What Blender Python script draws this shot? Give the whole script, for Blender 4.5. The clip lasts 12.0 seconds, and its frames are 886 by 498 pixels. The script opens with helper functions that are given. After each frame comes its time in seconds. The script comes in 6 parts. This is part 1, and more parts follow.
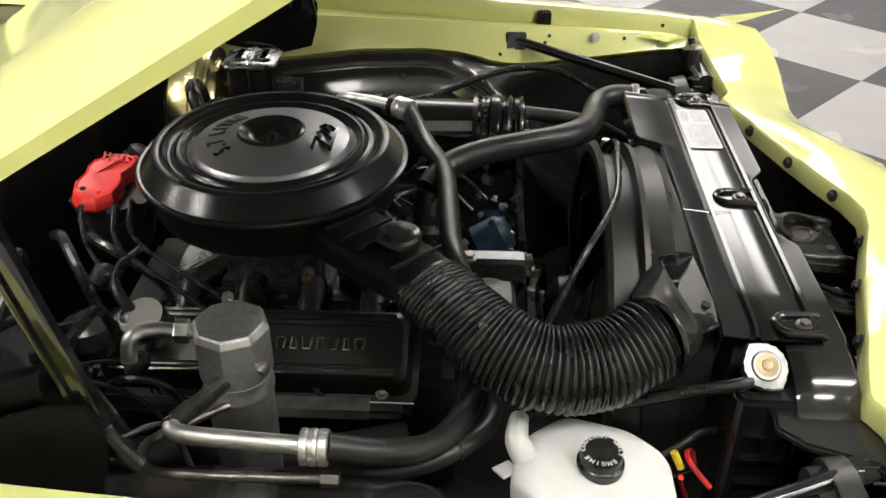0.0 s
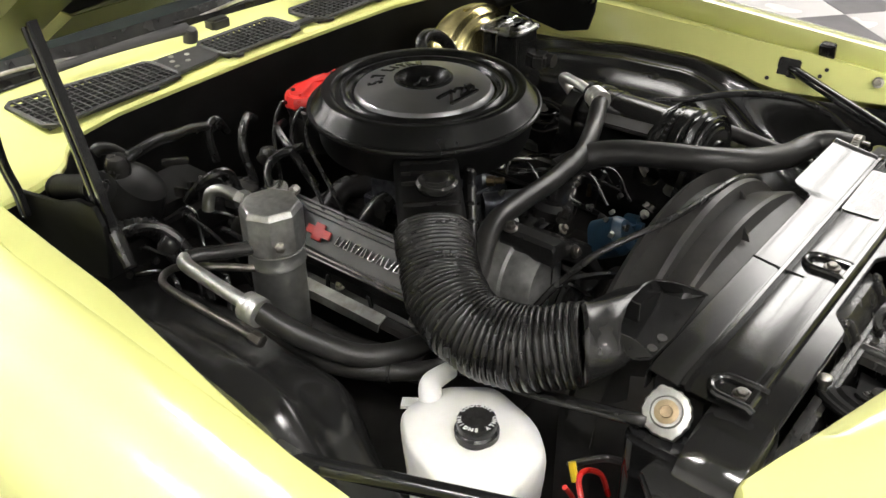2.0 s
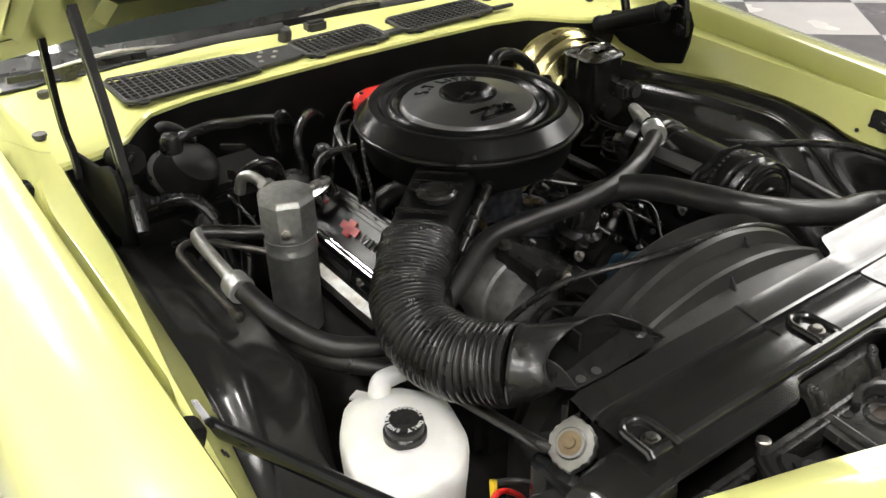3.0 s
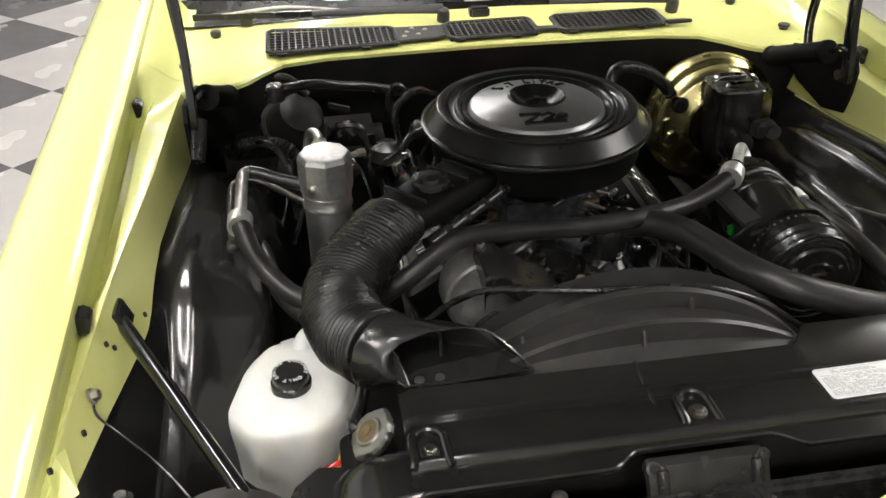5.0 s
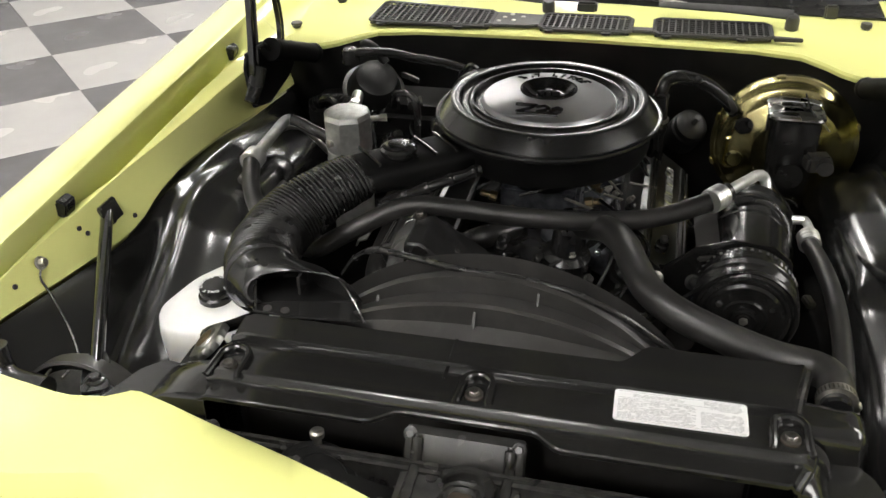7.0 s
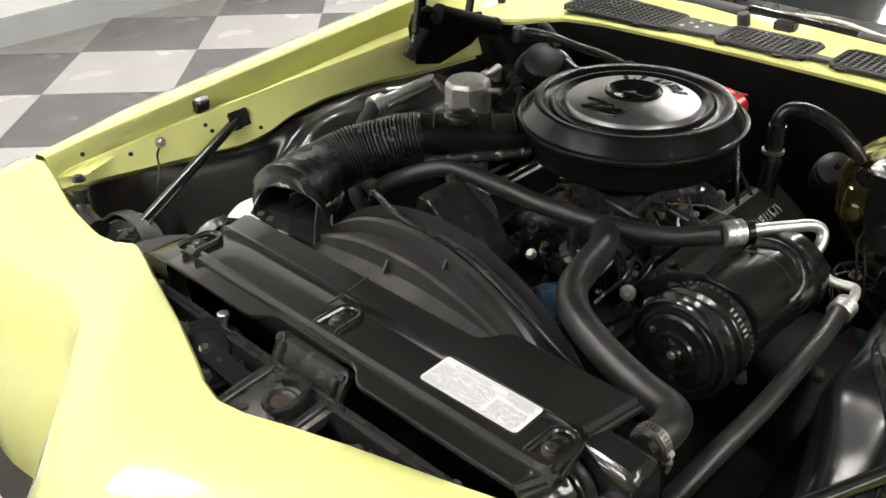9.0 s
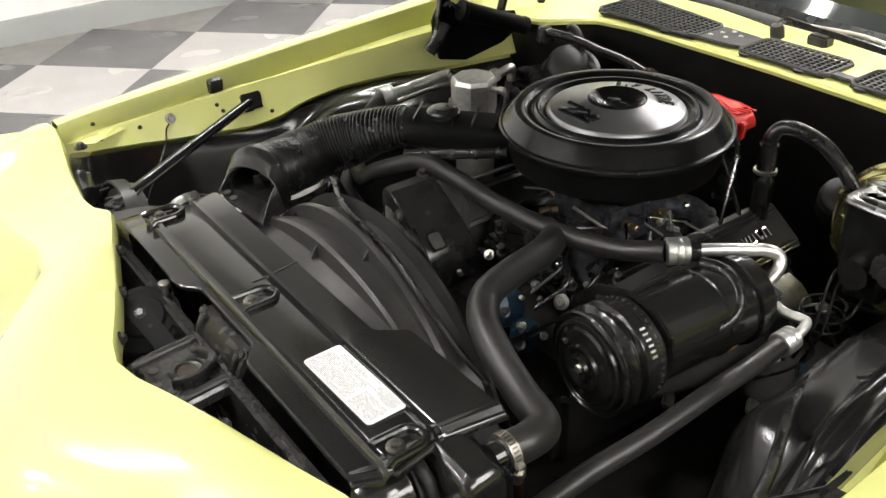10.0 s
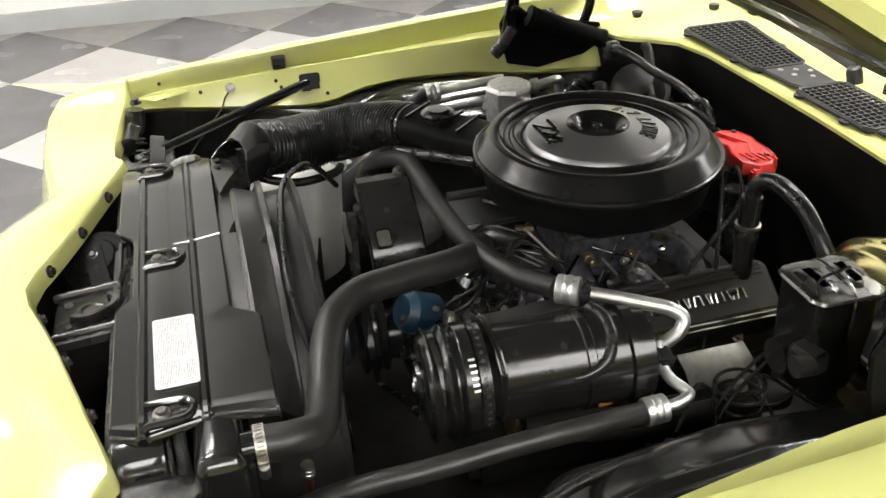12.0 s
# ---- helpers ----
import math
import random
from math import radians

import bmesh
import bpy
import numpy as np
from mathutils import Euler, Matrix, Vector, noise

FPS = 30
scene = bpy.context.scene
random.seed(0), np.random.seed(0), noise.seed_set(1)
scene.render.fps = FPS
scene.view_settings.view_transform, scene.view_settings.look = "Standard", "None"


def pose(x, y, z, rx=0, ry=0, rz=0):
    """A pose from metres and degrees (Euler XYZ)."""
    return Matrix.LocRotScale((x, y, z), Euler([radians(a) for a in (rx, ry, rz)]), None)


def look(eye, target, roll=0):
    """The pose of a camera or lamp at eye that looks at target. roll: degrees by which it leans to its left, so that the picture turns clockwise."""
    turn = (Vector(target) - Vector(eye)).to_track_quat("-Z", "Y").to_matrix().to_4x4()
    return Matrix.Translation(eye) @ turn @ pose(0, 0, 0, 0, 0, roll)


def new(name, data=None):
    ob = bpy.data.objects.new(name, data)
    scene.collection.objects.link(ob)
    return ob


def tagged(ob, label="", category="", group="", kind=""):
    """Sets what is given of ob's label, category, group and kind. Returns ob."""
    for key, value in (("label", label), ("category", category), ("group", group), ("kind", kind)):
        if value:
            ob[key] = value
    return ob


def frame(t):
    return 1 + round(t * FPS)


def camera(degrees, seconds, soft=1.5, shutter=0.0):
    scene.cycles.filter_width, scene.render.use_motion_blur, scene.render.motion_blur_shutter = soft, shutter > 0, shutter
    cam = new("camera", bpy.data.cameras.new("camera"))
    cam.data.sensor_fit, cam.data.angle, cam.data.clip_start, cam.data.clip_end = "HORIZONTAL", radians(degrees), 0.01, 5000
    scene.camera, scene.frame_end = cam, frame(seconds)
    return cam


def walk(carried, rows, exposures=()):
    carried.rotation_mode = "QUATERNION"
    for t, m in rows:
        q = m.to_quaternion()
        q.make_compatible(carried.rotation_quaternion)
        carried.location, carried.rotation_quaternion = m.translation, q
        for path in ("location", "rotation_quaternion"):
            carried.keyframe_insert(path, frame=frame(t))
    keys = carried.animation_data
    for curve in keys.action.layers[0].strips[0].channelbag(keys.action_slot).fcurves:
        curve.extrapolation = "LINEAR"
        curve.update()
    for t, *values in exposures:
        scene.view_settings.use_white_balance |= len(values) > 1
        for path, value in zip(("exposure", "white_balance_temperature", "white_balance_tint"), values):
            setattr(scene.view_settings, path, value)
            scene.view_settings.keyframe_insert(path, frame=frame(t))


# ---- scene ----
cam = camera(51.58, 12.0)
PATH = [
    (0, (-1.351, -0.352, 1.582), (0.319, -0.266, 0.485), -0.2),
    (0.5, (-1.371, -0.535, 1.587), (0.263, -0.177, 0.49), -0.5),
    (1, (-1.36, -0.698, 1.586), (0.185, -0.053, 0.492), -0.8),
    (1.5, (-1.311, -0.889, 1.582), (0.12, -0.01, 0.496), -1.0),
    (2, (-1.229, -1.063, 1.584), (0.061, 0.012, 0.498), -1.2),
    (2.5, (-1.126, -1.212, 1.586), (0.011, 0.035, 0.513), -1.4),
    (3, (-1.013, -1.326, 1.583), (-0.021, 0.064, 0.541), -1.2),
    (3.2, (-0.97, -1.359, 1.58), (-0.033, 0.07, 0.54), -1.1),
    (4.8, (-0.496, -1.59, 1.599), (-0.161, 0.077, 0.547), -1.1),
    (5, (-0.438, -1.612, 1.602), (-0.177, 0.068, 0.549), -0.9),
    (5.5, (-0.288, -1.658, 1.603), (-0.207, 0.041, 0.552), -1.1),
    (6, (-0.126, -1.694, 1.606), (-0.208, 0.004, 0.552), -1.2),
    (6.5, (0.049, -1.702, 1.607), (-0.203, -0.023, 0.551), -1.3),
    (6.7, (0.115, -1.701, 1.611), (-0.206, -0.034, 0.553), -1.4),
    (8.3, (0.69, -1.58, 1.599), (-0.253, -0.159, 0.555), -1.9),
    (8.5, (0.759, -1.547, 1.599), (-0.267, -0.184, 0.554), -1.9),
    (9, (0.911, -1.454, 1.597), (-0.293, -0.245, 0.553), -1.9),
    (9.5, (1.035, -1.336, 1.594), (-0.285, -0.255, 0.55), -2.1),
    (10, (1.141, -1.202, 1.588), (-0.264, -0.231, 0.547), -2.2),
    (10.5, (1.233, -1.052, 1.585), (-0.25, -0.202, 0.547), -2.3),
    (11, (1.302, -0.903, 1.581), (-0.251, -0.185, 0.545), -2.4),
    (11.5, (1.356, -0.771, 1.58), (-0.255, -0.189, 0.547), -2.4),
    (12, (1.393, -0.65, 1.577), (-0.269, -0.226, 0.548), -2.5),
]
walk(cam, [(t, look(eye, target, roll)) for t, eye, target, roll in PATH],
     [(0, 0.03), (1, 0.13), (2, 0.2), (3, 0.14), (5, 0.0), (6.7, 0.02), (9, 0.2), (10.5, 0.36), (12, 0.36)])


# ---- light ----
world = bpy.data.worlds.new("world")
scene.world = world
world.use_nodes = True
world.node_tree.nodes["Background"].inputs[0].default_value = (0.9, 0.95, 1.0, 1)
world.node_tree.nodes["Background"].inputs[1].default_value = 0.15
scene.view_settings.exposure = 0.0
LAMP = 84.0       # strength of the ceiling fixtures' diffusers


# ---- materials ----
def mat(name, color, rough=0.5, metal=0.0, var=0.15, size=0.08, bump=0.05, grain=900.0, coat=0.0, spec=0.5, emit=0.0, stain=None, stain_size=6.0):
    """A procedural surface: colour that drifts at two scales, uneven gloss and a fine grain."""
    m = bpy.data.materials.new(name)
    m.use_nodes = True
    n, l = m.node_tree.nodes, m.node_tree.links
    b = n["Principled BSDF"]
    at = n.new("ShaderNodeTexCoord").outputs["Object"]

    def nz(scale, detail=3.0, roughness=0.55):
        x = n.new("ShaderNodeTexNoise")
        l.new(at, x.inputs["Vector"])
        x.inputs["Scale"].default_value, x.inputs["Detail"].default_value, x.inputs["Roughness"].default_value = scale, detail, roughness
        return x.outputs[0]

    def mix(fac, a, c):
        x = n.new("ShaderNodeMix")
        x.data_type = "RGBA"
        l.new(fac, x.inputs[0])
        for value, socket in ((a, x.inputs[6]), (c, x.inputs[7])):
            if isinstance(value, tuple):
                socket.default_value = (*value, 1)
            else:
                l.new(value, socket)
        return x.outputs[2]

    def span(fac, lo, hi, a, c):
        x = n.new("ShaderNodeMapRange")
        l.new(fac, x.inputs[0])
        for i, v in enumerate((lo, hi, a, c)):
            x.inputs[i + 1].default_value = v
        return x.outputs[0]

    coarse, fine = nz(1.0 / size), nz(grain, 2.0)
    dark, light = tuple(max(0.0, c * (1 - var)) for c in color), tuple(min(1.0, c * (1 + var)) for c in color)
    tone = mix(span(coarse, 0.3, 0.7, 0, 1), dark, light)
    if stain:
        tone = mix(span(nz(stain_size, 6.0, 0.7), 0.52, 0.75, 0, 0.75), tone, stain)
    l.new(tone, b.inputs["Base Color"])
    l.new(span(nz(0.7 / size, 2.0, 0.5), 0.3, 0.7, max(0.02, rough * 0.88), min(1.0, rough * 1.14)), b.inputs["Roughness"])
    b.inputs["Metallic"].default_value = metal
    b.inputs["Specular IOR Level"].default_value = spec
    b.inputs["Coat Weight"].default_value = coat
    b.inputs["Coat Roughness"].default_value = 0.06
    if bump:
        x = n.new("ShaderNodeBump")
        x.inputs["Strength"].default_value, x.inputs["Distance"].default_value = bump, 0.002
        l.new(fine, x.inputs["Height"])
        l.new(x.outputs[0], b.inputs["Normal"])
    if emit:
        b.inputs["Emission Color"].default_value = (*color, 1)
        b.inputs["Emission Strength"].default_value = emit
    return m


YELLOW = mat("yellow_paint", (0.785, 0.80, 0.30), 0.2, var=0.03, size=0.4, bump=0.012, grain=260, coat=0.7)
GLOSS = mat("black_gloss_paint", (0.011, 0.011, 0.0115), 0.12, var=0.2, size=0.15, bump=0.012, grain=120, coat=0.4)
SATIN = mat("black_satin_paint", (0.019, 0.0187, 0.0185), 0.2, var=0.25, size=0.06, bump=0.04, grain=900, spec=0.6)
WING = mat("black_wing_paint", (0.017, 0.0168, 0.0165), 0.18, var=0.2, size=0.12, bump=0.012, grain=140, spec=0.8)
LIDBLACK = mat("black_lid_paint", (0.012, 0.012, 0.0122), 0.22, var=0.2, size=0.1, bump=0.015, grain=900, spec=0.5)
PAN = mat("black_pan_paint", (0.007, 0.007, 0.007), 0.55, var=0.3, size=0.08, bump=0.03, grain=500, spec=0.1)
COVER = mat("black_baked_enamel", (0.012, 0.0118, 0.0115), 0.15, var=0.25, size=0.12, bump=0.006, grain=700, spec=0.85)
PLASTIC = mat("grey_black_plastic", (0.03, 0.029, 0.028), 0.36, var=0.25, size=0.05, bump=0.06, grain=700, stain=(0.06, 0.057, 0.053), stain_size=14)
RUBBER = mat("black_rubber", (0.017, 0.0167, 0.0163), 0.25, var=0.3, size=0.03, bump=0.04, grain=900)
HOSE = mat("worn_rubber_hose", (0.022, 0.0213, 0.0205), 0.36, var=0.35, size=0.05, bump=0.06, grain=900, stain=(0.034, 0.032, 0.03), stain_size=20)
SOOT = mat("sooty_black", (0.036, 0.0345, 0.033), 0.6, var=0.35, size=0.1, bump=0.1, grain=300, spec=0.2)
FIREWALL = mat("firewall_black", (0.012, 0.0118, 0.0115), 0.4, var=0.35, size=0.08, bump=0.06, grain=300, spec=0.3)
DARKMETAL = mat("dark_painted_metal", (0.0135, 0.0133, 0.013), 0.17, var=0.35, size=0.04, bump=0.05, grain=500, spec=0.6)
GRIMY = mat("grimy_black_steel", (0.024, 0.0234, 0.0226), 0.25, var=0.4, size=0.03, bump=0.1, grain=500, stain=(0.03, 0.026, 0.022), stain_size=25)
GRILLE = mat("grille_plastic", (0.028, 0.0275, 0.027), 0.5, var=0.2, size=0.05, bump=0.08, grain=800)
ALU = mat("brushed_aluminium", (0.62, 0.62, 0.6), 0.34, 1.0, var=0.18, size=0.025, bump=0.1, grain=600)
TUBE = mat("dull_aluminium_tube", (0.8, 0.8, 0.78), 0.42, 1.0, var=0.12, size=0.02, bump=0.08, grain=900)
STEEL = mat("zinc_steel", (0.5, 0.48, 0.44), 0.38, 1.0, var=0.25, size=0.012, bump=0.1, grain=900, stain=(0.2, 0.14, 0.09), stain_size=60)
DULL = mat("dull_steel", (0.2, 0.19, 0.175), 0.38, 1.0, var=0.3, size=0.02, bump=0.1, grain=700, stain=(0.08, 0.06, 0.045), stain_size=60)
LIDSTEEL = mat("stamped_steel_lid", (0.22, 0.22, 0.215), 0.26, 1.0, var=0.15, size=0.03, bump=0.03, grain=500)
CHROME = mat("chrome", (0.75, 0.75, 0.74), 0.12, 1.0, var=0.05, bump=0.01)
GOLD = mat("gold_zinc_plating", (0.62, 0.55, 0.27), 0.21, 1.0, var=0.3, size=0.05, bump=0.04, grain=300)
LID = mat("silver_lid_paint", (0.44, 0.44, 0.452), 0.35, 0.85, var=0.05, size=0.05, bump=0.05, grain=1500)
RED = mat("red_plastic", (0.62, 0.03, 0.025), 0.3, var=0.12, size=0.04, bump=0.05, grain=700, coat=0.2)
WHITE = mat("milky_plastic", (0.82, 0.82, 0.79), 0.38, var=0.05, size=0.05, bump=0.04, grain=300, stain=(0.76, 0.75, 0.68), stain_size=16)
for socket, value in (("Subsurface Weight", 0.6), ("Subsurface Scale", 0.05), ("Subsurface Radius", (1.0, 1.0, 0.85))):
    WHITE.node_tree.nodes["Principled BSDF"].inputs[socket].default_value = value
PAPER = mat("white_label", (0.74, 0.74, 0.74), 0.45, var=0.02, size=0.05, bump=0.0)
INK = mat("grey_ink", (0.3, 0.3, 0.31), 0.6, var=0.1, size=0.02, bump=0.0)
BLUE = mat("blue_engine_paint", (0.013, 0.039, 0.07), 0.4, var=0.3, size=0.03, bump=0.1, grain=300)
CAST = mat("cast_aluminium", (0.10, 0.105, 0.12), 0.36, 0.6, var=0.6, size=0.02, bump=0.4, grain=300, stain=(0.02, 0.019, 0.016), stain_size=40)
GREYCAST = mat("dull_grey_casting", (0.2, 0.2, 0.195), 0.45, 0.5, var=0.35, size=0.03, bump=0.15, grain=400)
SHIELD = mat("bare_heat_shield", (0.33, 0.33, 0.31), 0.36, 1.0, var=0.25, size=0.03, bump=0.1, grain=500, stain=(0.2, 0.18, 0.14), stain_size=30)
DUSTY = mat("dusty_black_plastic", (0.01, 0.0098, 0.0095), 0.45, var=0.4, size=0.03, bump=0.1, grain=400, spec=0.3)
POLISH = mat("polished_cover", (0.09, 0.09, 0.088), 0.36, 1.0, var=0.12, size=0.06, bump=0.015, grain=200)
RUST = mat("rusty_steel", (0.06, 0.046, 0.036), 0.5, 0.3, var=0.4, size=0.01, bump=0.2, grain=500)
BRASS = mat("brass", (0.26, 0.2, 0.12), 0.35, 1.0, var=0.2, size=0.02)
COPPER = mat("copper", (0.55, 0.30, 0.2), 0.4, 1.0, var=0.2, size=0.02)
CAP = mat("brushed_head_metal", (0.64, 0.64, 0.625), 0.46, 1.0, var=0.15, size=0.012, bump=0.08, grain=600)
ORANGE = mat("orange_tag", (0.6, 0.25, 0.03), 0.5, var=0.1)
GREEN = mat("green_cap", (0.02, 0.4, 0.06), 0.4, var=0.1)
WIRE_YELLOW = mat("yellow_wire", (0.75, 0.55, 0.03), 0.4, var=0.1)
TILE_LIGHT = mat("light_floor_tile", (0.41, 0.396, 0.39), 0.25, spec=0.3, var=0.05, size=0.25, bump=0.02, grain=200, stain=(0.402, 0.388, 0.382), stain_size=2.5)
TILE_DARK = mat("dark_floor_tile", (0.105, 0.1, 0.104), 0.25, spec=0.36, var=0.12, size=0.2, bump=0.02, grain=200, stain=(0.122, 0.117, 0.119), stain_size=5)
GROUT = mat("grout", (0.2, 0.19, 0.18), 0.7, var=0.1)
WALL = mat("white_wall_paint", (0.8, 0.8, 0.79), 0.6, var=0.02, size=0.5, bump=0.05, grain=120)
SKIRT = mat("grey_skirting", (0.3, 0.31, 0.31), 0.5, var=0.05, size=0.3)
GREYWALL = mat("grey_wall_paint", (0.65, 0.65, 0.65), 0.6, var=0.03, size=0.5, bump=0.05, grain=120)
CEIL = mat("ceiling_paint", (0.45, 0.45, 0.45), 0.8, var=0.02, size=0.6)
LIGHT = mat("light_diffuser", (1.0, 0.97, 0.92), 0.6, var=0.0, bump=0.0, emit=LAMP)
PANEL = mat("panel_diffuser", (1.0, 0.97, 0.93), 0.6, var=0.0, bump=0.0, emit=LAMP * 0.12)
GLASS = mat("dark_windshield", (0.012, 0.016, 0.016), 0.04, var=0.1, size=0.5, bump=0.0, spec=0.6, coat=0.3)
# dark olive: the shade under the open hood is mixed into the colour
HOODIN = mat("hood_underside_shaded", (0.07, 0.074, 0.02), 0.35, var=0.12, size=0.2, bump=0.03, grain=260)



# ---- mesh helpers (world metres) ----
ORIGIN = {}


def thing(name, at, label, category, group="", kind=""):
    ob = new(name)
    ob.empty_display_size = 0.02
    ob.location = at
    ORIGIN[ob] = Vector(at)
    return tagged(ob, label, category, group, kind)


def finish(bm, sharp=32):
    bmesh.ops.remove_doubles(bm, verts=bm.verts, dist=1e-5)
    bmesh.ops.recalc_face_normals(bm, faces=bm.faces)
    for f in bm.faces:
        f.smooth = True
    for e in bm.edges:
        e.smooth = len(e.link_faces) == 2 and e.calc_face_angle(0) < radians(sharp)


def part(name, bm, material, parent=None, label="", sharp=32, soft=0.0):
    """Links a bmesh, given in world metres, as one mesh under a thing or a part."""
    if soft:
        bmesh.ops.remove_doubles(bm, verts=bm.verts, dist=1e-5)
        es = [e for e in bm.edges if len(e.link_faces) == 2 and e.calc_face_angle(0) > radians(40)]
        bmesh.ops.bevel(bm, geom=es, offset=soft, segments=2, affect="EDGES", clamp_overlap=True)
    finish(bm, sharp)
    o = ORIGIN[parent] if parent else Vector((0, 0, 0))
    bmesh.ops.translate(bm, verts=bm.verts, vec=-o)
    me = bpy.data.meshes.new(name)
    bm.to_mesh(me)
    bm.free()
    me.materials.append(material)
    ob = new(name, me)
    ORIGIN[ob] = o
    if parent:
        ob.parent = parent
    if label:
        ob["label"] = label
    return ob


def solo(name, bm, material, label, category, group="", kind="", soft=0.0, sharp=32):
    return tagged(part(name, bm, material, None, "", sharp, soft), label, category, group, kind)


def axes(d):
    d = Vector(d).normalized()
    u = d.orthogonal().normalized()
    return u, d.cross(u), d


def box(bm, c, s, rot=(0, 0, 0)):
    m = pose(*c, *rot) @ Matrix.Diagonal((*s, 1))
    bmesh.ops.create_cube(bm, size=1.0, matrix=m)
    return bm


def ring(bm, c, u, v, r, seg, squash=1.0, turn=0.0):
    return [bm.verts.new(c + u * (r * math.cos(turn + 2 * math.pi * k / seg)) + v * (squash * r * math.sin(turn + 2 * math.pi * k / seg))) for k in range(seg)]


def bridge(bm, a, b):
    n = len(a)
    for k in range(n):
        bm.faces.new((a[k], a[(k + 1) % n], b[(k + 1) % n], b[k]))


def lathe(bm, c, axis, profile, seg=32, caps=True, turn=0.0):
    """A turned body: profile rows of (radius, distance along axis from c)."""
    u, v, d = axes(axis)
    rows = [ring(bm, Vector(c) + d * h, u, v, max(r, 1e-4), seg, turn=turn) for r, h in profile]
    for a, b in zip(rows, rows[1:]):
        bridge(bm, a, b)
    if caps:
        bm.faces.new(rows[0][::-1])
        bm.faces.new(rows[-1])
    return bm


def rod(bm, a, b, r, seg=12, r2=None):
    a, b = Vector(a), Vector(b)
    return lathe(bm, a, b - a, [(r, 0), (r2 or r, (b - a).length)], seg)


def curve(points, steps=8):
    """A smooth line through the points."""
    p = [Vector(q) for q in points]
    p = [2 * p[0] - p[1]] + p + [2 * p[-1] - p[-2]]
    out = []
    for a, b, c, d in zip(p, p[1:], p[2:], p[3:]):
        for k in range(steps):
            t = k / steps
            out.append(0.5 * (2 * b + (c - a) * t + (2 * a - 5 * b + 4 * c - d) * t * t + (3 * b - a - 3 * c + d) * t ** 3))
    return out + [p[-2]]


def sweep(bm, line, radius, seg=12, caps=True, flat=1.0):
    """A tube along a line of points; radius: a number, or a function of 0..1."""
    u = None
    rows, n = [], len(line)
    for i, p in enumerate(line):
        d = (line[min(i + 1, n - 1)] - line[max(i - 1, 0)]).normalized()
        u = axes(d)[0] if u is None else (u - d * u.dot(d)).normalized()
        r = radius(i / (n - 1)) if callable(radius) else radius
        rows.append(ring(bm, p, u, d.cross(u), r, seg, flat))
    for a, b in zip(rows, rows[1:]):
        bridge(bm, a, b)
    if caps:
        bm.faces.new(rows[0][::-1])
        bm.faces.new(rows[-1])
    return bm


def tube(points, r, seg=12, steps=8):
    return sweep(bmesh.new(), curve(points, steps), r, seg)


def loft(bm, sections, closed=False, caps=False):
    rows = [[bm.verts.new(p) for p in s] for s in sections]
    n = len(rows[0])
    for a, b in zip(rows, rows[1:]):
        for k in range(n if closed else n - 1):
            bm.faces.new((a[k], a[(k + 1) % n], b[(k + 1) % n], b[k]))
    if caps:
        bm.faces.new(rows[0][::-1])
        bm.faces.new(rows[-1])
    return bm


def prism(bm, outline, lo, hi, axis="z"):
    """A plate: an outline of two coordinates, raised along the third."""
    def at(p, h):
        return (p[0], p[1], h) if axis == "z" else ((p[0], h, p[1]) if axis == "y" else (h, p[0], p[1]))
    return loft(bm, [[at(p, lo) for p in outline], [at(p, hi) for p in outline]], True, True)


def thick(bm, depth):
    """Gives a sheet a thickness."""
    bmesh.ops.recalc_face_normals(bm, faces=bm.faces)
    bmesh.ops.solidify(bm, geom=bm.faces[:], thickness=depth)
    return bm


def lerp(table, x):
    """A value between rows of (x, value)."""
    xs = [r[0] for r in table]
    return float(np.interp(x, xs, [r[1] for r in table]))


def rounded(x0, x1, y0, y1, r, seg=4):
    out = []
    for cx, cy, a in ((x1 - r, y1 - r, 0), (x0 + r, y1 - r, 90), (x0 + r, y0 + r, 180), (x1 - r, y0 + r, 270)):
        out += [(cx + r * math.cos(radians(a + 90 * k / seg)), cy + r * math.sin(radians(a + 90 * k / seg))) for k in range(seg + 1)]
    return out


def bolt(bm, p, axis=(0, 0, 1), r=0.008, h=0.007, washer=True):
    if washer:
        lathe(bm, p, axis, [(r * 1.5, -0.001), (r * 1.5, 0.0015), (r * 1.3, 0.002)], 14)
    lathe(bm, p, axis, [(r, 0), (r, h * 0.85), (r * 0.82, h)], 6)
    return bm



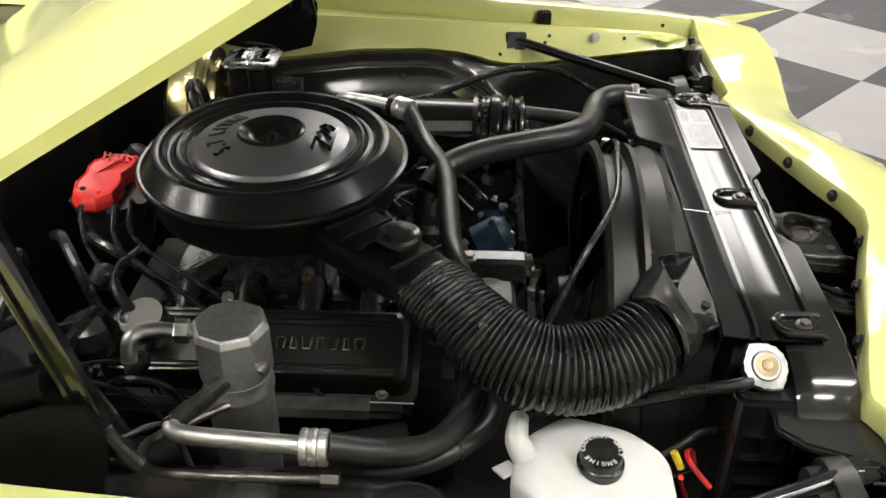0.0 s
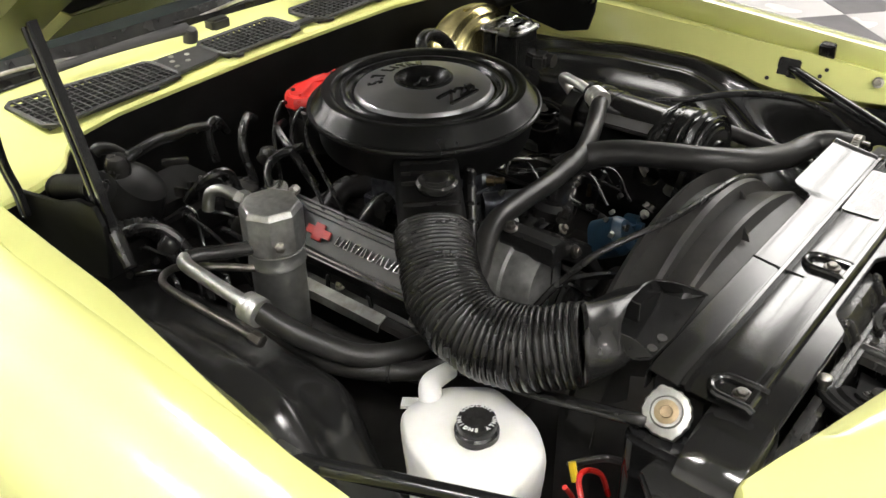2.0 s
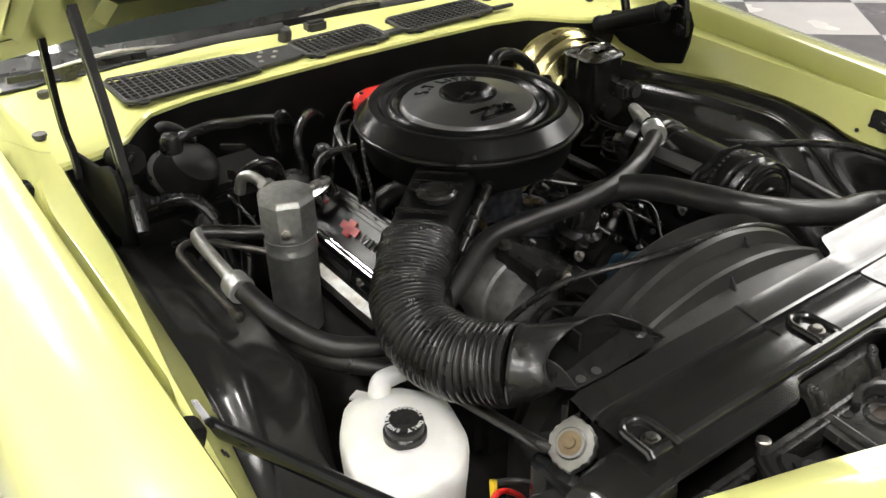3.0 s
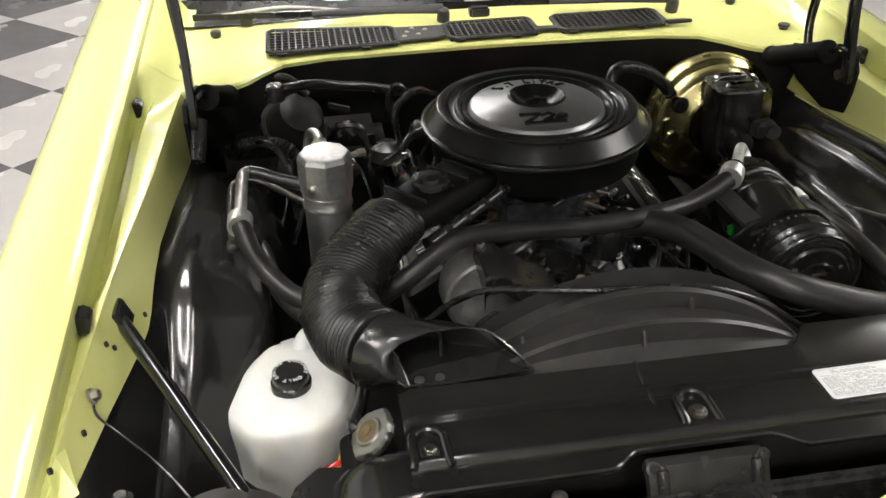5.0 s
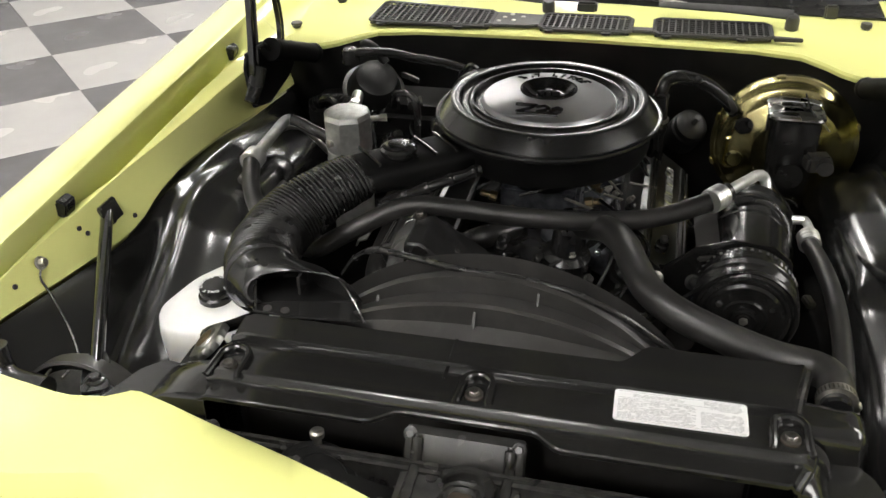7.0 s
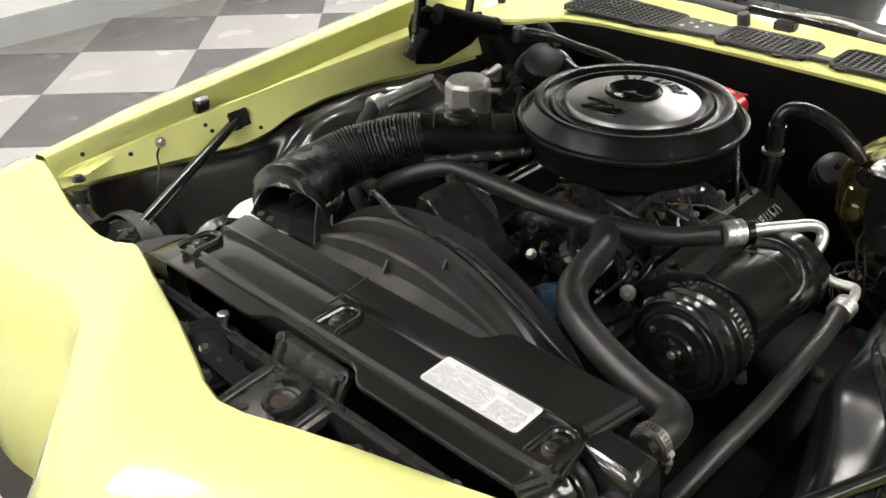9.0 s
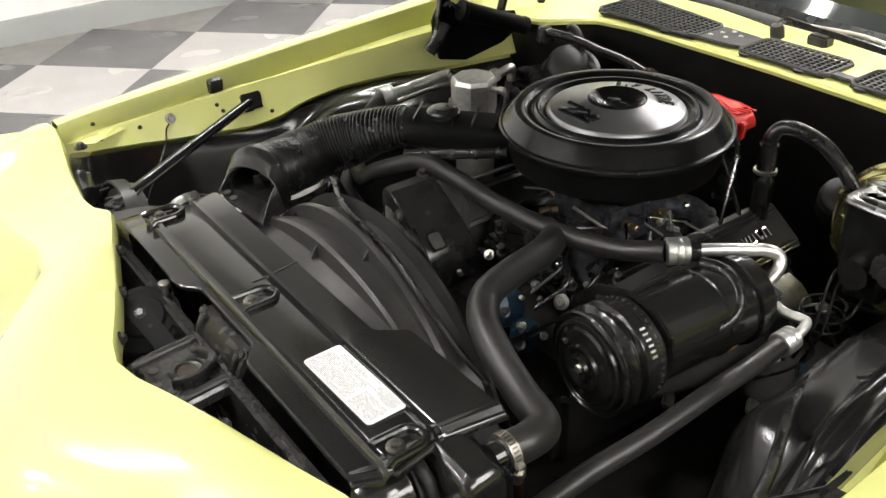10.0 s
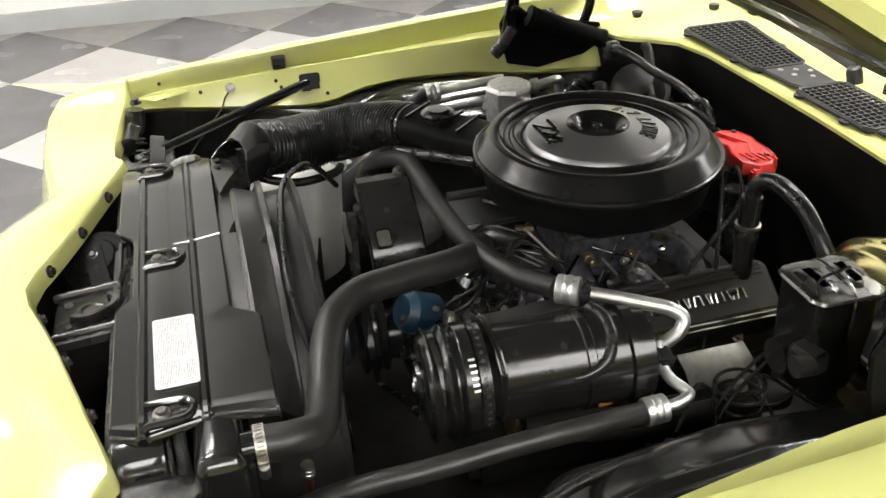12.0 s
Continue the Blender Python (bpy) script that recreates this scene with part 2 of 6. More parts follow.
# ---- the showroom ----
def room():
    x0, x1, y0, y1, h = -4.25, 9.0, -9.0, 11.0, 3.7
    bm = bmesh.new()
    box(bm, (2.4, 1, -0.006), (14.5, 21, 0.004))
    bmesh.ops.transform(bm, matrix=pose(0, 0, -0.006, -1.146, 0, 0), verts=bm.verts)
    floor = tagged(part("floor", bm, GROUT), "checkered grey vinyl tile showroom floor", "floor", kind="structure")
    for nm, c, s in (("wall_west", (x0 - 0.1, 1, h / 2), (0.2, 20.4, h + 0.8)), ("wall_east", (x1 + 0.1, 1, h / 2), (0.2, 20.4, h + 0.8)),
                     ("wall_south", (2.4, y0 - 0.1, h / 2), (13.0, 0.2, h + 0.8)), ("wall_north", (2.4, y1 + 0.1, h / 2), (13.0, 0.2, h + 0.8))):
        tagged(part(nm, box(bmesh.new(), c, s), WALL if nm == "wall_west" else GREYWALL), "plain white painted showroom wall" if nm == "wall_west" else "plain grey painted showroom wall", "wall", kind="structure")
    tagged(part("ceiling", box(bmesh.new(), (2.4, 1, h + 0.1), (13.4, 20.4, 0.1)), CEIL), "plain pale showroom ceiling", "ceiling", kind="structure")
    bm = bmesh.new()
    prism(bm, [(x0, -0.3), (x0 + 0.016, -0.3), (x0 + 0.016, 0.12), (x0 + 0.008, 0.135), (x0, 0.135)], -8.9, 10.9, "y")
    tagged(part("baseboard", bm, SKIRT), "grey rubber skirting along the white wall", "baseboard", kind="structure")
    # tiles lie 45 degrees to the car; the slab falls a little towards the back
    s, a = 0.62, radians(-44)
    tile = {}
    for key, m in ((0, TILE_DARK), (1, TILE_LIGHT)):
        bm = bmesh.new()
        g = s / 2 - 0.0006
        loft(bm, [[(-g, -g, -0.004), (g, -g, -0.004), (g, g, -0.004), (-g, g, -0.004)], [(-g, -g, -0.001), (g, -g, -0.001), (g, g, -0.001), (-g, g, -0.001)],
                  [(-g + 0.001, -g + 0.001, 0), (g - 0.001, -g + 0.001, 0), (g - 0.001, g - 0.001, 0), (-g + 0.001, g - 0.001, 0)]], True, True)
        finish(bm)
        me = bpy.data.meshes.new("tile")
        bm.to_mesh(me)
        bm.free()
        me.materials.append(m)
        tile[key] = me
    spots = []
    for i in range(-30, 31):
        for j in range(-30, 31):
            u, v = (i + 0.5 - 0.065) * s, (j + 0.5 + 0.414) * s
            x, y = u * math.cos(a) - v * math.sin(a), u * math.sin(a) + v * math.cos(a)
            if x0 + 0.1 < x < x1 and y0 < y < y1:
                near = min(math.hypot(x + 2.6, y - 1.0), math.hypot(x - 3.0, y + 1.5))
                spots.append((near, x, y, (i + j) % 2))
    spots.sort()
    for near, x, y, k in spots[:300]:
        ob = new("tile", tile[k])
        ob.parent = floor
        ob.matrix_basis = pose(x, y, -0.02 * y, -1.146, 0, 0) @ pose(0, 0, 0, 0, 0, -44)
    for k in (0, 1):
        bm = bmesh.new()
        for near, x, y, kk in spots[300:]:
            if kk == k:
                m = pose(x, y, -0.02 * y, -1.146, 0, 0) @ pose(0, 0, 0, 0, 0, -44)
                g = s / 2 - 0.0006
                bm.faces.new([bm.verts.new(m @ Vector(p)) for p in ((-g, -g, 0), (g, -g, 0), (g, g, 0), (-g, g, 0))])
        me = bpy.data.meshes.new("far_tiles")
        bm.to_mesh(me)
        bm.free()
        me.materials.append((TILE_DARK, TILE_LIGHT)[k])
        ob = new("far_tiles", me)
        ob.parent = floor
        ob["kind"] = "stuff"


def ceiling_light(x, y):
    t = thing("ceiling_light", (x, y, 3.75), "white strip light on the showroom ceiling, switched on", "ceiling light", "ceiling lights")
    bm = bmesh.new()
    prism(bm, [(x - 0.11, 3.75), (x - 0.09, 3.69), (x + 0.09, 3.69), (x + 0.11, 3.75)], y - 0.62, y + 0.62, "y")
    part("housing", bm, WALL, t)
    part("diffuser", box(bmesh.new(), (x, y, 3.682), (0.16, 1.2, 0.014)), LIGHT, t, "glowing white diffuser")


WALL_STRIP = -0.82


def wall_strip():
    t = thing("cable_duct", (-4.25, WALL_STRIP, 0), "thin black cable duct running up the white wall", "cable duct")
    part("duct", box(bmesh.new(), (-4.243, WALL_STRIP, 1.85), (0.014, 0.022, 3.7)), SATIN, t)
    for z in (0.5, 1.3, 2.1, 2.9):
        part("clip", box(bmesh.new(), (-4.24, WALL_STRIP, z), (0.02, 0.034, 0.012)), SATIN, t)


def reflection_panel(x, y):
    t = thing("reflection_panel", (x, y, 3.75), "unseen square light panel added overhead for the radiator cover's white reflection", "ceiling light", "ceiling light panels")
    bm = bmesh.new()
    for dx, dy, w, d in ((0, 0.58, 1.2, 0.04), (0, -0.58, 1.2, 0.04), (0.58, 0, 0.04, 1.12), (-0.58, 0, 0.04, 1.12)):
        box(bm, (x + dx, y + dy, 3.72), (w, d, 0.06))
    part("frame", bm, WALL, t)
    part("diffuser", box(bmesh.new(), (x, y, 3.725), (1.12, 1.12, 0.012)), PANEL, t, "glowing white diffuser")


room()
wall_strip()
for lx in (-1.9, -0.5):
    for ly in (-7.4, -4.6, -1.8, 1.0, 3.8, 6.6):
        ceiling_light(lx, ly)
# unseen panels, added where the radiator cover's reflection meets the ceiling
for lx in (4.4, 5.65):
    for ly in (-2.15, -0.93, 0.3, 1.53):
        reflection_panel(lx, ly)
reflection_panel(3.12, 0.95)



# ---- the car's body ----
MID = 0.015                 # the car's middle line
car = thing("car_body", (MID, 0, 0.2), "bright yellow-green sports coupe with its hood open", "car")


def side(s, x):
    """Mirrors a passenger-side x (negative) for the driver's side, s = 1."""
    return x if s < 0 else 2 * MID - x


def ztop(y):
    return 0.9 + 0.07 * min(y, 1.0) if y > -0.75 else 0.8475 + 0.12 * (y + 0.75)


FOLD = [(-0.95, -0.80), (-0.75, -0.785), (-0.6, -0.775), (-0.35, -0.757), (-0.2, -0.739), (-0.05, -0.722), (0.1, -0.714), (0.3, -0.70), (0.45, -0.70)]
SKIRT_X = [(-0.95, -0.785), (-0.75, -0.765), (-0.6, -0.748), (-0.4, -0.718), (-0.36, -0.716), (-0.2, -0.712), (-0.05, -0.70), (0.1, -0.692), (0.3, -0.68), (0.45, -0.675)]
SKIRT_Z = [(-0.95, 0.775), (-0.75, 0.765), (-0.6, 0.752), (-0.44, 0.742), (-0.37, 0.748), (-0.30, 0.772), (-0.2, 0.782), (-0.05, 0.782), (0.1, 0.765), (0.45, 0.75)]


def fender(s):
    ys = sorted({*[round(-0.84 + 0.04 * k, 3) for k in range(70)], 0.345, 0.356, 0.3605})
    rows = []
    for y in ys:
        z = ztop(y)
        tuck = 0.075 * max(0.0, (-0.5 - y) / 0.34) ** 2
        outer = [(-0.955 + tuck, 0.30), (-0.985 + tuck, 0.50), (-0.995 + tuck, 0.66), (-0.985 + tuck, z - 0.16), (-0.972 + tuck, z - 0.10), (-0.95 + tuck, z - 0.055),
                 (-0.915 + tuck * 0.8, z - 0.03), (-0.87 + tuck * 0.4, z - 0.014), (-0.83, z - 0.004), (-0.80, z), (-0.791, z - 0.002), (-0.788, z - 0.008)]
        fx, sx, sz = lerp(FOLD, y), lerp(SKIRT_X, y), lerp(SKIRT_Z, y)
        low = 0.013 * min(1.0, max(0.0, y / 0.34))
        g = min(1.0, max(0.0, (y + 0.47) / 0.1), max(0.0, (0.34 - y) / 0.08))     # the gutter between lip and ledge opens behind the front stop
        r = min(-0.7865 + 0.0215 * g, fx - 0.006)
        inner = [(-0.790, z - 0.036), (-0.7915, z - 0.055 - 0.024 * g), (r - 0.002, z - 0.055 - 0.028 * g), (r, z - 0.0465 - low), (min(r + 0.003, fx - 0.004), z - 0.045 - low), (fx - 0.002, z - 0.046 - low), (fx, z - 0.05 - low), (fx + 0.006, z - 0.06 - low), (sx, sz), (sx - 0.003, sz - 0.004)]
        zl = z - 0.046 - low if y < 0.36 else 0.8655 + 0.025 * (y - 0.36)
        end = fx - 0.002 if y < 0.36 else -0.706
        w = min(1.0, max(0.0, (y - 0.10) / 0.26))
        w = w * w * (3 - 2 * w)                       # the wall melts into a slope that runs on behind the cowl seam
        for k in range(6):
            f = k / 5
            px, pz = -0.786 + (end + 0.786) * f, zl + (z - 0.012 - zl) * (1 - f * f * (3 - 2 * f))
            inner[k] = (inner[k][0] + (px - inner[k][0]) * w, inner[k][1] + (pz - inner[k][1]) * w)
        if y > 0.36:
            inner[6:] = [(end + 0.004 * k, zl - 0.001 * k) for k in (1, 2, 3, 4)]
        rows.append([(side(s, x), y, zz) for x, zz in outer + inner])
    bm = loft(bmesh.new(), rows)
    return part("fender", thick(bm, 0.0022), YELLOW, car, sharp=40)


NOSE_Y = [(0, -0.992), (0.05, -0.982), (0.12, -0.955), (0.2, -0.928), (0.34, -0.886), (0.40, -0.866), (0.455, -0.85), (0.47, -0.85), (0.49, -0.866), (0.56, -0.872), (0.67, -0.862), (0.76, -0.845), (0.81, -0.842), (0.95, -0.842)]
NOSE_Z = [(0, 0.785), (0.45, 0.782), (0.56, 0.775), (0.67, 0.785), (0.75, 0.805), (0.8, 0.832), (0.87, 0.822), (0.905, 0.80), (0.93, 0.74), (0.955, 0.66)]
NOSE_FRONT = [(0, -1.19), (0.12, -1.15), (0.2, -1.105), (0.3, -1.045), (0.37, -1.0), (0.44, -0.99), (0.55, -1.01), (0.68, -1.025), (0.75, -1.022), (0.80, -0.995), (0.85, -0.955), (0.89, -0.915), (0.93, -0.875), (0.95, -0.86)]


def nose_rows(lift=0.0, inset=0.0):
    """Cross sections of the nose: turned-down flange, flat brow, then the falling face."""
    rows = []
    for dx in sorted({*[round(-0.95 + 0.025 * k, 3) for k in range(77)], 0.455, -0.455, 0.47, -0.47}):
        a = abs(dx)
        y, z, f = lerp(NOSE_Y, a), lerp(NOSE_Z, a), lerp(NOSE_FRONT, a)
        g = 1.0 - 0.58 * min(1.0, max(0.0, (a - 0.2) / 0.22))
        swell = 0.008 * math.exp(-((a - 0.25) / 0.12) ** 2)
        brow = [(y + 0.003, z - 0.036), (y, z - 0.006), (y - 0.005, z), (y + (f - y) * 0.3, z + 0.002 + swell), (y + (f - y) * 0.65, z - 0.004 + swell), (f, z - 0.018), (f - 0.025 * g, z - 0.036), (f - 0.05 * g, z - 0.068),
                (f - 0.09 * g, z - 0.13), (f - 0.14 * g, z - 0.21), (f - 0.19 * g, z - 0.30), (f - 0.21 * g, 0.40), (f - 0.2 * g, 0.25)]
        rows.append([(MID + dx * (1 - inset), yy + inset * 0.5, zz - lift) for yy, zz in brow])
    return rows


part("nose_panel", thick(loft(bmesh.new(), nose_rows()), 0.003), YELLOW, car, sharp=40)
part("nose_liner", loft(bmesh.new(), [r[3:] for r in nose_rows(0.012, 0.015)]), SOOT, car, "black inner face of the nose")
for s in (-1, 1):
    rim = nose_rows()[-1 if s > 0 else 0]
    part("nose_side", thick(loft(bmesh.new(), [rim, [(x, -0.80, z) for x, y, z in rim]]), 0.002), YELLOW, car)
    for dx in (0.335, 0.2, 0.075):
        y, z = lerp(NOSE_Y, dx), lerp(NOSE_Z, dx)
        part("flange_bolt", bolt(bmesh.new(), (MID + s * dx, y + 0.004, z - 0.016), (-0.3 * s, 1, 0.2), 0.0075, 0.008), SOOT, car, "black bolt in the nose flange")
    wheel = part("wheel", lathe(bmesh.new(), (MID + s * 0.66, -0.12, 0.333), (s, 0, 0), [(0.19, 0.0), (0.26, -0.005), (0.32, 0.02), (0.333, 0.05), (0.333, 0.17), (0.32, 0.2), (0.26, 0.215), (0.19, 0.2)], 48), RUBBER, car, "black road tyre")
    part("rim", lathe(bmesh.new(), (MID + s * 0.66, -0.12, 0.333), (s, 0, 0), [(0.19, 0.01), (0.18, 0.05), (0.05, 0.12), (0.03, 0.14), (0.18, 0.17), (0.19, 0.19)], 36), CAST, wheel)
for s in (-1, 1):
    fender(s)

# cowl: yellow panel ahead of the windshield
CUT = [(0, 0.446), (0.40, 0.44), (0.50, 0.42), (0.545, 0.375), (0.585, 0.32), (0.64, 0.295), (0.70, 0.29), (0.79, 0.285)]
rows = []
for k in range(65):
    dx = -0.80 + 0.025 * k
    a = abs(dx)
    y = lerp(CUT, a)
    z = 0.874 - 0.012 * (a / 0.8) ** 2
    rows.append([(MID + dx, y + 0.012, z - 0.016), (MID + dx, y + 0.001, z - 0.014), (MID + dx, y, z - 0.006), (MID + dx, y + 0.006, z)] + [(MID + dx, y + 0.006 + (0.672 - y) * f, z + 0.012 * f - 0.004 * math.sin(f * 6.283)) for f in (0.25, 0.5, 0.75, 1.0)])
part("cowl_panel", thick(loft(bmesh.new(), rows), 0.002), YELLOW, car)
for s in (-1, 1):
    bm = bmesh.new()
    loft(bm, [[(side(s, x), y, 0.8745 + 0.05 * (y - 0.655)) for x in (-0.788, -0.775, -0.73, -0.70)] for y in (0.655, 0.75, 0.85)])
    part("cowl_corner", thick(bm, 0.002), YELLOW, car)

# firewall, inner wings and the bay's bottom
bm = bmesh.new()
rows = []
for k in range(33):
    dx = -0.72 + 0.045 * k
    y = lerp(CUT, abs(dx)) + 0.03
    rows.append([(MID + dx, y - 0.012, 0.858), (MID + dx, y - 0.008, 0.80), (MID + dx, y + 0.01, 0.70), (MID + dx, max(y, 0.43) + 0.03, 0.55), (MID + dx, 0.43, 0.28)])
part("firewall", thick(loft(bm, rows), 0.003), FIREWALL, car)
part("undertray", box(bmesh.new(), (MID, -0.36, 0.29), (1.72, 1.60, 0.02)), SOOT, car)


def wheelhouse(s):
    """The pressed black inner wing: a ledge along the skirt, then a domed wall with upright swages."""
    rows = []
    for k in range(89):
        y = -0.86 + 0.015 * k
        q = (y + 0.08) / 0.54
        arch = math.sqrt(1 - q * q) if abs(q) < 1 else 0.0
        wide = 0.11 + 0.09 * arch
        row = []
        for j in range(41):
            f = j / 40
            x = lerp(SKIRT_X, y) - 0.012 + f * wide
            hold = min(1.0, f / 0.16)
            fall = 0.30 * max(0.0, (-0.22 - y) / 0.4) ** 1.7 + 0.22 * max(0.0, (y - 0.1) / 0.4) ** 1.7
            drop = (0.02 * f + 0.21 * f ** 2.9) + fall * hold * hold * (3 - 2 * hold)
            bead = 0.013 * math.exp(-((f - 0.12) / 0.065) ** 2) + 0.009 * math.exp(-((f - 0.36) / 0.045) ** 2) if s > 0 else 0.018 * math.exp(-((f - 0.38) / 0.12) ** 2 - ((y + 0.31) / 0.16) ** 2) + 0.008 * math.exp(-((f - 0.17) / 0.09) ** 2 - ((y + 0.10) / 0.13) ** 2)
            swage = 0.014 * math.exp(-((y + 0.30) / 0.055) ** 2) + 0.012 * math.exp(-((y + 0.46) / 0.05) ** 2)
            dome = (0.034 * arch + swage) * math.exp(-((f - 0.74) / 0.2) ** 2)
            row.append((side(s, x + dome), y, lerp(SKIRT_Z, y) - 0.016 - drop + bead + dome))
        row += [(row[-1][0] - s * g, y, row[-1][2] - h) for g, h in ((0.02, 0.04), (0.05, 0.12), (0.08, 0.24))]
        rows.append(row)
    return part("wheelhouse", thick(loft(bmesh.new(), rows), 0.002), WING, car, "glossy black inner wing", sharp=60)


for s in (-1, 1):
    wheelhouse(s)

bx = (0.652, -0.14, 0.738)
boss = part("wing_boss", lathe(bmesh.new(), bx, (-0.45, 0, 0.9), [(0.030, -0.006), (0.024, 0.003), (0.014, 0.004), (0.008, 0.002), (0.001, 0.002)], 28), WING, car, "pressed round boss on the inner wing")
part("boss_hole", lathe(bmesh.new(), bx, (-0.45, 0, 0.9), [(0.006, 0.001), (0.006, 0.0032), (0.001, 0.0034)], 14), SOOT, boss)

# windshield and its black lower edge
bm = bmesh.new()
rows = []
for k in range(25):
    dx = -0.74 + 1.48 * k / 24
    b = 0.10 * (dx / 0.74) ** 2
    rows.append([(MID + dx * (1 - 0.12 * f), 0.735 + b + 0.75 * f, 0.897 + 0.45 * f) for f in (0, 0.33, 0.66, 1)])
part("windshield", thick(loft(bm, rows), 0.006), GLASS, car, "dark laminated windshield glass")
bm = bmesh.new()
rows = []
for k in range(25):
    dx = -0.78 + 1.56 * k / 24
    b = 0.10 * (dx / 0.74) ** 2
    rows.append([(MID + dx, 0.67, 0.884), (MID + dx, 0.68, 0.872), (MID + dx, 0.725 + b, 0.874), (MID + dx, 0.74 + b, 0.902)])
part("windshield_trim", thick(loft(bm, rows), 0.003), RUBBER, car)

# the open hood, hinged at the back
A = radians(31)


def hood_at(u, v, w):
    """u across, v from the back edge forwards, w away from the outer skin downwards."""
    d, n = Vector((0, -math.cos(A), math.sin(A))), Vector((0, math.sin(A), math.cos(A)))
    return Vector((MID + u, 0.50, 0.988)) + d * v - n * w


hood = thing("hood", (MID, 0.5, 0.93), "yellow steel hood standing open over the engine", "hood")
def hood_back(u):
    """The hood's rear edge runs back at both corners."""
    return 0.27 - 0.16 * min(1.0, max(0.0, (abs(u) - 0.35) / 0.38)) ** 1.4


SECTION = ((-0.775, 0.03), (-0.785, 0.015), (-0.775, 0.0), (-0.74, -0.012), (-0.70, -0.022), (-0.58, -0.028), (-0.45, -0.034), (-0.33, -0.04), (-0.2, -0.045), (0, -0.048))
SECTION = SECTION + tuple((-u, w) for u, w in SECTION[-2::-1])
bm = bmesh.new()
loft(bm, [[hood_at(u, hood_back(u) + (1.62 - hood_back(u)) * g, w) for u, w in SECTION] for g in (0, 0.03, 0.25, 0.5, 0.75, 0.93, 1.0)])
part("skin", thick(bm, 0.002), YELLOW, hood)
bm = bmesh.new()
loft(bm, [[hood_at(u, hood_back(u) + v, 0.011) for u in (-0.77, -0.7, -0.6, -0.45, -0.33, 0, 0.33, 0.45, 0.6, 0.7, 0.77)] for v in (0.006, 0.13)])
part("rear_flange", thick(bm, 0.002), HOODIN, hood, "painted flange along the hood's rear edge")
bm = bmesh.new()
for u0, u1, v0, v1 in ((-0.76, -0.62, 0.29, 1.6), (0.62, 0.76, 0.29, 1.6), (-0.62, 0.62, 0.29, 0.40), (-0.62, 0.62, 1.48, 1.6), (-0.06, 0.06, 0.40, 1.48), (-0.62, -0.06, 0.95, 1.03), (0.06, 0.62, 0.95, 1.03)):
    loft(bm, [[hood_at(u0, v, 0.012), hood_at(u0 + 0.02, v, 0.029), hood_at(u1 - 0.02, v, 0.029), hood_at(u1, v, 0.012)] for v in (v0, v1)])
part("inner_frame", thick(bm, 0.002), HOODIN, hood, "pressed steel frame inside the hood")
part("inner_panel", loft(bmesh.new(), [[hood_at(u, v, 0.010) for u in (-0.76, 0.76)] for v in (0.30, 1.6)]), SOOT, hood)



# ---- air cleaner ----
def air_cleaner():
    t = thing("air_cleaner", (0, 0, 0.74), "round black air cleaner with a dished silver-faced lid", "air cleaner")
    bm = bmesh.new()
    lathe(bm, (0, 0, 0), (0, 0, 1), [(0.217, 0.866), (0.2235, 0.8665), (0.2248, 0.8695), (0.2238, 0.8735), (0.2205, 0.875), (0.2165, 0.8745), (0.2145, 0.8765), (0.1965, 0.9015), (0.1935, 0.9045), (0.189, 0.9055), (0.180, 0.905), (0.1765, 0.9035), (0.1725, 0.898), (0.169, 0.8955),
          (0.163, 0.895), (0.1595, 0.8965), (0.1565, 0.901), (0.153, 0.9035), (0.1485, 0.9035), (0.145, 0.9015), (0.1415, 0.896), (0.1385, 0.8935), (0.133, 0.8935)], 96, False)
    lid = part("lid", bm, LIDBLACK, t, "glossy black stepped lid", sharp=28)
    part("lid_face", lathe(bmesh.new(), (0, 0, 0), (0, 0, 1), [(0.133, 0.8935), (0.1305, 0.899), (0.127, 0.9025), (0.09, 0.911), (0.056, 0.918)], 96, False), LID, t, "satin silver centre of the lid")
    part("lid_ring", lathe(bmesh.new(), (0, 0, 0), (0, 0, 1), [(0.0565, 0.917), (0.056, 0.921), (0.052, 0.923), (0.048, 0.921), (0.041, 0.911), (0.03, 0.904), (0.012, 0.902), (0.001, 0.902)], 64, False), LIDBLACK, t)
    bm = bmesh.new()
    lathe(bm, (0, 0, 0.902), (0, 0, 1), [(0.02, 0), (0.02, 0.003), (0.009, 0.004), (0.009, 0.012), (0.006, 0.015)], 24)
    for k in (0, 1):
        box(bm, (0.014 * (1 - 2 * k), 0, 0.909), (0.016, 0.004, 0.01), (0, 0, 20))
    part("wing_nut", bm, SATIN, t)
    part("base", lathe(bmesh.new(), (0, 0, 0), (0, 0, 1), [(0.219, 0.867), (0.2205, 0.862), (0.211, 0.858), (0.207, 0.85), (0.204, 0.815), (0.199, 0.802), (0.185, 0.794), (0.15, 0.778), (0.11, 0.76), (0.085, 0.73)], 72, False), PAN, t, "black steel pan below the lid")
    return t


air_cleaner()


# ---- radiator cover and what stands round it ----
END_DROP = [(0.428, 0.0), (0.434, -0.0022), (0.438, -0.0022), (0.443, 0.0045), (0.4475, 0.0055), (0.4505, 0.009), (0.4515, 0.014)]
END_PLAN = [(-0.852, -0.022), (-0.826, -0.008), (-0.80, 0.0), (-0.775, -0.002), (-0.755, -0.014), (-0.72, -0.012), (-0.69, -0.001), (-0.64, 0.006)]


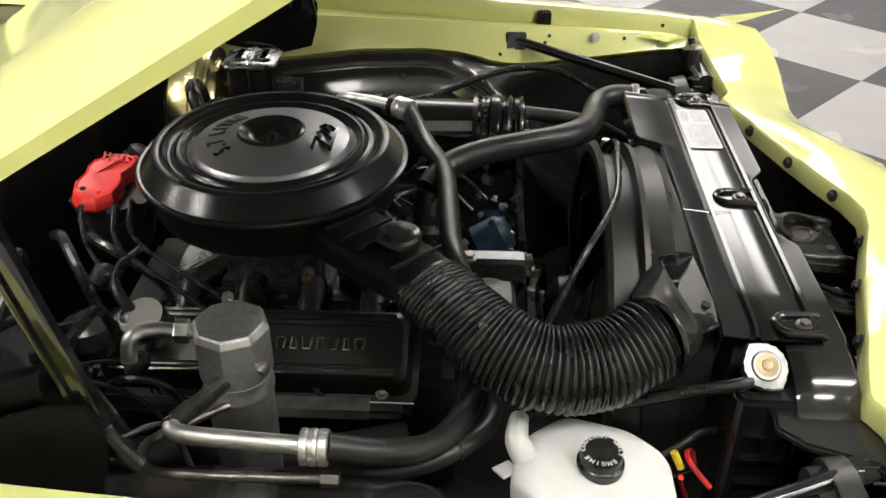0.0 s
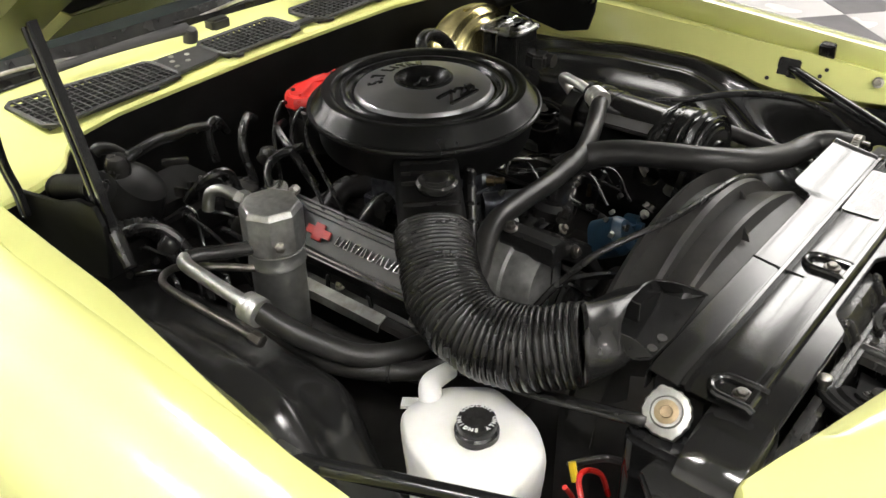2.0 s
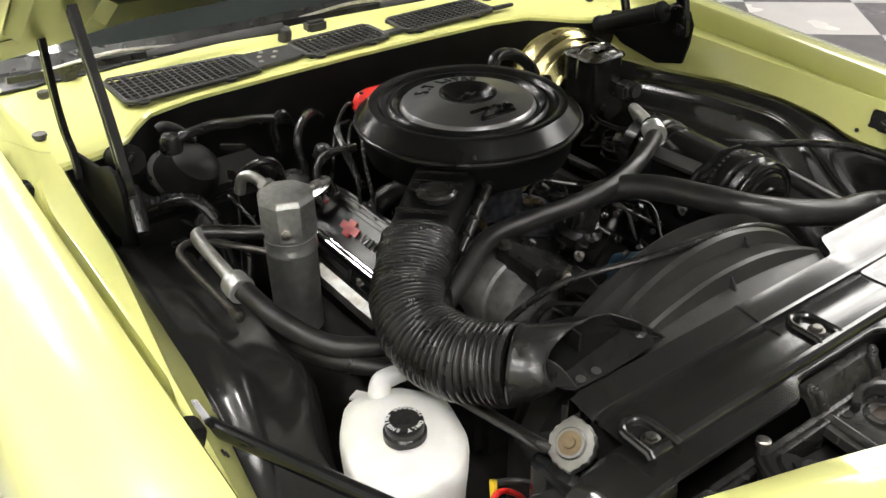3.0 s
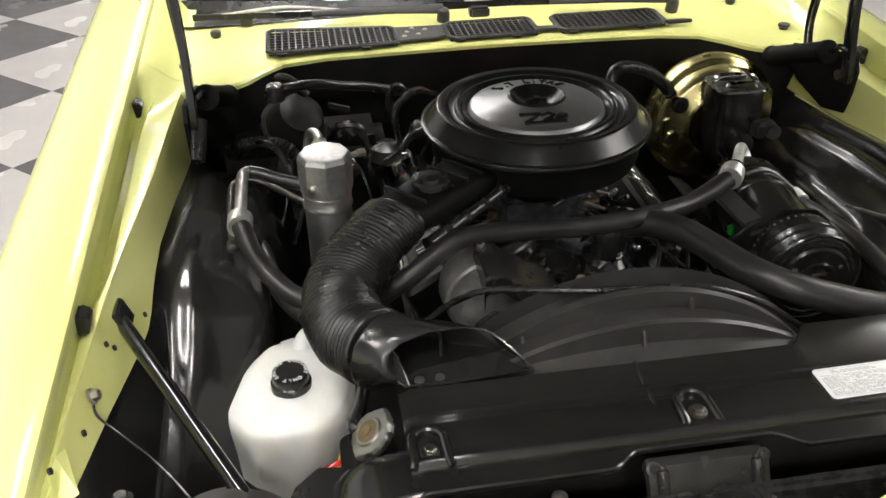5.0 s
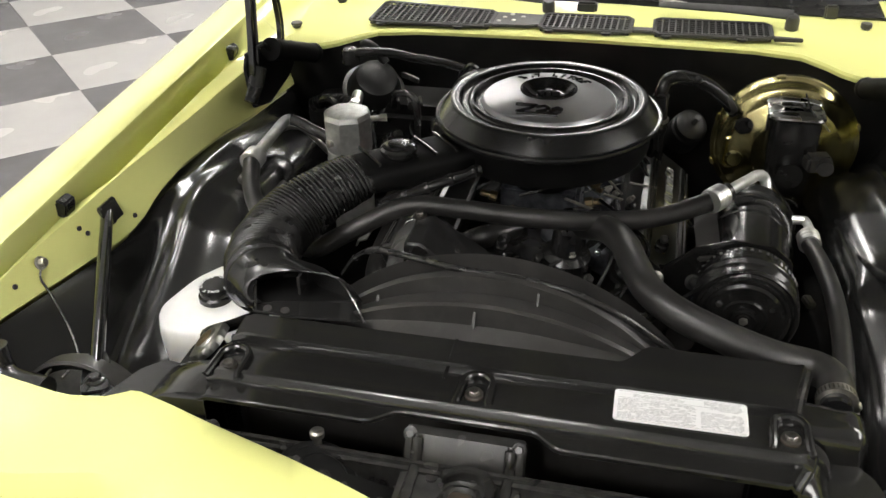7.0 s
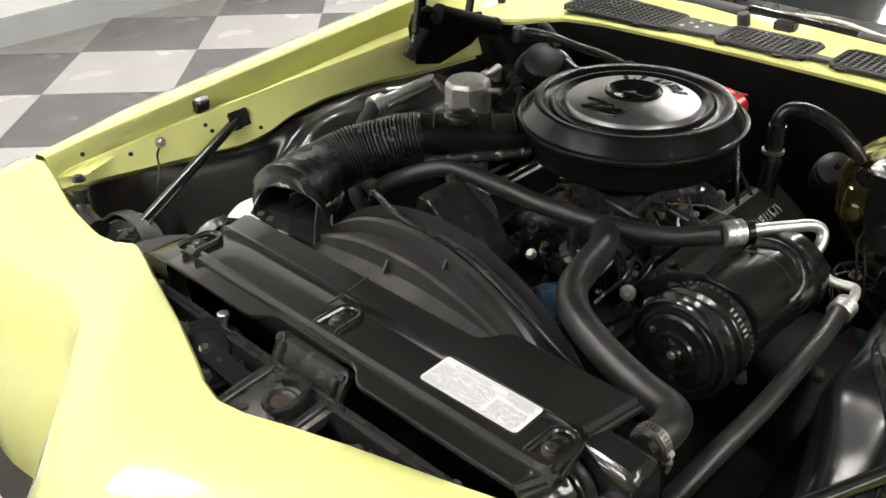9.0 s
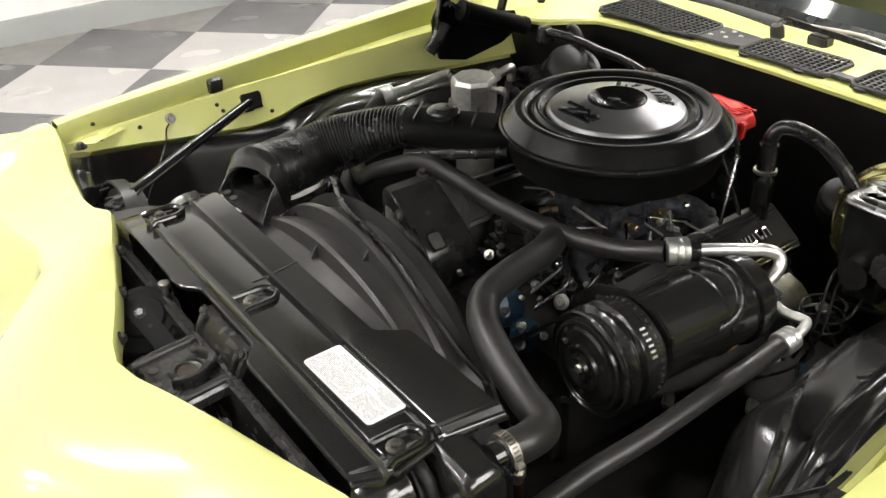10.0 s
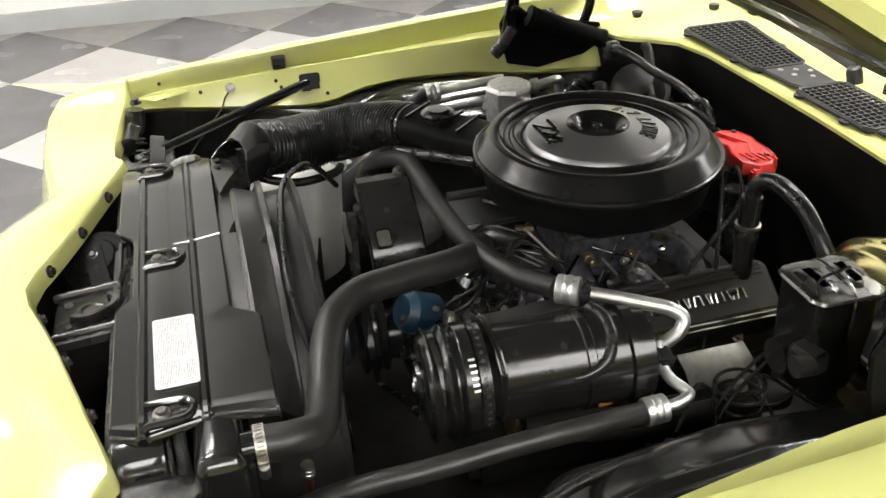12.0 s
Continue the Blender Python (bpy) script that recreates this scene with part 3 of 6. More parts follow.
def radiator_cover():
    t = thing("radiator_cover", (0.02, -0.75, 0.78), "black enamelled steel top panel over the radiator", "panel")
    xs = sorted({-0.357, -0.353, -0.34, -0.25, -0.2, *[round(-0.16 + 0.01 * k, 3) for k in range(11)], -0.03, 0.0, 0.03, *[round(0.08 + 0.01 * k, 3) for k in range(17)], 0.3, 0.40, 0.415, 0.428, 0.434, 0.438, 0.443, 0.4475, 0.4505, 0.4515})
    rows = []
    for x in xs:
        e = 0.006 * (x < -0.35) + lerp(END_DROP, x)
        w = min(1.0, max(0.0, (x - 0.40) / 0.04))
        u = min(1.0, max(0.0, (abs(x - 0.013) - 0.085) / 0.045))
        front = -0.826 - 0.026 * u * u * (3 - 2 * u)
        back = -0.678 + 0.042 * min(1.0, max(0.0, (x - 0.205) / 0.03))
        row = [(x, back + 0.001, 0.765), (x, back, 0.802 - e), (x, back - 0.004, 0.8065 - e), (x, -0.720, 0.8012 - e), (x, -0.7235, 0.7992 - e), (x, -0.7262, 0.8052 - e), (x, -0.7318, 0.8052 - e), (x, -0.7345, 0.798 - e), (x, -0.738, 0.7999 - e),
                     (x, -0.80, 0.7998 - e), (x, -0.8035, 0.7985 - e), (x, -0.8062, 0.8046 - e), (x, -0.8125, 0.8046 - e), (x, -0.817, 0.7985 - e), (x, -0.819, 0.7915 - e), (x, front + 0.0045, 0.7905 - e), (x, front + 0.0015, 0.7905 - e), (x, front - 0.001, 0.7885 - e), (x, front - 0.001, 0.783 - e), (x, front + 0.004, 0.780 - e)]
        rows.append([(px + w * lerp(END_PLAN, py), py, pz) for px, py, pz in row])
    panel = part("panel", thick(loft(bmesh.new(), rows), 0.0018), COVER, t)
    for x, pts in ((-0.03, [(-0.68, 0.8045), (-0.70, 0.802), (-0.722, 0.799), (-0.76, 0.7975)]),):
        part("cross_rib", sweep(bmesh.new(), [Vector((x, y, z)) for y, z in pts], 0.0036, 10), COVER, t)
    for x, y in ((-0.331, -0.797), (0.018, -0.785), (0.418, -0.784)):
        bm = bmesh.new()
        arch = [(0.0205 * math.cos(radians(a)), 0.020 + 0.02 * math.sin(radians(a)), 0.8025) for a in range(0, 181, 12)]
        legs = [(0.024, -0.024, 0.799), (0.0215, -0.016, 0.8022)]
        sweep(bm, [Vector((x + a, y + b, c)) for a, b, c in legs + arch + [(-a, b, c) for a, b, c in legs[::-1]]], 0.0058, 10)
        loop = part("mount_loop", bm, COVER, t)
        part("bolt", bolt(bmesh.new(), (x, y, 0.802), r=0.008, h=0.007), DULL, t, "worn steel bolt head")
        part("bolt_pad", lathe(bmesh.new(), (x, y, 0.7995), (0, 0, 1), [(0.013, 0), (0.013, 0.0014), (0.009, 0.0018)], 18), RUST, t, "rusty washer")
    return t


radiator_cover()



# ---- emissions label on the cover ----
def label():
    t = thing("information_label", (0.28, -0.76, 0.804), "white printed information label stuck on the radiator cover", "label")
    m = pose(0.2835, -0.7635, 0.8015, 0, 0, 1.0)
    part("paper", loft(bmesh.new(), [[m @ Vector((x, y, z)) for x, y in rounded(-0.084, 0.084, -0.03, 0.03, 0.006)] for z in (0, 0.0012)], True, True), PAPER, t)
    rng = random.Random(4)
    bm = bmesh.new()
    for x0, x1, y0, y1, n in ((-0.079, 0.02, -0.026, 0.013, 17), (0.026, 0.079, -0.026, 0.005, 14), (-0.06, 0.01, 0.017, 0.024, 3), (0.03, 0.077, 0.009, 0.025, 7)):
        for k in range(n):
            y = y0 + (y1 - y0) * (k + 0.5) / n
            x = x0
            while x < x1 - 0.004:
                w = min(rng.uniform(0.002, 0.009), x1 - x)
                if rng.random() < 0.88:
                    h = 0.0005
                    q = [m @ Vector((a, b, 0.0016)) for a, b in ((x, y - h), (x + w, y - h), (x + w, y + h), (x, y + h))]
                    bm.faces.new([bm.verts.new(p) for p in q])
                x += w + 0.0012
    for y in (-0.0275, 0.0145, 0.0265):
        q = [m @ Vector((a, b, 0.0016)) for a, b in ((-0.08, y - 0.0003), (0.08, y - 0.0003), (0.08, y + 0.0003), (-0.08, y + 0.0003))]
        bm.faces.new([bm.verts.new(p) for p in q])
    part("fine_print", bm, INK, t, "rows of small grey print")["kind"] = "stuff"


label()


# ---- fan shroud ----
def shroud():
    t = thing("fan_shroud", (0, -0.6, 0.6), "dusty dark plastic fan shroud with stepped arches", "fan shroud")
    arcs = [(-0.683, 0.798, 2.0), (-0.650, 0.812, 1.0), (-0.649, 0.843, 0.48), (-0.645, 0.8445, 0.48), (-0.605, 0.836, 0.42), (-0.604, 0.865, 0.345), (-0.600, 0.866, 0.345), (-0.597, 0.842, 0.345), (-0.55, 0.842, 0.36), (-0.547, 0.8655, 0.36), (-0.543, 0.862, 0.36), (-0.541, 0.85, 0.35)]
    rows = []
    for k in range(73):
        x = -0.342 * math.cos(math.pi * k / 72)
        drop = 0.0 if abs(x) < 0.335 else 0.25
        rows.append([(x, y, z - drop - r + math.sqrt(r * r - x * x)) for y, z, r in arcs])
    part("shell", thick(loft(bmesh.new(), rows), -0.003), PLASTIC, t, sharp=25)
    for x, k in ((-0.17, 5), (0.075, 5), (-0.01, 2)):
        y, z, r = arcs[k]
        z0 = z - r + math.sqrt(r * r - x * x)
        bm = bmesh.new()
        loft(bm, [[(x + g, y + 0.002, z0 + 0.001), (x + g, y - 0.012, z0 - 0.018), (x + g, y - 0.016, z0 - 0.028), (x + g, y + 0.002, z0 - 0.028)] for g in (-0.002, 0.002)], True, True)
        part("rib", bm, PLASTIC, t)


shroud()


# ---- radiator ----
def radiator():
    t = thing("radiator", (0.02, -0.74, 0.4), "black radiator with ribbed side tanks below the cover", "radiator")
    part("core", box(bmesh.new(), (0.02, -0.73, 0.56), (0.72, 0.05, 0.42)), SOOT, t)
    bm = bmesh.new()
    prism(bm, rounded(-0.44, -0.365, -0.785, -0.69, 0.02), 0.40, 0.755)
    tank = part("tank", bm, GLOSS, t, "black pressed tank with raised beads", soft=0.006)
    for z in (0.70, 0.655, 0.61, 0.565):
        part("bead", box(bmesh.new(), (-0.441, -0.738, z), (0.014, 0.06, 0.012)), GLOSS, tank, soft=0.004)
    bm = bmesh.new()
    loft(bm, [[(x, y, z + 0.10 * min(0.0, 0.455 - x) * (z > 0.74)) for x, y in rounded(0.39 + g, 0.522 - g, -0.753 + g, -0.684 - g, max(0.004, 0.016 - 0.4 * g), 5)] for g, z in ((0.002, 0.4), (0, 0.74), (0.001, 0.772), (0.005, 0.784), (0.011, 0.791), (0.018, 0.794), (0.026, 0.795))], True, True)
    part("tank", bm, COVER, t, "black rounded tank with scuffed edges")
    part("tank_seam", box(bmesh.new(), (0.456, -0.682, 0.60), (0.125, 0.006, 0.34)), GLOSS, t, soft=0.002)
    part("neck", rod(bmesh.new(), (0.486, -0.69, 0.775), (0.488, -0.645, 0.777), 0.021, 24), GLOSS, t)
    part("filler_neck", rod(bmesh.new(), (-0.385, -0.73, 0.745), (-0.396, -0.732, 0.78), 0.022, 24), SATIN, t)
    return t


def radiator_cap(t):
    d = Vector((-0.62, -0.12, 0.77)).normalized()
    c = Vector((-0.4, -0.731, 0.784))
    u, v, d = axes(d)
    bm = bmesh.new()
    rows = []
    for r, h in ((0.026, -0.012), (0.031, -0.012), (0.032, -0.003), (0.030, 0.001), (0.021, 0.002), (0.019, 0.005), (0.016, 0.005)):
        ringv = []
        for k in range(64):
            a = 2 * math.pi * k / 64
            ear = 1 + (0.14 * max(0, math.cos(2 * a)) ** 6 + 0.025 * math.cos(16 * a)) * (r > 0.028)
            ringv.append(c + d * h + (u * math.cos(a) + v * math.sin(a)) * r * ear)
        rows.append(ringv)
    cap = part("radiator_cap", loft(bm, rows, True, True), SHIELD, t, "silver radiator cap with two ears")
    part("button", lathe(bmesh.new(), c + d * 0.004, d, [(0.0155, 0), (0.0155, 0.0015), (0.008, 0.002), (0.0075, 0.003), (0.004, 0.0025)], 32), BRASS, cap, "worn brass pressure button")


radiator_cap(radiator())


# ---- front support, braces, latch, horn ----
def core_support():
    t = thing("core_support", (0.015, -0.84, 0.4), "black pressed steel radiator support with side wings", "radiator support")
    part("front_wall", box(bmesh.new(), (0.02, -0.862, 0.59), (0.95, 0.02, 0.30)), GRIMY, t, soft=0.007)
    for s in (-1, 1):
        bm = bmesh.new()
        pts = [(-0.40, -0.745), (-0.47, -0.735), (-0.50, -0.765), (-0.53, -0.845), (-0.60, -0.865), (-0.70, -0.862), (-0.73, -0.84), (-0.79, -0.84), (-0.79, -0.95), (-0.40, -0.95)]
        prism(bm, [(side(s, x), y) for x, y in pts], 0.728, 0.742)
        part("wing", bm, SATIN, t, soft=0.004)
        bm = bmesh.new()
        loft(bm, [[(side(s, x), yy, z - dz) for x, z in ((-0.345, 0.7885), (-0.36, 0.7875), (-0.385, 0.784), (-0.41, 0.777), (-0.432, 0.766), (-0.45, 0.748), (-0.46, 0.73), (-0.466, 0.70))] for yy, dz in ((-0.856, 0.045), (-0.855, 0.012), (-0.852, 0.004), (-0.847, 0.0), (-0.80, 0.0), (-0.775, 0.002), (-0.768, 0.006), (-0.766, 0.03))])
        if s < 0:
            part("shoulder", thick(bm, 0.0018), COVER, t)
        else:
            bm.free()
            bm = bmesh.new()
            fall = ((0.425, 0.7815), (0.437, 0.780), (0.450, 0.774), (0.462, 0.762), (0.470, 0.745), (0.476, 0.72), (0.482, 0.66))
            loft(bm, [[(x, yy, z - dz) for x, z in fall] for yy, dz in ((-0.858, 0.05), (-0.856, 0.012), (-0.852, 0.003), (-0.846, 0.0), (-0.812, 0.0), (-0.796, 0.001), (-0.793, -0.001), (-0.788, -0.001), (-0.785, 0.006), (-0.784, 0.03))])
            part("shoulder", thick(bm, 0.0018), COVER, t)
            part("shoulder_lip", sweep(bmesh.new(), [Vector((x + 0.001, -0.781, z + 0.001)) for x, z in fall[1:]], 0.0035, 8), COVER, t)
            part("conduit", sweep(bmesh.new(), curve([(0.425, -0.767, 0.779), (0.445, -0.767, 0.776), (0.460, -0.766, 0.762), (0.468, -0.766, 0.74), (0.474, -0.766, 0.70), (0.478, -0.766, 0.62)], 40), lambda f: 0.0075 + 0.0016 * (math.sin(f * 300) > 0), 10), PLASTIC, t, "ribbed black wire conduit", sharp=20)
            part("side_bolt", bolt(bmesh.new(), (0.452, -0.866, 0.755), (0.3, -1, 0.2), 0.008, 0.008), GRIMY, t)
        bm = bmesh.new()
        sweep(bm, curve([(side(s, -0.69), -0.83, 0.80), (side(s, -0.685), -0.835, 0.765), (side(s, -0.66), -0.845, 0.752), (side(s, -0.60), -0.85, 0.748)]), 0.022, 14)
        part("corner_tube", bm, SATIN, t)
        part("bolt", bolt(bmesh.new(), (side(s, -0.69), -0.825, 0.815), (0, 0, 1), 0.009, 0.01), GRIMY, t)
        bm = bmesh.new()
        lathe(bm, (side(s, -0.585), -0.775, 0.650), (0, -1, 0.22), [(0.02, -0.01), (0.085, 0), (0.098, 0.002), (0.1, 0.02), (0.108, 0.022), (0.108, 0.05), (0.103, 0.052), (0.098, 0.03), (0.085, 0.016), (0.03, 0.012)], 40)
        b = part("lamp_bucket", bm, PLASTIC, t, "round black headlamp housing")
        part("lamp_back", lathe(bmesh.new(), (side(s, -0.585), -0.80, 0.656), (0, -1, 0.22), [(0.03, -0.012), (0.07, -0.004), (0.088, 0.012), (0.09, 0.016)], 36), TUBE, b, "bright back of the headlamp")
        for k in range(9):
            a = radians(20 + 17 * k)
            part("bucket_rib", box(bmesh.new(), (side(s, -0.585) + 0.104 * math.cos(a), -0.825, 0.654 + 0.109 * math.sin(a)), (0.003, 0.018, 0.003), (0, 90 - math.degrees(a), 0)), PLASTIC, b)


core_support()


def brace(s):
    a, b = Vector((side(s, -0.746), -0.43, 0.788)), Vector((side(s, -0.550), -0.802, 0.745))
    t = thing("brace_bar", b, "black steel brace bar bolted between fender and front support", "brace", "fender brace bars")
    d = (b - a).normalized()
    part("bar", sweep(bmesh.new(), [a - d * 0.01, a + d * 0.02, a + d * 0.4, b - d * 0.03], 0.0115, 16), GLOSS, t)
    m = Matrix.Translation(b - d * 0.005) @ d.to_track_quat("Y", "Z").to_matrix().to_4x4()
    bm = bmesh.new()
    loft(bm, [[m @ Vector((x, y, z)) for x, z in ((-w, 0.004), (w, 0.004), (w, -0.003), (-w, -0.003))] for y, w in ((-0.05, 0.011), (-0.02, 0.02), (0.035, 0.021), (0.04, 0.015))], True, True)
    part("flat_end", bm, GLOSS, t, soft=0.002)
    part("bolt", bolt(bmesh.new(), b + Vector((0, 0, 0.004)) + d * 0.008, (0, -0.1, 1), 0.0105, 0.008), SATIN, t)
    part("fender_bracket", box(bmesh.new(), (side(s, -0.745), -0.42, 0.79), (0.012, 0.05, 0.042), (0, side(s, -1) * 20, 0)), SATIN, t, soft=0.003)


for s in (-1, 1):
    brace(s)


def latch():
    t = thing("hood_latch", (0.02, -0.9, 0.7), "grimy dark steel hood latch plate with stamped holes", "hood latch")
    profile = ((-0.822, 0.768), (-0.836, 0.766), (-0.847, 0.752), (-0.856, 0.734), (-0.866, 0.729), (-0.958, 0.722), (-0.968, 0.716), (-0.971, 0.695))
    bm = bmesh.new()
    loft(bm, [[(x, y, z - dz) for y, z in profile] for x, dz in ((-0.066, 0.014), (-0.063, 0.002), (-0.058, 0.0), (0.0, 0.0), (0.05, 0.0), (0.09, 0.0), (0.095, 0.002), (0.098, 0.014))])
    part("plate", thick(bm, 0.003), GRIMY, t)
    for x in (-0.046, 0.078):
        part("stiffener", sweep(bmesh.new(), curve([(x, y, z) for y, z in profile[1:7]], 6), lambda f: 0.0085 if 0.05 < f < 0.95 else 0.005, 12), GRIMY, t, "raised bead pressed in the plate")
    part("pilot_ring", lathe(bmesh.new(), (0.024, -0.903, 0.7265), (0, 0.08, 1), [(0.030, -0.001), (0.028, 0.003), (0.021, 0.004), (0.018, 0.0025), (0.0165, -0.001)], 32), GRIMY, t)
    part("pilot_hole", lathe(bmesh.new(), (0.024, -0.903, 0.7272), (0, 0.08, 1), [(0.0165, -0.002), (0.0165, 0.0008), (0.009, 0.0012)], 24), RUST, t, "rusty latch bolt in its hole")
    for x, y in ((-0.012, -0.945), (0.052, -0.94), (0.058, -0.876), (-0.02, -0.875)):
        part("hole", lathe(bmesh.new(), (x, y, 0.7255 + 0.075 * (y + 0.91)), (0, 0.08, 1), [(0.008, -0.001), (0.008, 0.0026)], 14), SOOT, t)
    arc = [Vector((0.024 + 0.038 * math.cos(radians(a)), -0.903 + 0.038 * math.sin(radians(a)), 0.744 - 0.0001 * abs(a - 40))) for a in range(-55, 141, 13)]
    rows = [[p + Vector((0, 0, h)) + (p - Vector((0.024, -0.903, p.z))).normalized() * g for g, h in ((-0.006, -0.012), (0.006, -0.012), (0.006, 0.008), (-0.006, 0.008))] for p in arc]
    part("spring_lever", loft(bmesh.new(), rows, True, True), RUBBER, t, "curved black release lever", soft=0.002)
    for x, y, z in ((-0.057, -0.824, 0.768), (0.088, -0.824, 0.768)):
        part("bolt", bolt(bmesh.new(), (x, y - 0.013, z - 0.004), (0, -0.75, 0.65), 0.0065, 0.006), GRIMY, t, "grimy bolt")


latch()


def horn():
    c, d = Vector((-0.160, -0.909, 0.728)), Vector((0.42, -0.2, 0.88)).normalized()
    t = thing("horn", (-0.16, -0.9, 0.65), "round black horn with a flat mounting strap", "horn")
    part("body", lathe(bmesh.new(), c, d, [(0.03, -0.05), (0.048, -0.036), (0.058, -0.022), (0.063, -0.019), (0.064, -0.015), (0.062, -0.011), (0.055, -0.010), (0.051, -0.006), (0.040, -0.004), (0.036, 0.002), (0.022, 0.004)], 40), PAN, t, sharp=25)
    m = Matrix.Translation(c + d * 0.005) @ d.to_track_quat("Z", "Y").to_matrix().to_4x4()
    along = (m.inverted().to_3x3() @ Vector((0.75, 0.1, -0.2)))
    turn = math.degrees(math.atan2(along.y, along.x))
    m = m @ pose(0, 0, 0, 0, 0, turn)
    bm = bmesh.new()
    loft(bm, [[m @ Vector((x, y, z)) for x, y in ((-0.024, -0.010), (-0.016, -0.019), (0.03, -0.017), (0.112, -0.017), (0.112, 0.017), (0.03, 0.017), (-0.016, 0.019), (-0.024, 0.010))] for z in (0, 0.004)], True, True)
    part("strap", bm, PAN, t, "flat grey-black strap", soft=0.001)
    part("bolt", bolt(bmesh.new(), m @ Vector((0, 0, 0.004)), d, 0.0075, 0.006), GRIMY, t)
    part("hole", lathe(bmesh.new(), m @ Vector((0.03, 0, 0.0035)), d, [(0.004, 0), (0.004, 0.0012)], 12), SOOT, t)
    part("terminal", lathe(bmesh.new(), (-0.184, -0.856, 0.715), (0.05, 0, 1), [(0.006, 0), (0.006, 0.036), (0.010, 0.037), (0.010, 0.045), (0.007, 0.047)], 12), STEEL, t)
    part("lead", tube([(-0.184, -0.86, 0.72), (-0.15, -0.85, 0.715), (-0.11, -0.86, 0.70), (-0.09, -0.865, 0.68)], 0.003, 8), GREEN, t, "thin green wire")


horn()



# ---- intake duct ----
def intake():
    t = thing("intake_duct", (-0.36, -0.45, 0.74), "corrugated black intake hose with a moulded front scoop", "intake duct")
    line = curve([(-0.306, -0.274, 0.838), (-0.352, -0.322, 0.824), (-0.394, -0.372, 0.802), (-0.418, -0.438, 0.785), (-0.405, -0.515, 0.783), (-0.367, -0.591, 0.803)], 120)
    n, last = 44, len(line) - 1
    rows = []
    for k, p in enumerate(line):
        f = k / last
        d = (line[min(k + 1, last)] - line[max(k - 1, 0)]).normalized()
        u = d.cross(Vector((0, 0, 1))).normalized()
        w = u.cross(d)
        r = 0.0565 + 0.0012 * math.sin(f * 19.0) + 0.0008 * math.sin(f * 47.0 + 1.0) + 0.0052 * abs(math.sin(math.pi * n * f)) ** 0.75
        if f < 0.02 or f > 0.972:
            r = 0.057
        flat = 0.6 + 0.36 * min(1.0, f / 0.5)
        rows.append([p + u * (r * math.cos(g)) + w * (r * flat * math.sin(g)) for g in [2 * math.pi * i / 32 for i in range(32)]])
    part("hose", loft(bmesh.new(), rows, True, True), RUBBER, t, "ribbed flexible hose", sharp=75)
    part("hose_cuff", sweep(bmesh.new(), line[-16:], lambda f: 0.0575 + 0.001 * math.sin(f * 30), 32), RUBBER, t, "plain cuff at the hose's end")
    # the scoop: round at the hose, flat and wide at its raked mouth
    a, d = Vector((-0.371, -0.584, 0.802)), Vector((0.62, -0.78, 0.05)).normalized()
    u = Vector((0.78, 0.62, 0)).normalized()
    rows = []
    mouth3 = [Vector(p) for p in ((-0.197, -0.614, 0.803), (-0.345, -0.652, 0.803), (-0.361, -0.650, 0.809), (-0.366, -0.646, 0.820), (-0.360, -0.634, 0.834), (-0.342, -0.624, 0.841), (-0.30, -0.614, 0.8435), (-0.252, -0.611, 0.8435), (-0.229, -0.614, 0.840), (-0.215, -0.615, 0.830), (-0.205, -0.615, 0.818))]
    seg = 48
    per = [0.0]
    for p, q in zip(mouth3, mouth3[1:] + mouth3[:1]):
        per.append(per[-1] + (q - p).length)

    def on_mouth(f):
        w = f * per[-1]
        for k in range(len(mouth3)):
            if w <= per[k + 1]:
                return mouth3[k].lerp(mouth3[(k + 1) % len(mouth3)], (w - per[k]) / (per[k + 1] - per[k]))
        return mouth3[0]
    circ = []
    for k in range(seg):
        g = radians(-18) - 2 * math.pi * k / seg
        circ.append(a + u * (0.056 * math.cos(g)) + Vector((0, 0, 1)) * (0.056 * math.sin(g)))
    mid = Vector((-0.285, -0.634, 0.823))
    for f in (0, 0.05, 0.07, 0.12, 0.3, 0.5, 0.7, 0.86, 0.93, 0.95, 1.0):
        w = f * f * (3 - 2 * f)
        row = []
        for k in range(seg):
            base = (circ[k] + d * 0.08 * f).lerp(on_mouth(k / seg), w)
            grow = 0.0035 if 0.04 < f < 0.08 or f >= 0.95 else 0.0
            row.append(base + (base - (a + d * 0.08 * f).lerp(mid, w)).normalized() * grow)
        rows.append(row)
    back = Vector((-0.03, 0.035, -0.004))
    inner = [[p + (mid - p) * 0.10 + Vector((0, 0.003, 0)) for p in rows[-1]], [p + (mid - p) * 0.16 + back for p in rows[-1]], [p + (mid - p) * 0.42 + back * 1.7 for p in rows[-1]]]
    # the inside gets a deeper black that holds the mouth's shade
    part("mouth_inside", loft(bmesh.new(), [rows[-1]] + inner, True), PAN, t, "inside of the mouth, darkened for its shade")
    bm = loft(bmesh.new(), rows, True)
    part("scoop", bm, SATIN, t, "smooth moulded scoop with an open flat mouth", sharp=50)
    # the mouth's floor runs forwards as a tongue between two low cheeks
    bm = bmesh.new()
    loft(bm, [[(-0.356, -0.646, 0.8035), (-0.30, -0.636, 0.8035), (-0.20, -0.620, 0.8035)], [(-0.353, -0.664, 0.8055), (-0.29, -0.664, 0.8055), (-0.19, -0.655, 0.8055)], [(-0.346, -0.676, 0.8085), (-0.29, -0.68, 0.809), (-0.174, -0.671, 0.809)]])
    part("tongue", thick(bm, 0.003), SATIN, t, "flat tongue with two holes ahead of the mouth")
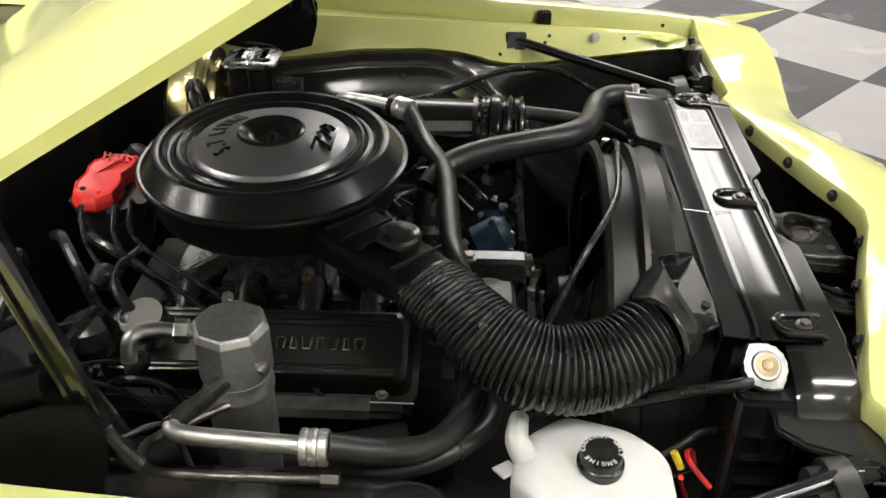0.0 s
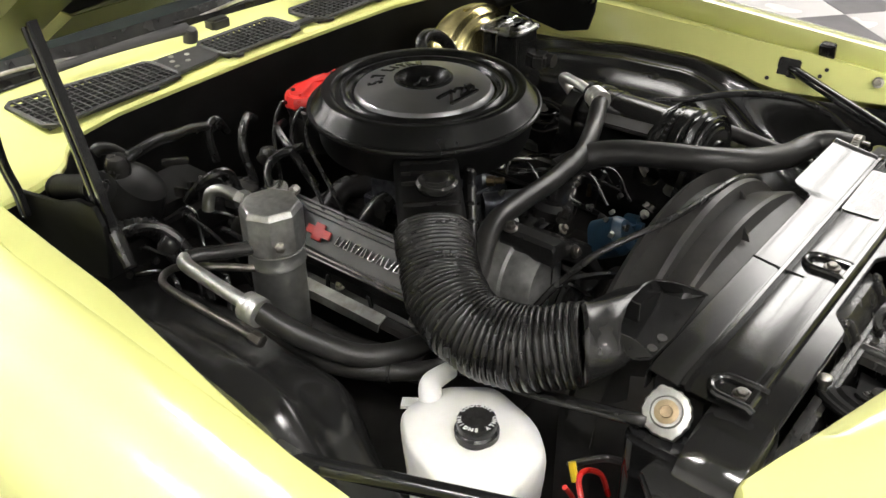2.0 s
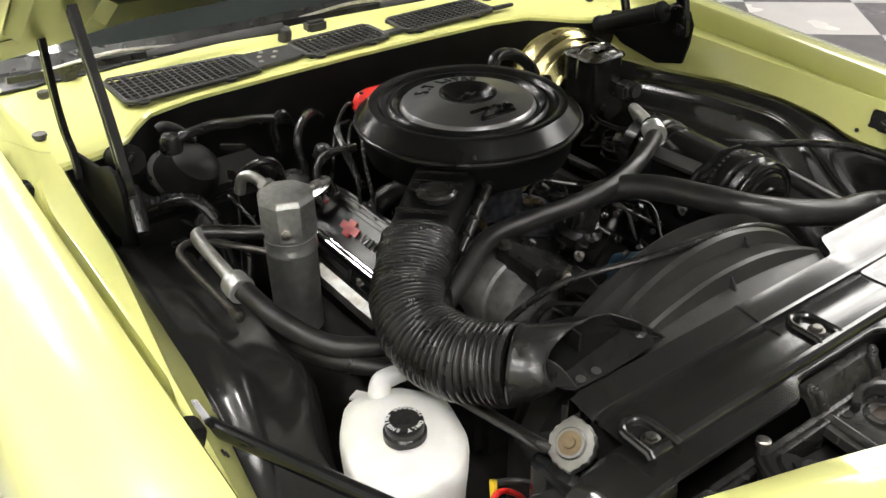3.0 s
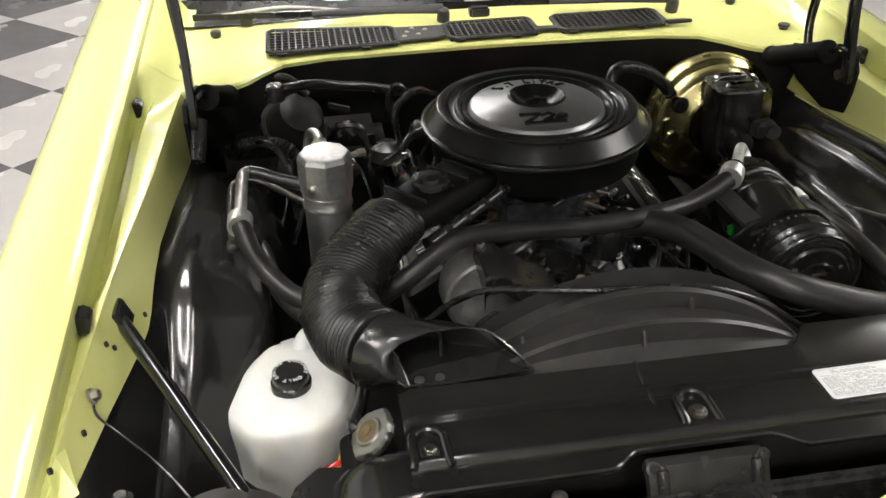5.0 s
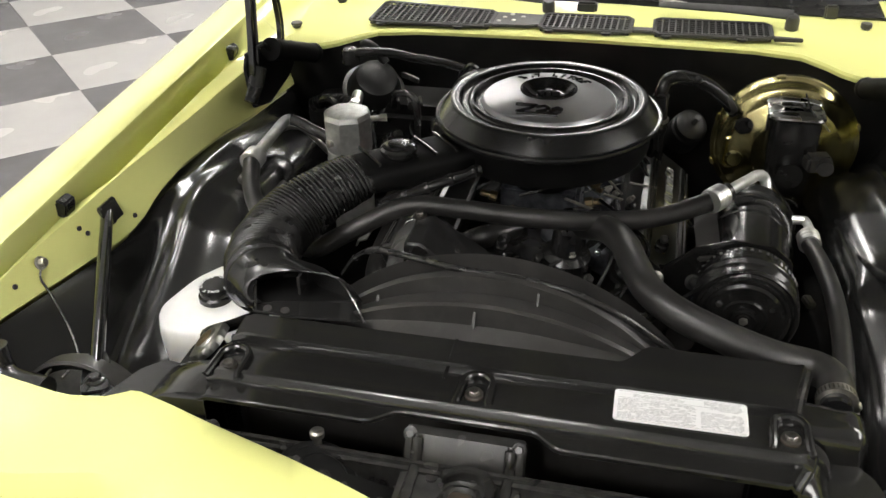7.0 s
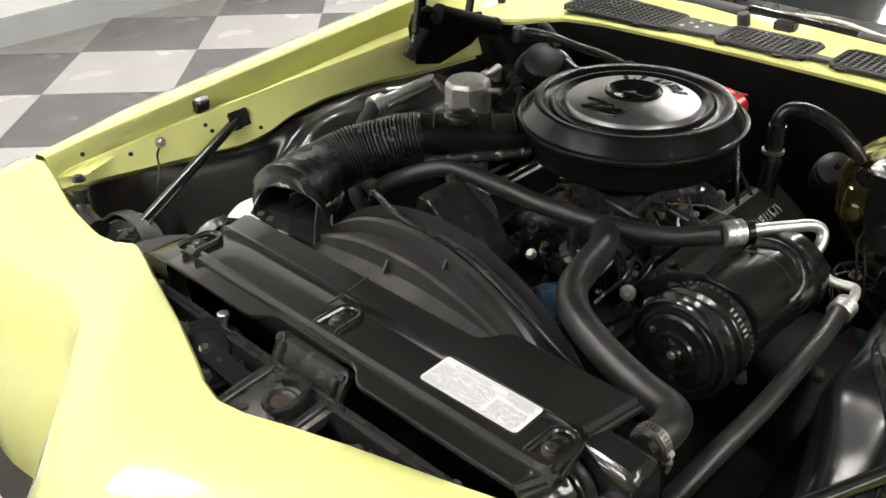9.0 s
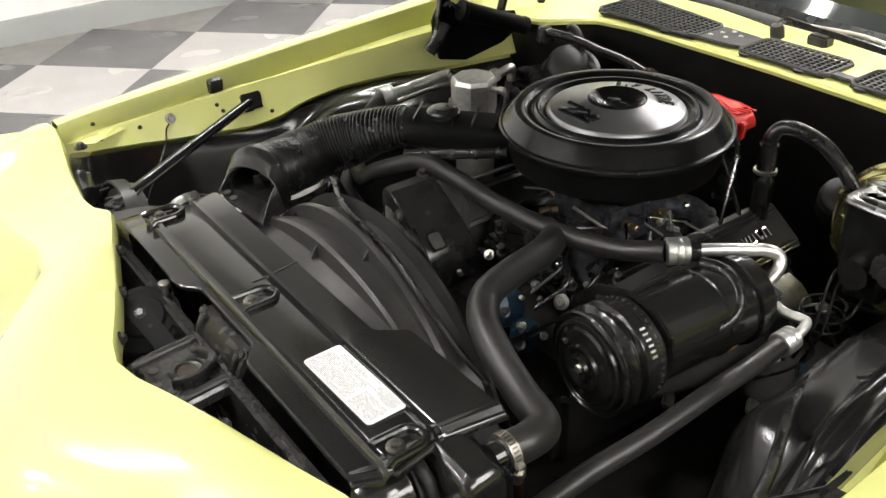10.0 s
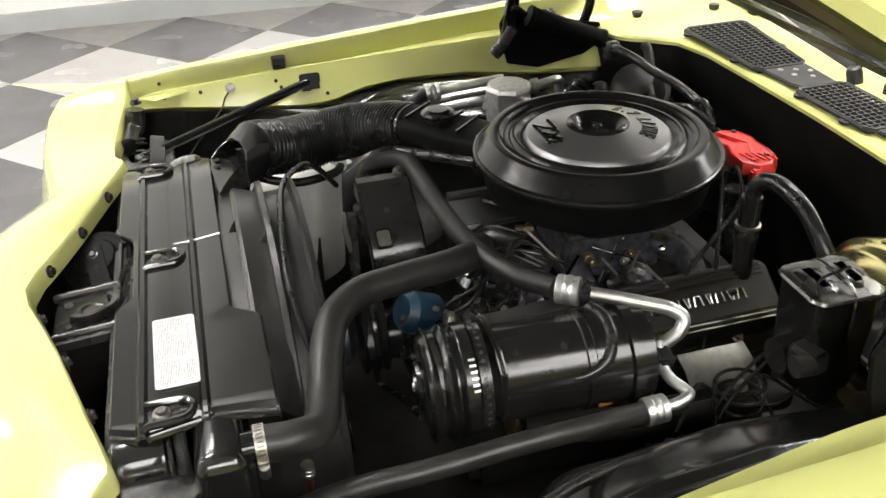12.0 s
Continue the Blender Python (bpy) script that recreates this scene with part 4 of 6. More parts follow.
    for top, foot, tip in (((-0.228, -0.617, 0.841), (-0.197, -0.617, 0.803), (-0.171, -0.674, 0.8075)), ((-0.357, -0.634, 0.836), (-0.360, -0.648, 0.803), (-0.342, -0.677, 0.8085))):
        top, foot, tip = Vector(top), Vector(foot), Vector(tip)
        rows = []
        for k in range(9):
            f = k / 8
            low = foot.lerp(tip, f)
            high = top.lerp(tip, f) + Vector((0, 0, 0.006 * math.sin(math.pi * f)))
            rows.append([low.lerp(high, g) for g in (0, 0.35, 0.7, 1.0)])
        part("cheek", thick(loft(bmesh.new(), rows), 0.0025), SATIN, t)
    part("rim_slot", box(bmesh.new(), (-0.352, -0.596, 0.8455), (0.032, 0.004, 0.004), (0, 8, 60)), SOOT, t)
    part("vane", box(bmesh.new(), (-0.29, -0.612, 0.826), (0.004, 0.03, 0.03)), SATIN, t)
    for dx in (-0.014, 0.014):
        part("tab_hole", lathe(bmesh.new(), (-0.312 + dx, -0.668, 0.8082), (0, -0.2, 1), [(0.007, -0.001), (0.007, 0.0012)], 14), SOOT, t)


def snorkel():
    t = thing("air_snorkel", (-0.22, -0.19, 0.76), "flat black snorkel joining the air cleaner to its hose", "snorkel")
    a, b = Vector((-0.135, -0.115, 0.822)), Vector((-0.312, -0.280, 0.838))
    d = (b - a).normalized()
    u = d.cross(Vector((0, 0, 1))).normalized()
    rows = []
    for f, w, h in ((0, 0.058, 0.032), (0.15, 0.057, 0.032), (0.5, 0.056, 0.032), (0.8, 0.055, 0.032), (1.0, 0.053, 0.031)):
        c = a.lerp(b, f)
        k = 0.4 + 0.5 * f
        rows.append([c + u * (w * math.copysign(abs(math.cos(g)) ** k, math.cos(g))) + Vector((0, 0, h * math.copysign(abs(math.sin(g)) ** k, math.sin(g)))) for g in [2 * math.pi * i / 32 for i in range(32)]])
    part("body", loft(bmesh.new(), rows, True, True), PAN, t)
    for f in (0.22, 0.40, 0.56, 0.88):
        c = a.lerp(b, f)
        part("rib", box(bmesh.new(), c + Vector((0, 0, 0.0335)), (0.004, 0.09, 0.006), (0, 0, math.degrees(math.atan2(d.y, d.x)))), SATIN, t)
    part("vacuum_motor", lathe(bmesh.new(), (-0.243, -0.231, 0.857), (0, 0, 1), [(0.026, 0), (0.032, 0.01), (0.034, 0.014), (0.034, 0.021), (0.03, 0.025), (0.024, 0.026), (0.02, 0.029), (0.006, 0.03)], 32), SATIN, t, "round black vacuum motor")
    p, q = Vector((-0.262, -0.315, 0.80)), Vector((-0.1, -0.185, 0.825))
    line = [p.lerp(q, k / 90) for k in range(91)]
    part("clip_rail", sweep(bmesh.new(), line, lambda f: 0.011 + 0.0025 * max(0.0, math.cos(f * 27)) ** 8, 12), SATIN, t)


intake()
snorkel()


# ---- coolant bottle ----
def bottle():
    t = thing("coolant_bottle", (-0.52, -0.51, 0.45), "milky white plastic coolant bottle with a black screw cap", "bottle")
    plan = [(-0.452, -0.408), (-0.532, -0.392), (-0.578, -0.45), (-0.605, -0.545), (-0.565, -0.608), (-0.47, -0.608), (-0.425, -0.56), (-0.402, -0.47)]
    ring0 = []
    for k, p in enumerate(plan):
        a, b, d = Vector((*plan[k - 1], 0)), Vector((*p, 0)), Vector((*plan[(k + 1) % 8], 0))
        u, v = b + (a - b).normalized() * 0.022, b + (d - b).normalized() * 0.022
        ring0 += [u.lerp(b, f).lerp(b.lerp(v, f), f) for f in (0, 0.25, 0.5, 0.75, 1)]
    c = Vector((-0.505, -0.502, 0))
    rows = []
    for s, z in ((0.80, 0.42), (0.88, 0.43), (0.90, 0.50), (0.95, 0.60), (0.99, 0.645), (1.0, 0.668), (0.985, 0.681), (0.94, 0.689), (0.7, 0.695), (0.3, 0.698)):
        rows.append([c + (p - c) * s + Vector((0, 0, z - 0.10 * max(0.0, -p.x - 0.55) * (z > 0.6) + 0.03 * (p.y + 0.52) * (z > 0.6))) for p in ring0])
    part("body", loft(bmesh.new(), rows, True, True), WHITE, t, sharp=60)
    bm = bmesh.new()
    sweep(bm, curve([(-0.492, -0.425, 0.672), (-0.482, -0.412, 0.692), (-0.472, -0.404, 0.704), (-0.45, -0.405, 0.706), (-0.43, -0.408, 0.705)]), lambda f: 0.0195 - 0.0065 * f, 18)
    part("spout", bm, WHITE, t)
    part("spout_fin", box(bmesh.new(), (-0.502, -0.390, 0.681), (0.026, 0.026, 0.004), (0, 12, 35)), WHITE, t)
    part("mould_seam", box(bmesh.new(), (-0.548, -0.597, 0.615), (0.03, 0.012, 0.05), (0, 0, -8)), WHITE, t, soft=0.004)
    cap = part("cap", lathe(bmesh.new(), (-0.503, -0.511, 0.69), (0, 0, 1), [(0.029, 0), (0.031, 0.003), (0.031, 0.014), (0.029, 0.016), (0.0275, 0.017), (0.0275, 0.03), (0.026, 0.033), (0.012, 0.0335)], 40), RUBBER, t, "black screw cap with raised white lettering")
    return t, cap


coolant, coolant_cap = bottle()


def arc_text(words, centre, radius, size, start, step, material, parent, lift=0.0004, flip=1, name="letter", narrow=1.0, thicker=1.0, tilt=0.0):
    """Words set letter by letter round a circle, lying flat."""
    for k, ch in enumerate(words):
        if ch == " ":
            continue
        a = radians(start + step * k)
        cu = bpy.data.curves.new(name, "FONT")
        cu.body, cu.size, cu.align_x, cu.extrude, cu.offset = ch, size, "CENTER", 0.0004 * thicker, 0.0003 * thicker
        ob = new(name, cu)
        ob.data.materials.append(material)
        p = Vector(centre) + Vector((radius * math.cos(a), radius * math.sin(a), lift))
        ob.parent = parent
        ob.matrix_basis = Matrix.Translation(p - ORIGIN[parent]) @ pose(0, 0, 0, 0, 0, math.degrees(a) + (90 if flip > 0 else -90)) @ pose(0, 0, 0, tilt, 0, 0) @ Matrix.Diagonal((narrow, 1, 1, 1))


arc_text("COOLANT ONLY ENGINE ", (-0.503, -0.511, 0.7236), 0.0215, 0.0085, 90, -18, PAPER, coolant_cap, flip=-1)
part("overflow_hose", tube([(-0.44, -0.404, 0.707), (-0.41, -0.43, 0.70), (-0.395, -0.52, 0.70), (-0.405, -0.62, 0.735), (-0.418, -0.69, 0.765), (-0.412, -0.712, 0.768)], 0.0095, 14), RUBBER, coolant)



# ---- air conditioning: accumulator, lines, compressor ----
def hose_clamp(at, d, r, length, parent, material=TUBE):
    d = Vector(d).normalized()
    prof = [(r, -length / 2), (r * 1.06, -length * 0.42), (r * 1.06, -length * 0.2), (r * 0.99, -length * 0.14), (r * 1.06, -length * 0.06), (r * 1.06, length * 0.12), (r * 0.99, length * 0.2), (r * 1.05, length * 0.28), (r * 1.05, length * 0.45), (r * 0.95, length / 2)]
    return part("crimp", lathe(bmesh.new(), at, d, prof, 24), material, parent, "crimped aluminium sleeve")


def accumulator():
    t = thing("accumulator", (-0.417, -0.024, 0.55), "silver aluminium accumulator can with a faceted top", "accumulator")
    c = (-0.417, -0.024, 0)
    bm = bmesh.new()
    u, v = Vector((1, 0, 0)), Vector((0, 1, 0))
    rows = []
    for r, z, k in ((0.047, 0.765, 0), (0.051, 0.772, 0.3), (0.052, 0.782, 1), (0.052, 0.838, 1), (0.048, 0.8465, 1), (0.045, 0.8485, 0.8), (0.03, 0.850, 0), (0.012, 0.8505, 0)):
        ringv = []
        for i in range(64):
            a = 2 * math.pi * i / 64
            flat = math.cos(math.pi / 8) / math.cos((a % (math.pi / 4)) - math.pi / 8)
            ringv.append(Vector(c) + Vector((math.cos(a), math.sin(a), 0)) * r * (flat * k + (1 - k) * 0.985) + Vector((0, 0, z)))
        rows.append(ringv)
    part("head", loft(bm, rows, True, True), CAP, t, "brushed eight-sided head", sharp=14)
    part("canister", lathe(bmesh.new(), c, (0, 0, 1), [(0.03, 0.56), (0.044, 0.57), (0.046, 0.735), (0.0485, 0.738), (0.0485, 0.744), (0.0465, 0.748), (0.0475, 0.765)], 48), TUBE, t)
    bm = bmesh.new()
    sweep(bm, curve([(-0.419, 0.02, 0.831), (-0.422, 0.05, 0.833), (-0.425, 0.075, 0.836), (-0.431, 0.093, 0.836), (-0.440, 0.104, 0.828), (-0.446, 0.108, 0.80)]), 0.0105, 16)
    part("outlet_pipe", bm, ALU, t)
    part("nut", lathe(bmesh.new(), (-0.421, 0.03, 0.832), (-0.05, 0.95, 0.05), [(0.016, 0), (0.0165, 0.002), (0.0165, 0.016), (0.015, 0.018)], 6), ALU, t)
    bm = bmesh.new()
    rod(bm, (-0.372, -0.01, 0.828), (-0.35, -0.004, 0.83), 0.006)
    rod(bm, (-0.352, -0.004, 0.83), (-0.338, 0.0, 0.83), 0.0085, 6)
    part("service_valve", bm, STEEL, t)
    part("plug", lathe(bmesh.new(), (-0.44, -0.062, 0.79), (-0.5, -0.85, 0.1), [(0.009, -0.01), (0.009, 0.012), (0.007, 0.013)], 6), STEEL, t)
    # suction pipe, then the rubber hose across the engine
    bm = bmesh.new()
    sweep(bm, curve([(-0.556, 0.018, 0.799), (-0.570, 0.012, 0.8), (-0.575, -0.006, 0.798), (-0.576, -0.05, 0.795), (-0.577, -0.15, 0.789)]), 0.0115, 16)
    part("pipe", bm, TUBE, t, "dull bent aluminium pipe")
    part("elbow_fitting", tube([(-0.455, -0.02, 0.78), (-0.50, -0.006, 0.788), (-0.54, 0.010, 0.797), (-0.566, 0.018, 0.799)], 0.0125, 14), GRIMY, t, "dark elbow fitting")
    part("thin_pipe", tube([(-0.46, -0.02, 0.74), (-0.54, 0.045, 0.76), (-0.575, 0.055, 0.765), (-0.598, 0.04, 0.762), (-0.602, 0.0, 0.76), (-0.60, -0.08, 0.757), (-0.594, -0.17, 0.752)], 0.0065), DULL, t)
    part("thin_nut", lathe(bmesh.new(), (-0.594, -0.178, 0.752), (0.03, -1, -0.05), [(0.0095, -0.012), (0.0105, -0.01), (0.0105, 0.01), (0.006, 0.012)], 6), DULL, t)
    return t


accumulator()
suction = thing("suction_hose", (-0.1, -0.33, 0.76), "thick black rubber hose crossing in front of the engine", "hose")
part("hose", tube([(0.320, -0.200, 0.808), (0.230, -0.238, 0.787), (0.118, -0.278, 0.790), (0.0, -0.292, 0.792), (-0.114, -0.300, 0.801), (-0.21, -0.314, 0.803), (-0.309, -0.354, 0.760), (-0.39, -0.345, 0.71), (-0.49, -0.30, 0.715), (-0.55, -0.235, 0.755), (-0.575, -0.17, 0.787)], 0.0175, 18), HOSE, suction)
hose_clamp((-0.577, -0.158, 0.787), (0.0, 1, 0.02), 0.0215, 0.034, suction)
hose_clamp((0.331, -0.188, 0.81), (0.55, 0.83, 0), 0.0215, 0.036, suction)
part("sleeve", lathe(bmesh.new(), (0.345, -0.168, 0.81), (0.6, 0.8, -0.05), [(0.016, -0.004), (0.018, 0), (0.018, 0.009), (0.016, 0.011)], 18), RUBBER, suction)
part("pipe", tube([(0.347, -0.165, 0.81), (0.372, -0.125, 0.808), (0.395, -0.085, 0.803), (0.408, -0.063, 0.8), (0.421, -0.046, 0.79), (0.429, -0.05, 0.774), (0.428, -0.068, 0.757), (0.42, -0.088, 0.742)], 0.0105, 14), TUBE, suction, "bent aluminium pipe")

discharge = thing("discharge_hose", (0.5, -0.35, 0.66), "long black rubber hose running forwards beside the engine", "hose")
part("hose", tube([(0.511, -0.142, 0.708), (0.523, -0.225, 0.716), (0.531, -0.334, 0.721), (0.532, -0.457, 0.712), (0.522, -0.584, 0.696), (0.50, -0.703, 0.637), (0.485, -0.76, 0.58)], 0.0155, 16), HOSE, discharge)
hose_clamp((0.511, -0.128, 0.708), (-0.03, 1, 0.0), 0.0195, 0.034, discharge)
part("pipe", tube([(0.513, -0.11, 0.711), (0.513, -0.09, 0.714), (0.507, -0.073, 0.718), (0.495, -0.075, 0.72), (0.472, -0.086, 0.725), (0.446, -0.088, 0.737), (0.424, -0.082, 0.755)], 0.0085, 14), TUBE, discharge)


def compressor():
    t = thing("compressor", (0.4, -0.27, 0.66), "black air-conditioning compressor with a grooved belt pulley", "compressor")
    c = (0.382, -0.438, 0.729)
    ax = (0.06, 1, 0)
    part("clutch_face", lathe(bmesh.new(), c, ax, [(0.010, -0.004), (0.017, -0.007), (0.019, -0.002), (0.024, 0.0), (0.031, -0.003), (0.035, -0.003), (0.037, 0.002), (0.058, 0.004), (0.063, 0.007)], 48), DARKMETAL, t, sharp=20)
    part("hub_nut", lathe(bmesh.new(), c, ax, [(0.006, -0.008), (0.0075, -0.006), (0.0075, 0)], 6), STEEL, t)
    for k in range(3):
        a = radians(30 + 120 * k)
        part("clutch_rivet", lathe(bmesh.new(), Vector(c) + Vector((0.047 * math.cos(a), 0.003, 0.047 * math.sin(a))), (0, -1, 0), [(0.006, -0.002), (0.006, 0.001), (0.004, 0.003)], 12), GRIMY, t)
    part("pulley", lathe(bmesh.new(), c, ax, [(0.062, 0.010), (0.066, 0.006), (0.071, 0.007), (0.073, 0.014), (0.077, 0.016), (0.082, 0.011), (0.0845, 0.014), (0.074, 0.024), (0.074, 0.027), (0.0835, 0.035), (0.085, 0.038), (0.075, 0.047), (0.075, 0.05), (0.083, 0.056), (0.084, 0.058), (0.084, 0.074), (0.078, 0.077)], 56), DARKMETAL, t, sharp=25)
    part("coil_ring", lathe(bmesh.new(), c, ax, [(0.07, 0.075), (0.080, 0.078), (0.080, 0.094), (0.066, 0.097)], 56), SATIN, t)
    u, v, d = axes(ax)
    for k in range(40):
        a = 2 * math.pi * k / 40
        p = Vector(c) + d * 0.086 + (u * math.cos(a) + v * math.sin(a)) * 0.080
        if p.z > 0.70:
            part("rivet", lathe(bmesh.new(), p, p - (Vector(c) + d * 0.086), [(0.003, 0), (0.002, 0.002)], 6), PLASTIC, t)
    for k in range(6):
        a = Vector((0.56 + 0.075 * k, 0, 0.83 - 0.075 * k)).normalized()
        part("maker_mark", box(bmesh.new(), Vector(c) + d * 0.066 + a * 0.0842, (0.0032, 0.009, 0.0012), (0, math.degrees(math.atan2(a.x, a.z)), 0)), TUBE, t)
    part("body", lathe(bmesh.new(), c, ax, [(0.04, 0.094), (0.062, 0.098), (0.071, 0.11), (0.071, 0.235), (0.0735, 0.237), (0.0735, 0.248), (0.071, 0.25), (0.070, 0.300), (0.077, 0.303), (0.077, 0.318), (0.072, 0.32), (0.072, 0.337), (0.06, 0.345), (0.03, 0.347)], 48), DARKMETAL, t, "black cylindrical body")
    for a in (20, 75, 130, 200, 260, 320):
        p = Vector(c) + d * 0.335 + (u * math.cos(radians(a)) + v * math.sin(radians(a))) * 0.056
        part("head_bolt", rod(bmesh.new(), p - d * 0.03, p + d * 0.012, 0.006, 8), SATIN, t)
    bm = bmesh.new()
    prism(bm, [(0.245, 0.705), (0.25, 0.745), (0.30, 0.79), (0.36, 0.812), (0.425, 0.806), (0.456, 0.78), (0.462, 0.74), (0.452, 0.69), (0.40, 0.655), (0.32, 0.655)], -0.336, -0.326, "y")
    part("mount_plate", bm, DARKMETAL, t, "black bracket plate behind the pulley", soft=0.003)
    part("body_label", box(bmesh.new(), (0.452, -0.225, 0.75), (0.0015, 0.05, 0.02), (0, 14, 4)), DULL, t, "small metal data plate")
    part("port_block", box(bmesh.new(), (0.43, -0.085, 0.73), (0.05, 0.03, 0.05), (0, 20, 5)), SATIN, t, soft=0.005)
    part("label_tag", box(bmesh.new(), (0.4545, -0.175, 0.688), (0.002, 0.022, 0.016), (0, 20, 4)), ORANGE, t, "small orange tag")
    part("top_strap", box(bmesh.new(), (0.385, -0.33, 0.786), (0.10, 0.014, 0.005), (0, 6, 12)), GRIMY, t, soft=0.002)
    part("bracket", box(bmesh.new(), (0.32, -0.26, 0.775), (0.04, 0.16, 0.01), (0, -12, 3)), SOOT, t, soft=0.003)
    for p in ((0.241, -0.35, 0.732), (0.30, -0.37, 0.745), (0.33, -0.17, 0.79)):
        part("bolt", bolt(bmesh.new(), p, (0.3, -0.7, 0.5), 0.009, 0.01), SATIN if p[0] > 0.25 else STEEL, t)
    part("lead", tube([(0.366, -0.168, 0.797), (0.40, -0.160, 0.798), (0.433, -0.163, 0.785), (0.456, -0.184, 0.762), (0.454, -0.226, 0.746), (0.42, -0.262, 0.75), (0.39, -0.285, 0.75)], 0.0105), RUBBER, t)
    part("connector", box(bmesh.new(), (0.428, -0.345, 0.752), (0.014, 0.03, 0.014), (0, 0, 20)), BRASS, t, soft=0.002)
    part("green_wire", tube([(0.43, -0.355, 0.752), (0.445, -0.365, 0.742), (0.445, -0.352, 0.725), (0.435, -0.34, 0.718)], 0.0012, 6), GREEN, t)
    part("green_plug", box(bmesh.new(), (0.322, -0.24, 0.722), (0.014, 0.014, 0.02)), GREEN, t, soft=0.003)


compressor()



# ---- engine ----
def engine():
    t = thing("engine", (0, 0, 0.3), "black V8 engine block with polished ribbed valve covers", "engine")
    part("block", box(bmesh.new(), (0, 0.0, 0.44), (0.42, 0.62, 0.28)), SOOT, t, soft=0.02)
    for s in (-1, 1):
        part("cylinder_head", box(bmesh.new(), (s * 0.215, 0.0, 0.575), (0.13, 0.48, 0.10), (0, s * 42, 0)), SOOT, t, soft=0.01)
        tilt = 32 if s < 0 else 36
        m = pose(s * 0.24, 0.0, 0.66, 0, s * tilt, 0)
        bm = bmesh.new()
        loft(bm, [[m @ Vector((x, y, z)) for x, y in rounded(-w, w, -l, l, 0.02)] for w, l, z in ((0.072, 0.255, -0.05), (0.072, 0.255, -0.042), (0.062, 0.245, -0.04), (0.058, 0.24, 0.012), (0.05, 0.232, 0.02))], True, True)
        vc = part("valve_cover", bm, POLISH, t, "polished dark valve cover with raised bars")
        if s < 0:
            part("flange_edge", sweep(bmesh.new(), [m @ Vector((s * 0.073, y, -0.043)) for y in (-0.25, 0.0, 0.25)], 0.0022, 6), CHROME, vc, "bright bare edge of the flange")
        for x in (-0.048, -0.04, -0.032, 0.032, 0.041, 0.05):
            # outward ribs take a brighter metal, for the light they catch
            bright = s * x > 0.035
            part("cover_rib", box(bmesh.new(), m @ Vector((x, 0, 0.0215)), (0.0032, 0.44, 0.006), (0, s * tilt, 0)), CHROME if bright else POLISH, vc, "polished edge of a cooling rib, in brighter metal for the light it catches" if bright else "")
        for k in range(9):
            y = (-0.165 + 0.0205 * k) if s < 0 else (0.005 + 0.0205 * k)
            slant = 0.004 if k % 2 else -0.003
            bm = bmesh.new()
            for a, b in (((-0.009, -0.0055), (0.009, -0.0055 + slant)), ((-0.009, 0.005), (0.009, 0.005 - slant * 0.5)), ((-0.009 + 0.018 * (k % 3 == 0), -0.005), (-0.009 + 0.018 * (k % 3 == 0), 0.005))):
                p, q = m @ Vector((a[0], y + a[1], 0.0225)), m @ Vector((b[0], y + b[1], 0.0225))
                rod(bm, p, q, 0.0016, 6)
            part("raised_letter_bar", bm, CHROME, vc, "polished raised strokes standing for a letter")
        if s < 0:
            bm = bmesh.new()
            prism(bm, [(-0.03, -0.008), (-0.012, -0.008), (-0.009, -0.017), (0.015, -0.017), (0.012, -0.008), (0.03, -0.008), (0.026, 0.008), (0.009, 0.008), (0.006, 0.017), (-0.018, 0.017), (-0.015, 0.008), (-0.034, 0.008)], 0.022, 0.026)
            bmesh.ops.transform(bm, matrix=m @ pose(0, 0.055, 0, 0, 0, 90), verts=bm.verts)
            part("red_emblem", bm, RED, vc, "plain red cross-shaped badge")
        for y in (-0.2, -0.02, 0.16):
            p = m @ Vector((s * 0.062, y, -0.028))
            part("cover_bolt", bolt(bmesh.new(), p, m.to_3x3() @ Vector((0, 0, 1)), 0.007, 0.01), STEEL, vc)
        part("exhaust_manifold", sweep(bmesh.new(), curve([(s * 0.30, -0.24, 0.53), (s * 0.34, -0.1, 0.53), (s * 0.345, 0.08, 0.53), (s * 0.31, 0.24, 0.48)]), 0.028, 14), SOOT, t)
    rng = random.Random(11)
    part("intake_manifold", box(bmesh.new(), (0, -0.02, 0.63), (0.24, 0.44, 0.05)), GRIMY, t, soft=0.012)
    for k in range(4):
        for s in (-1, 1):
            y = -0.17 + 0.105 * k
            part("runner", sweep(bmesh.new(), curve([(0.03 * s, y * 0.7, 0.668), (0.09 * s, y, 0.667), (0.15 * s, y, 0.635)]), 0.026, 14), CAST if s > 0 else GRIMY, t)
    part("carburettor", box(bmesh.new(), (0, 0.0, 0.70), (0.16, 0.17, 0.075)), CAST, t, soft=0.008)
    part("throttle_body", box(bmesh.new(), (0, 0.0, 0.665), (0.18, 0.19, 0.02)), CAST, t, soft=0.004)
    for x, y, z, d in ((0.09, -0.05, 0.70, (1, 0, 0.2)), (0.085, 0.04, 0.69, (1, -0.4, 0)), (-0.09, -0.06, 0.70, (-1, 0, 0.2)), (0.07, -0.1, 0.70, (0.4, -1, 0.2)), (-0.05, -0.1, 0.695, (-0.3, -1, 0))):
        part("fuel_fitting", lathe(bmesh.new(), (x, y, z), d, [(0.011, 0), (0.011, 0.015), (0.007, 0.016), (0.007, 0.034), (0.004, 0.036)], 8), BRASS, t)
    part("choke_rod", rod(bmesh.new(), (0.06, -0.16, 0.765), (0.115, -0.115, 0.72), 0.003, 8), STEEL, t)
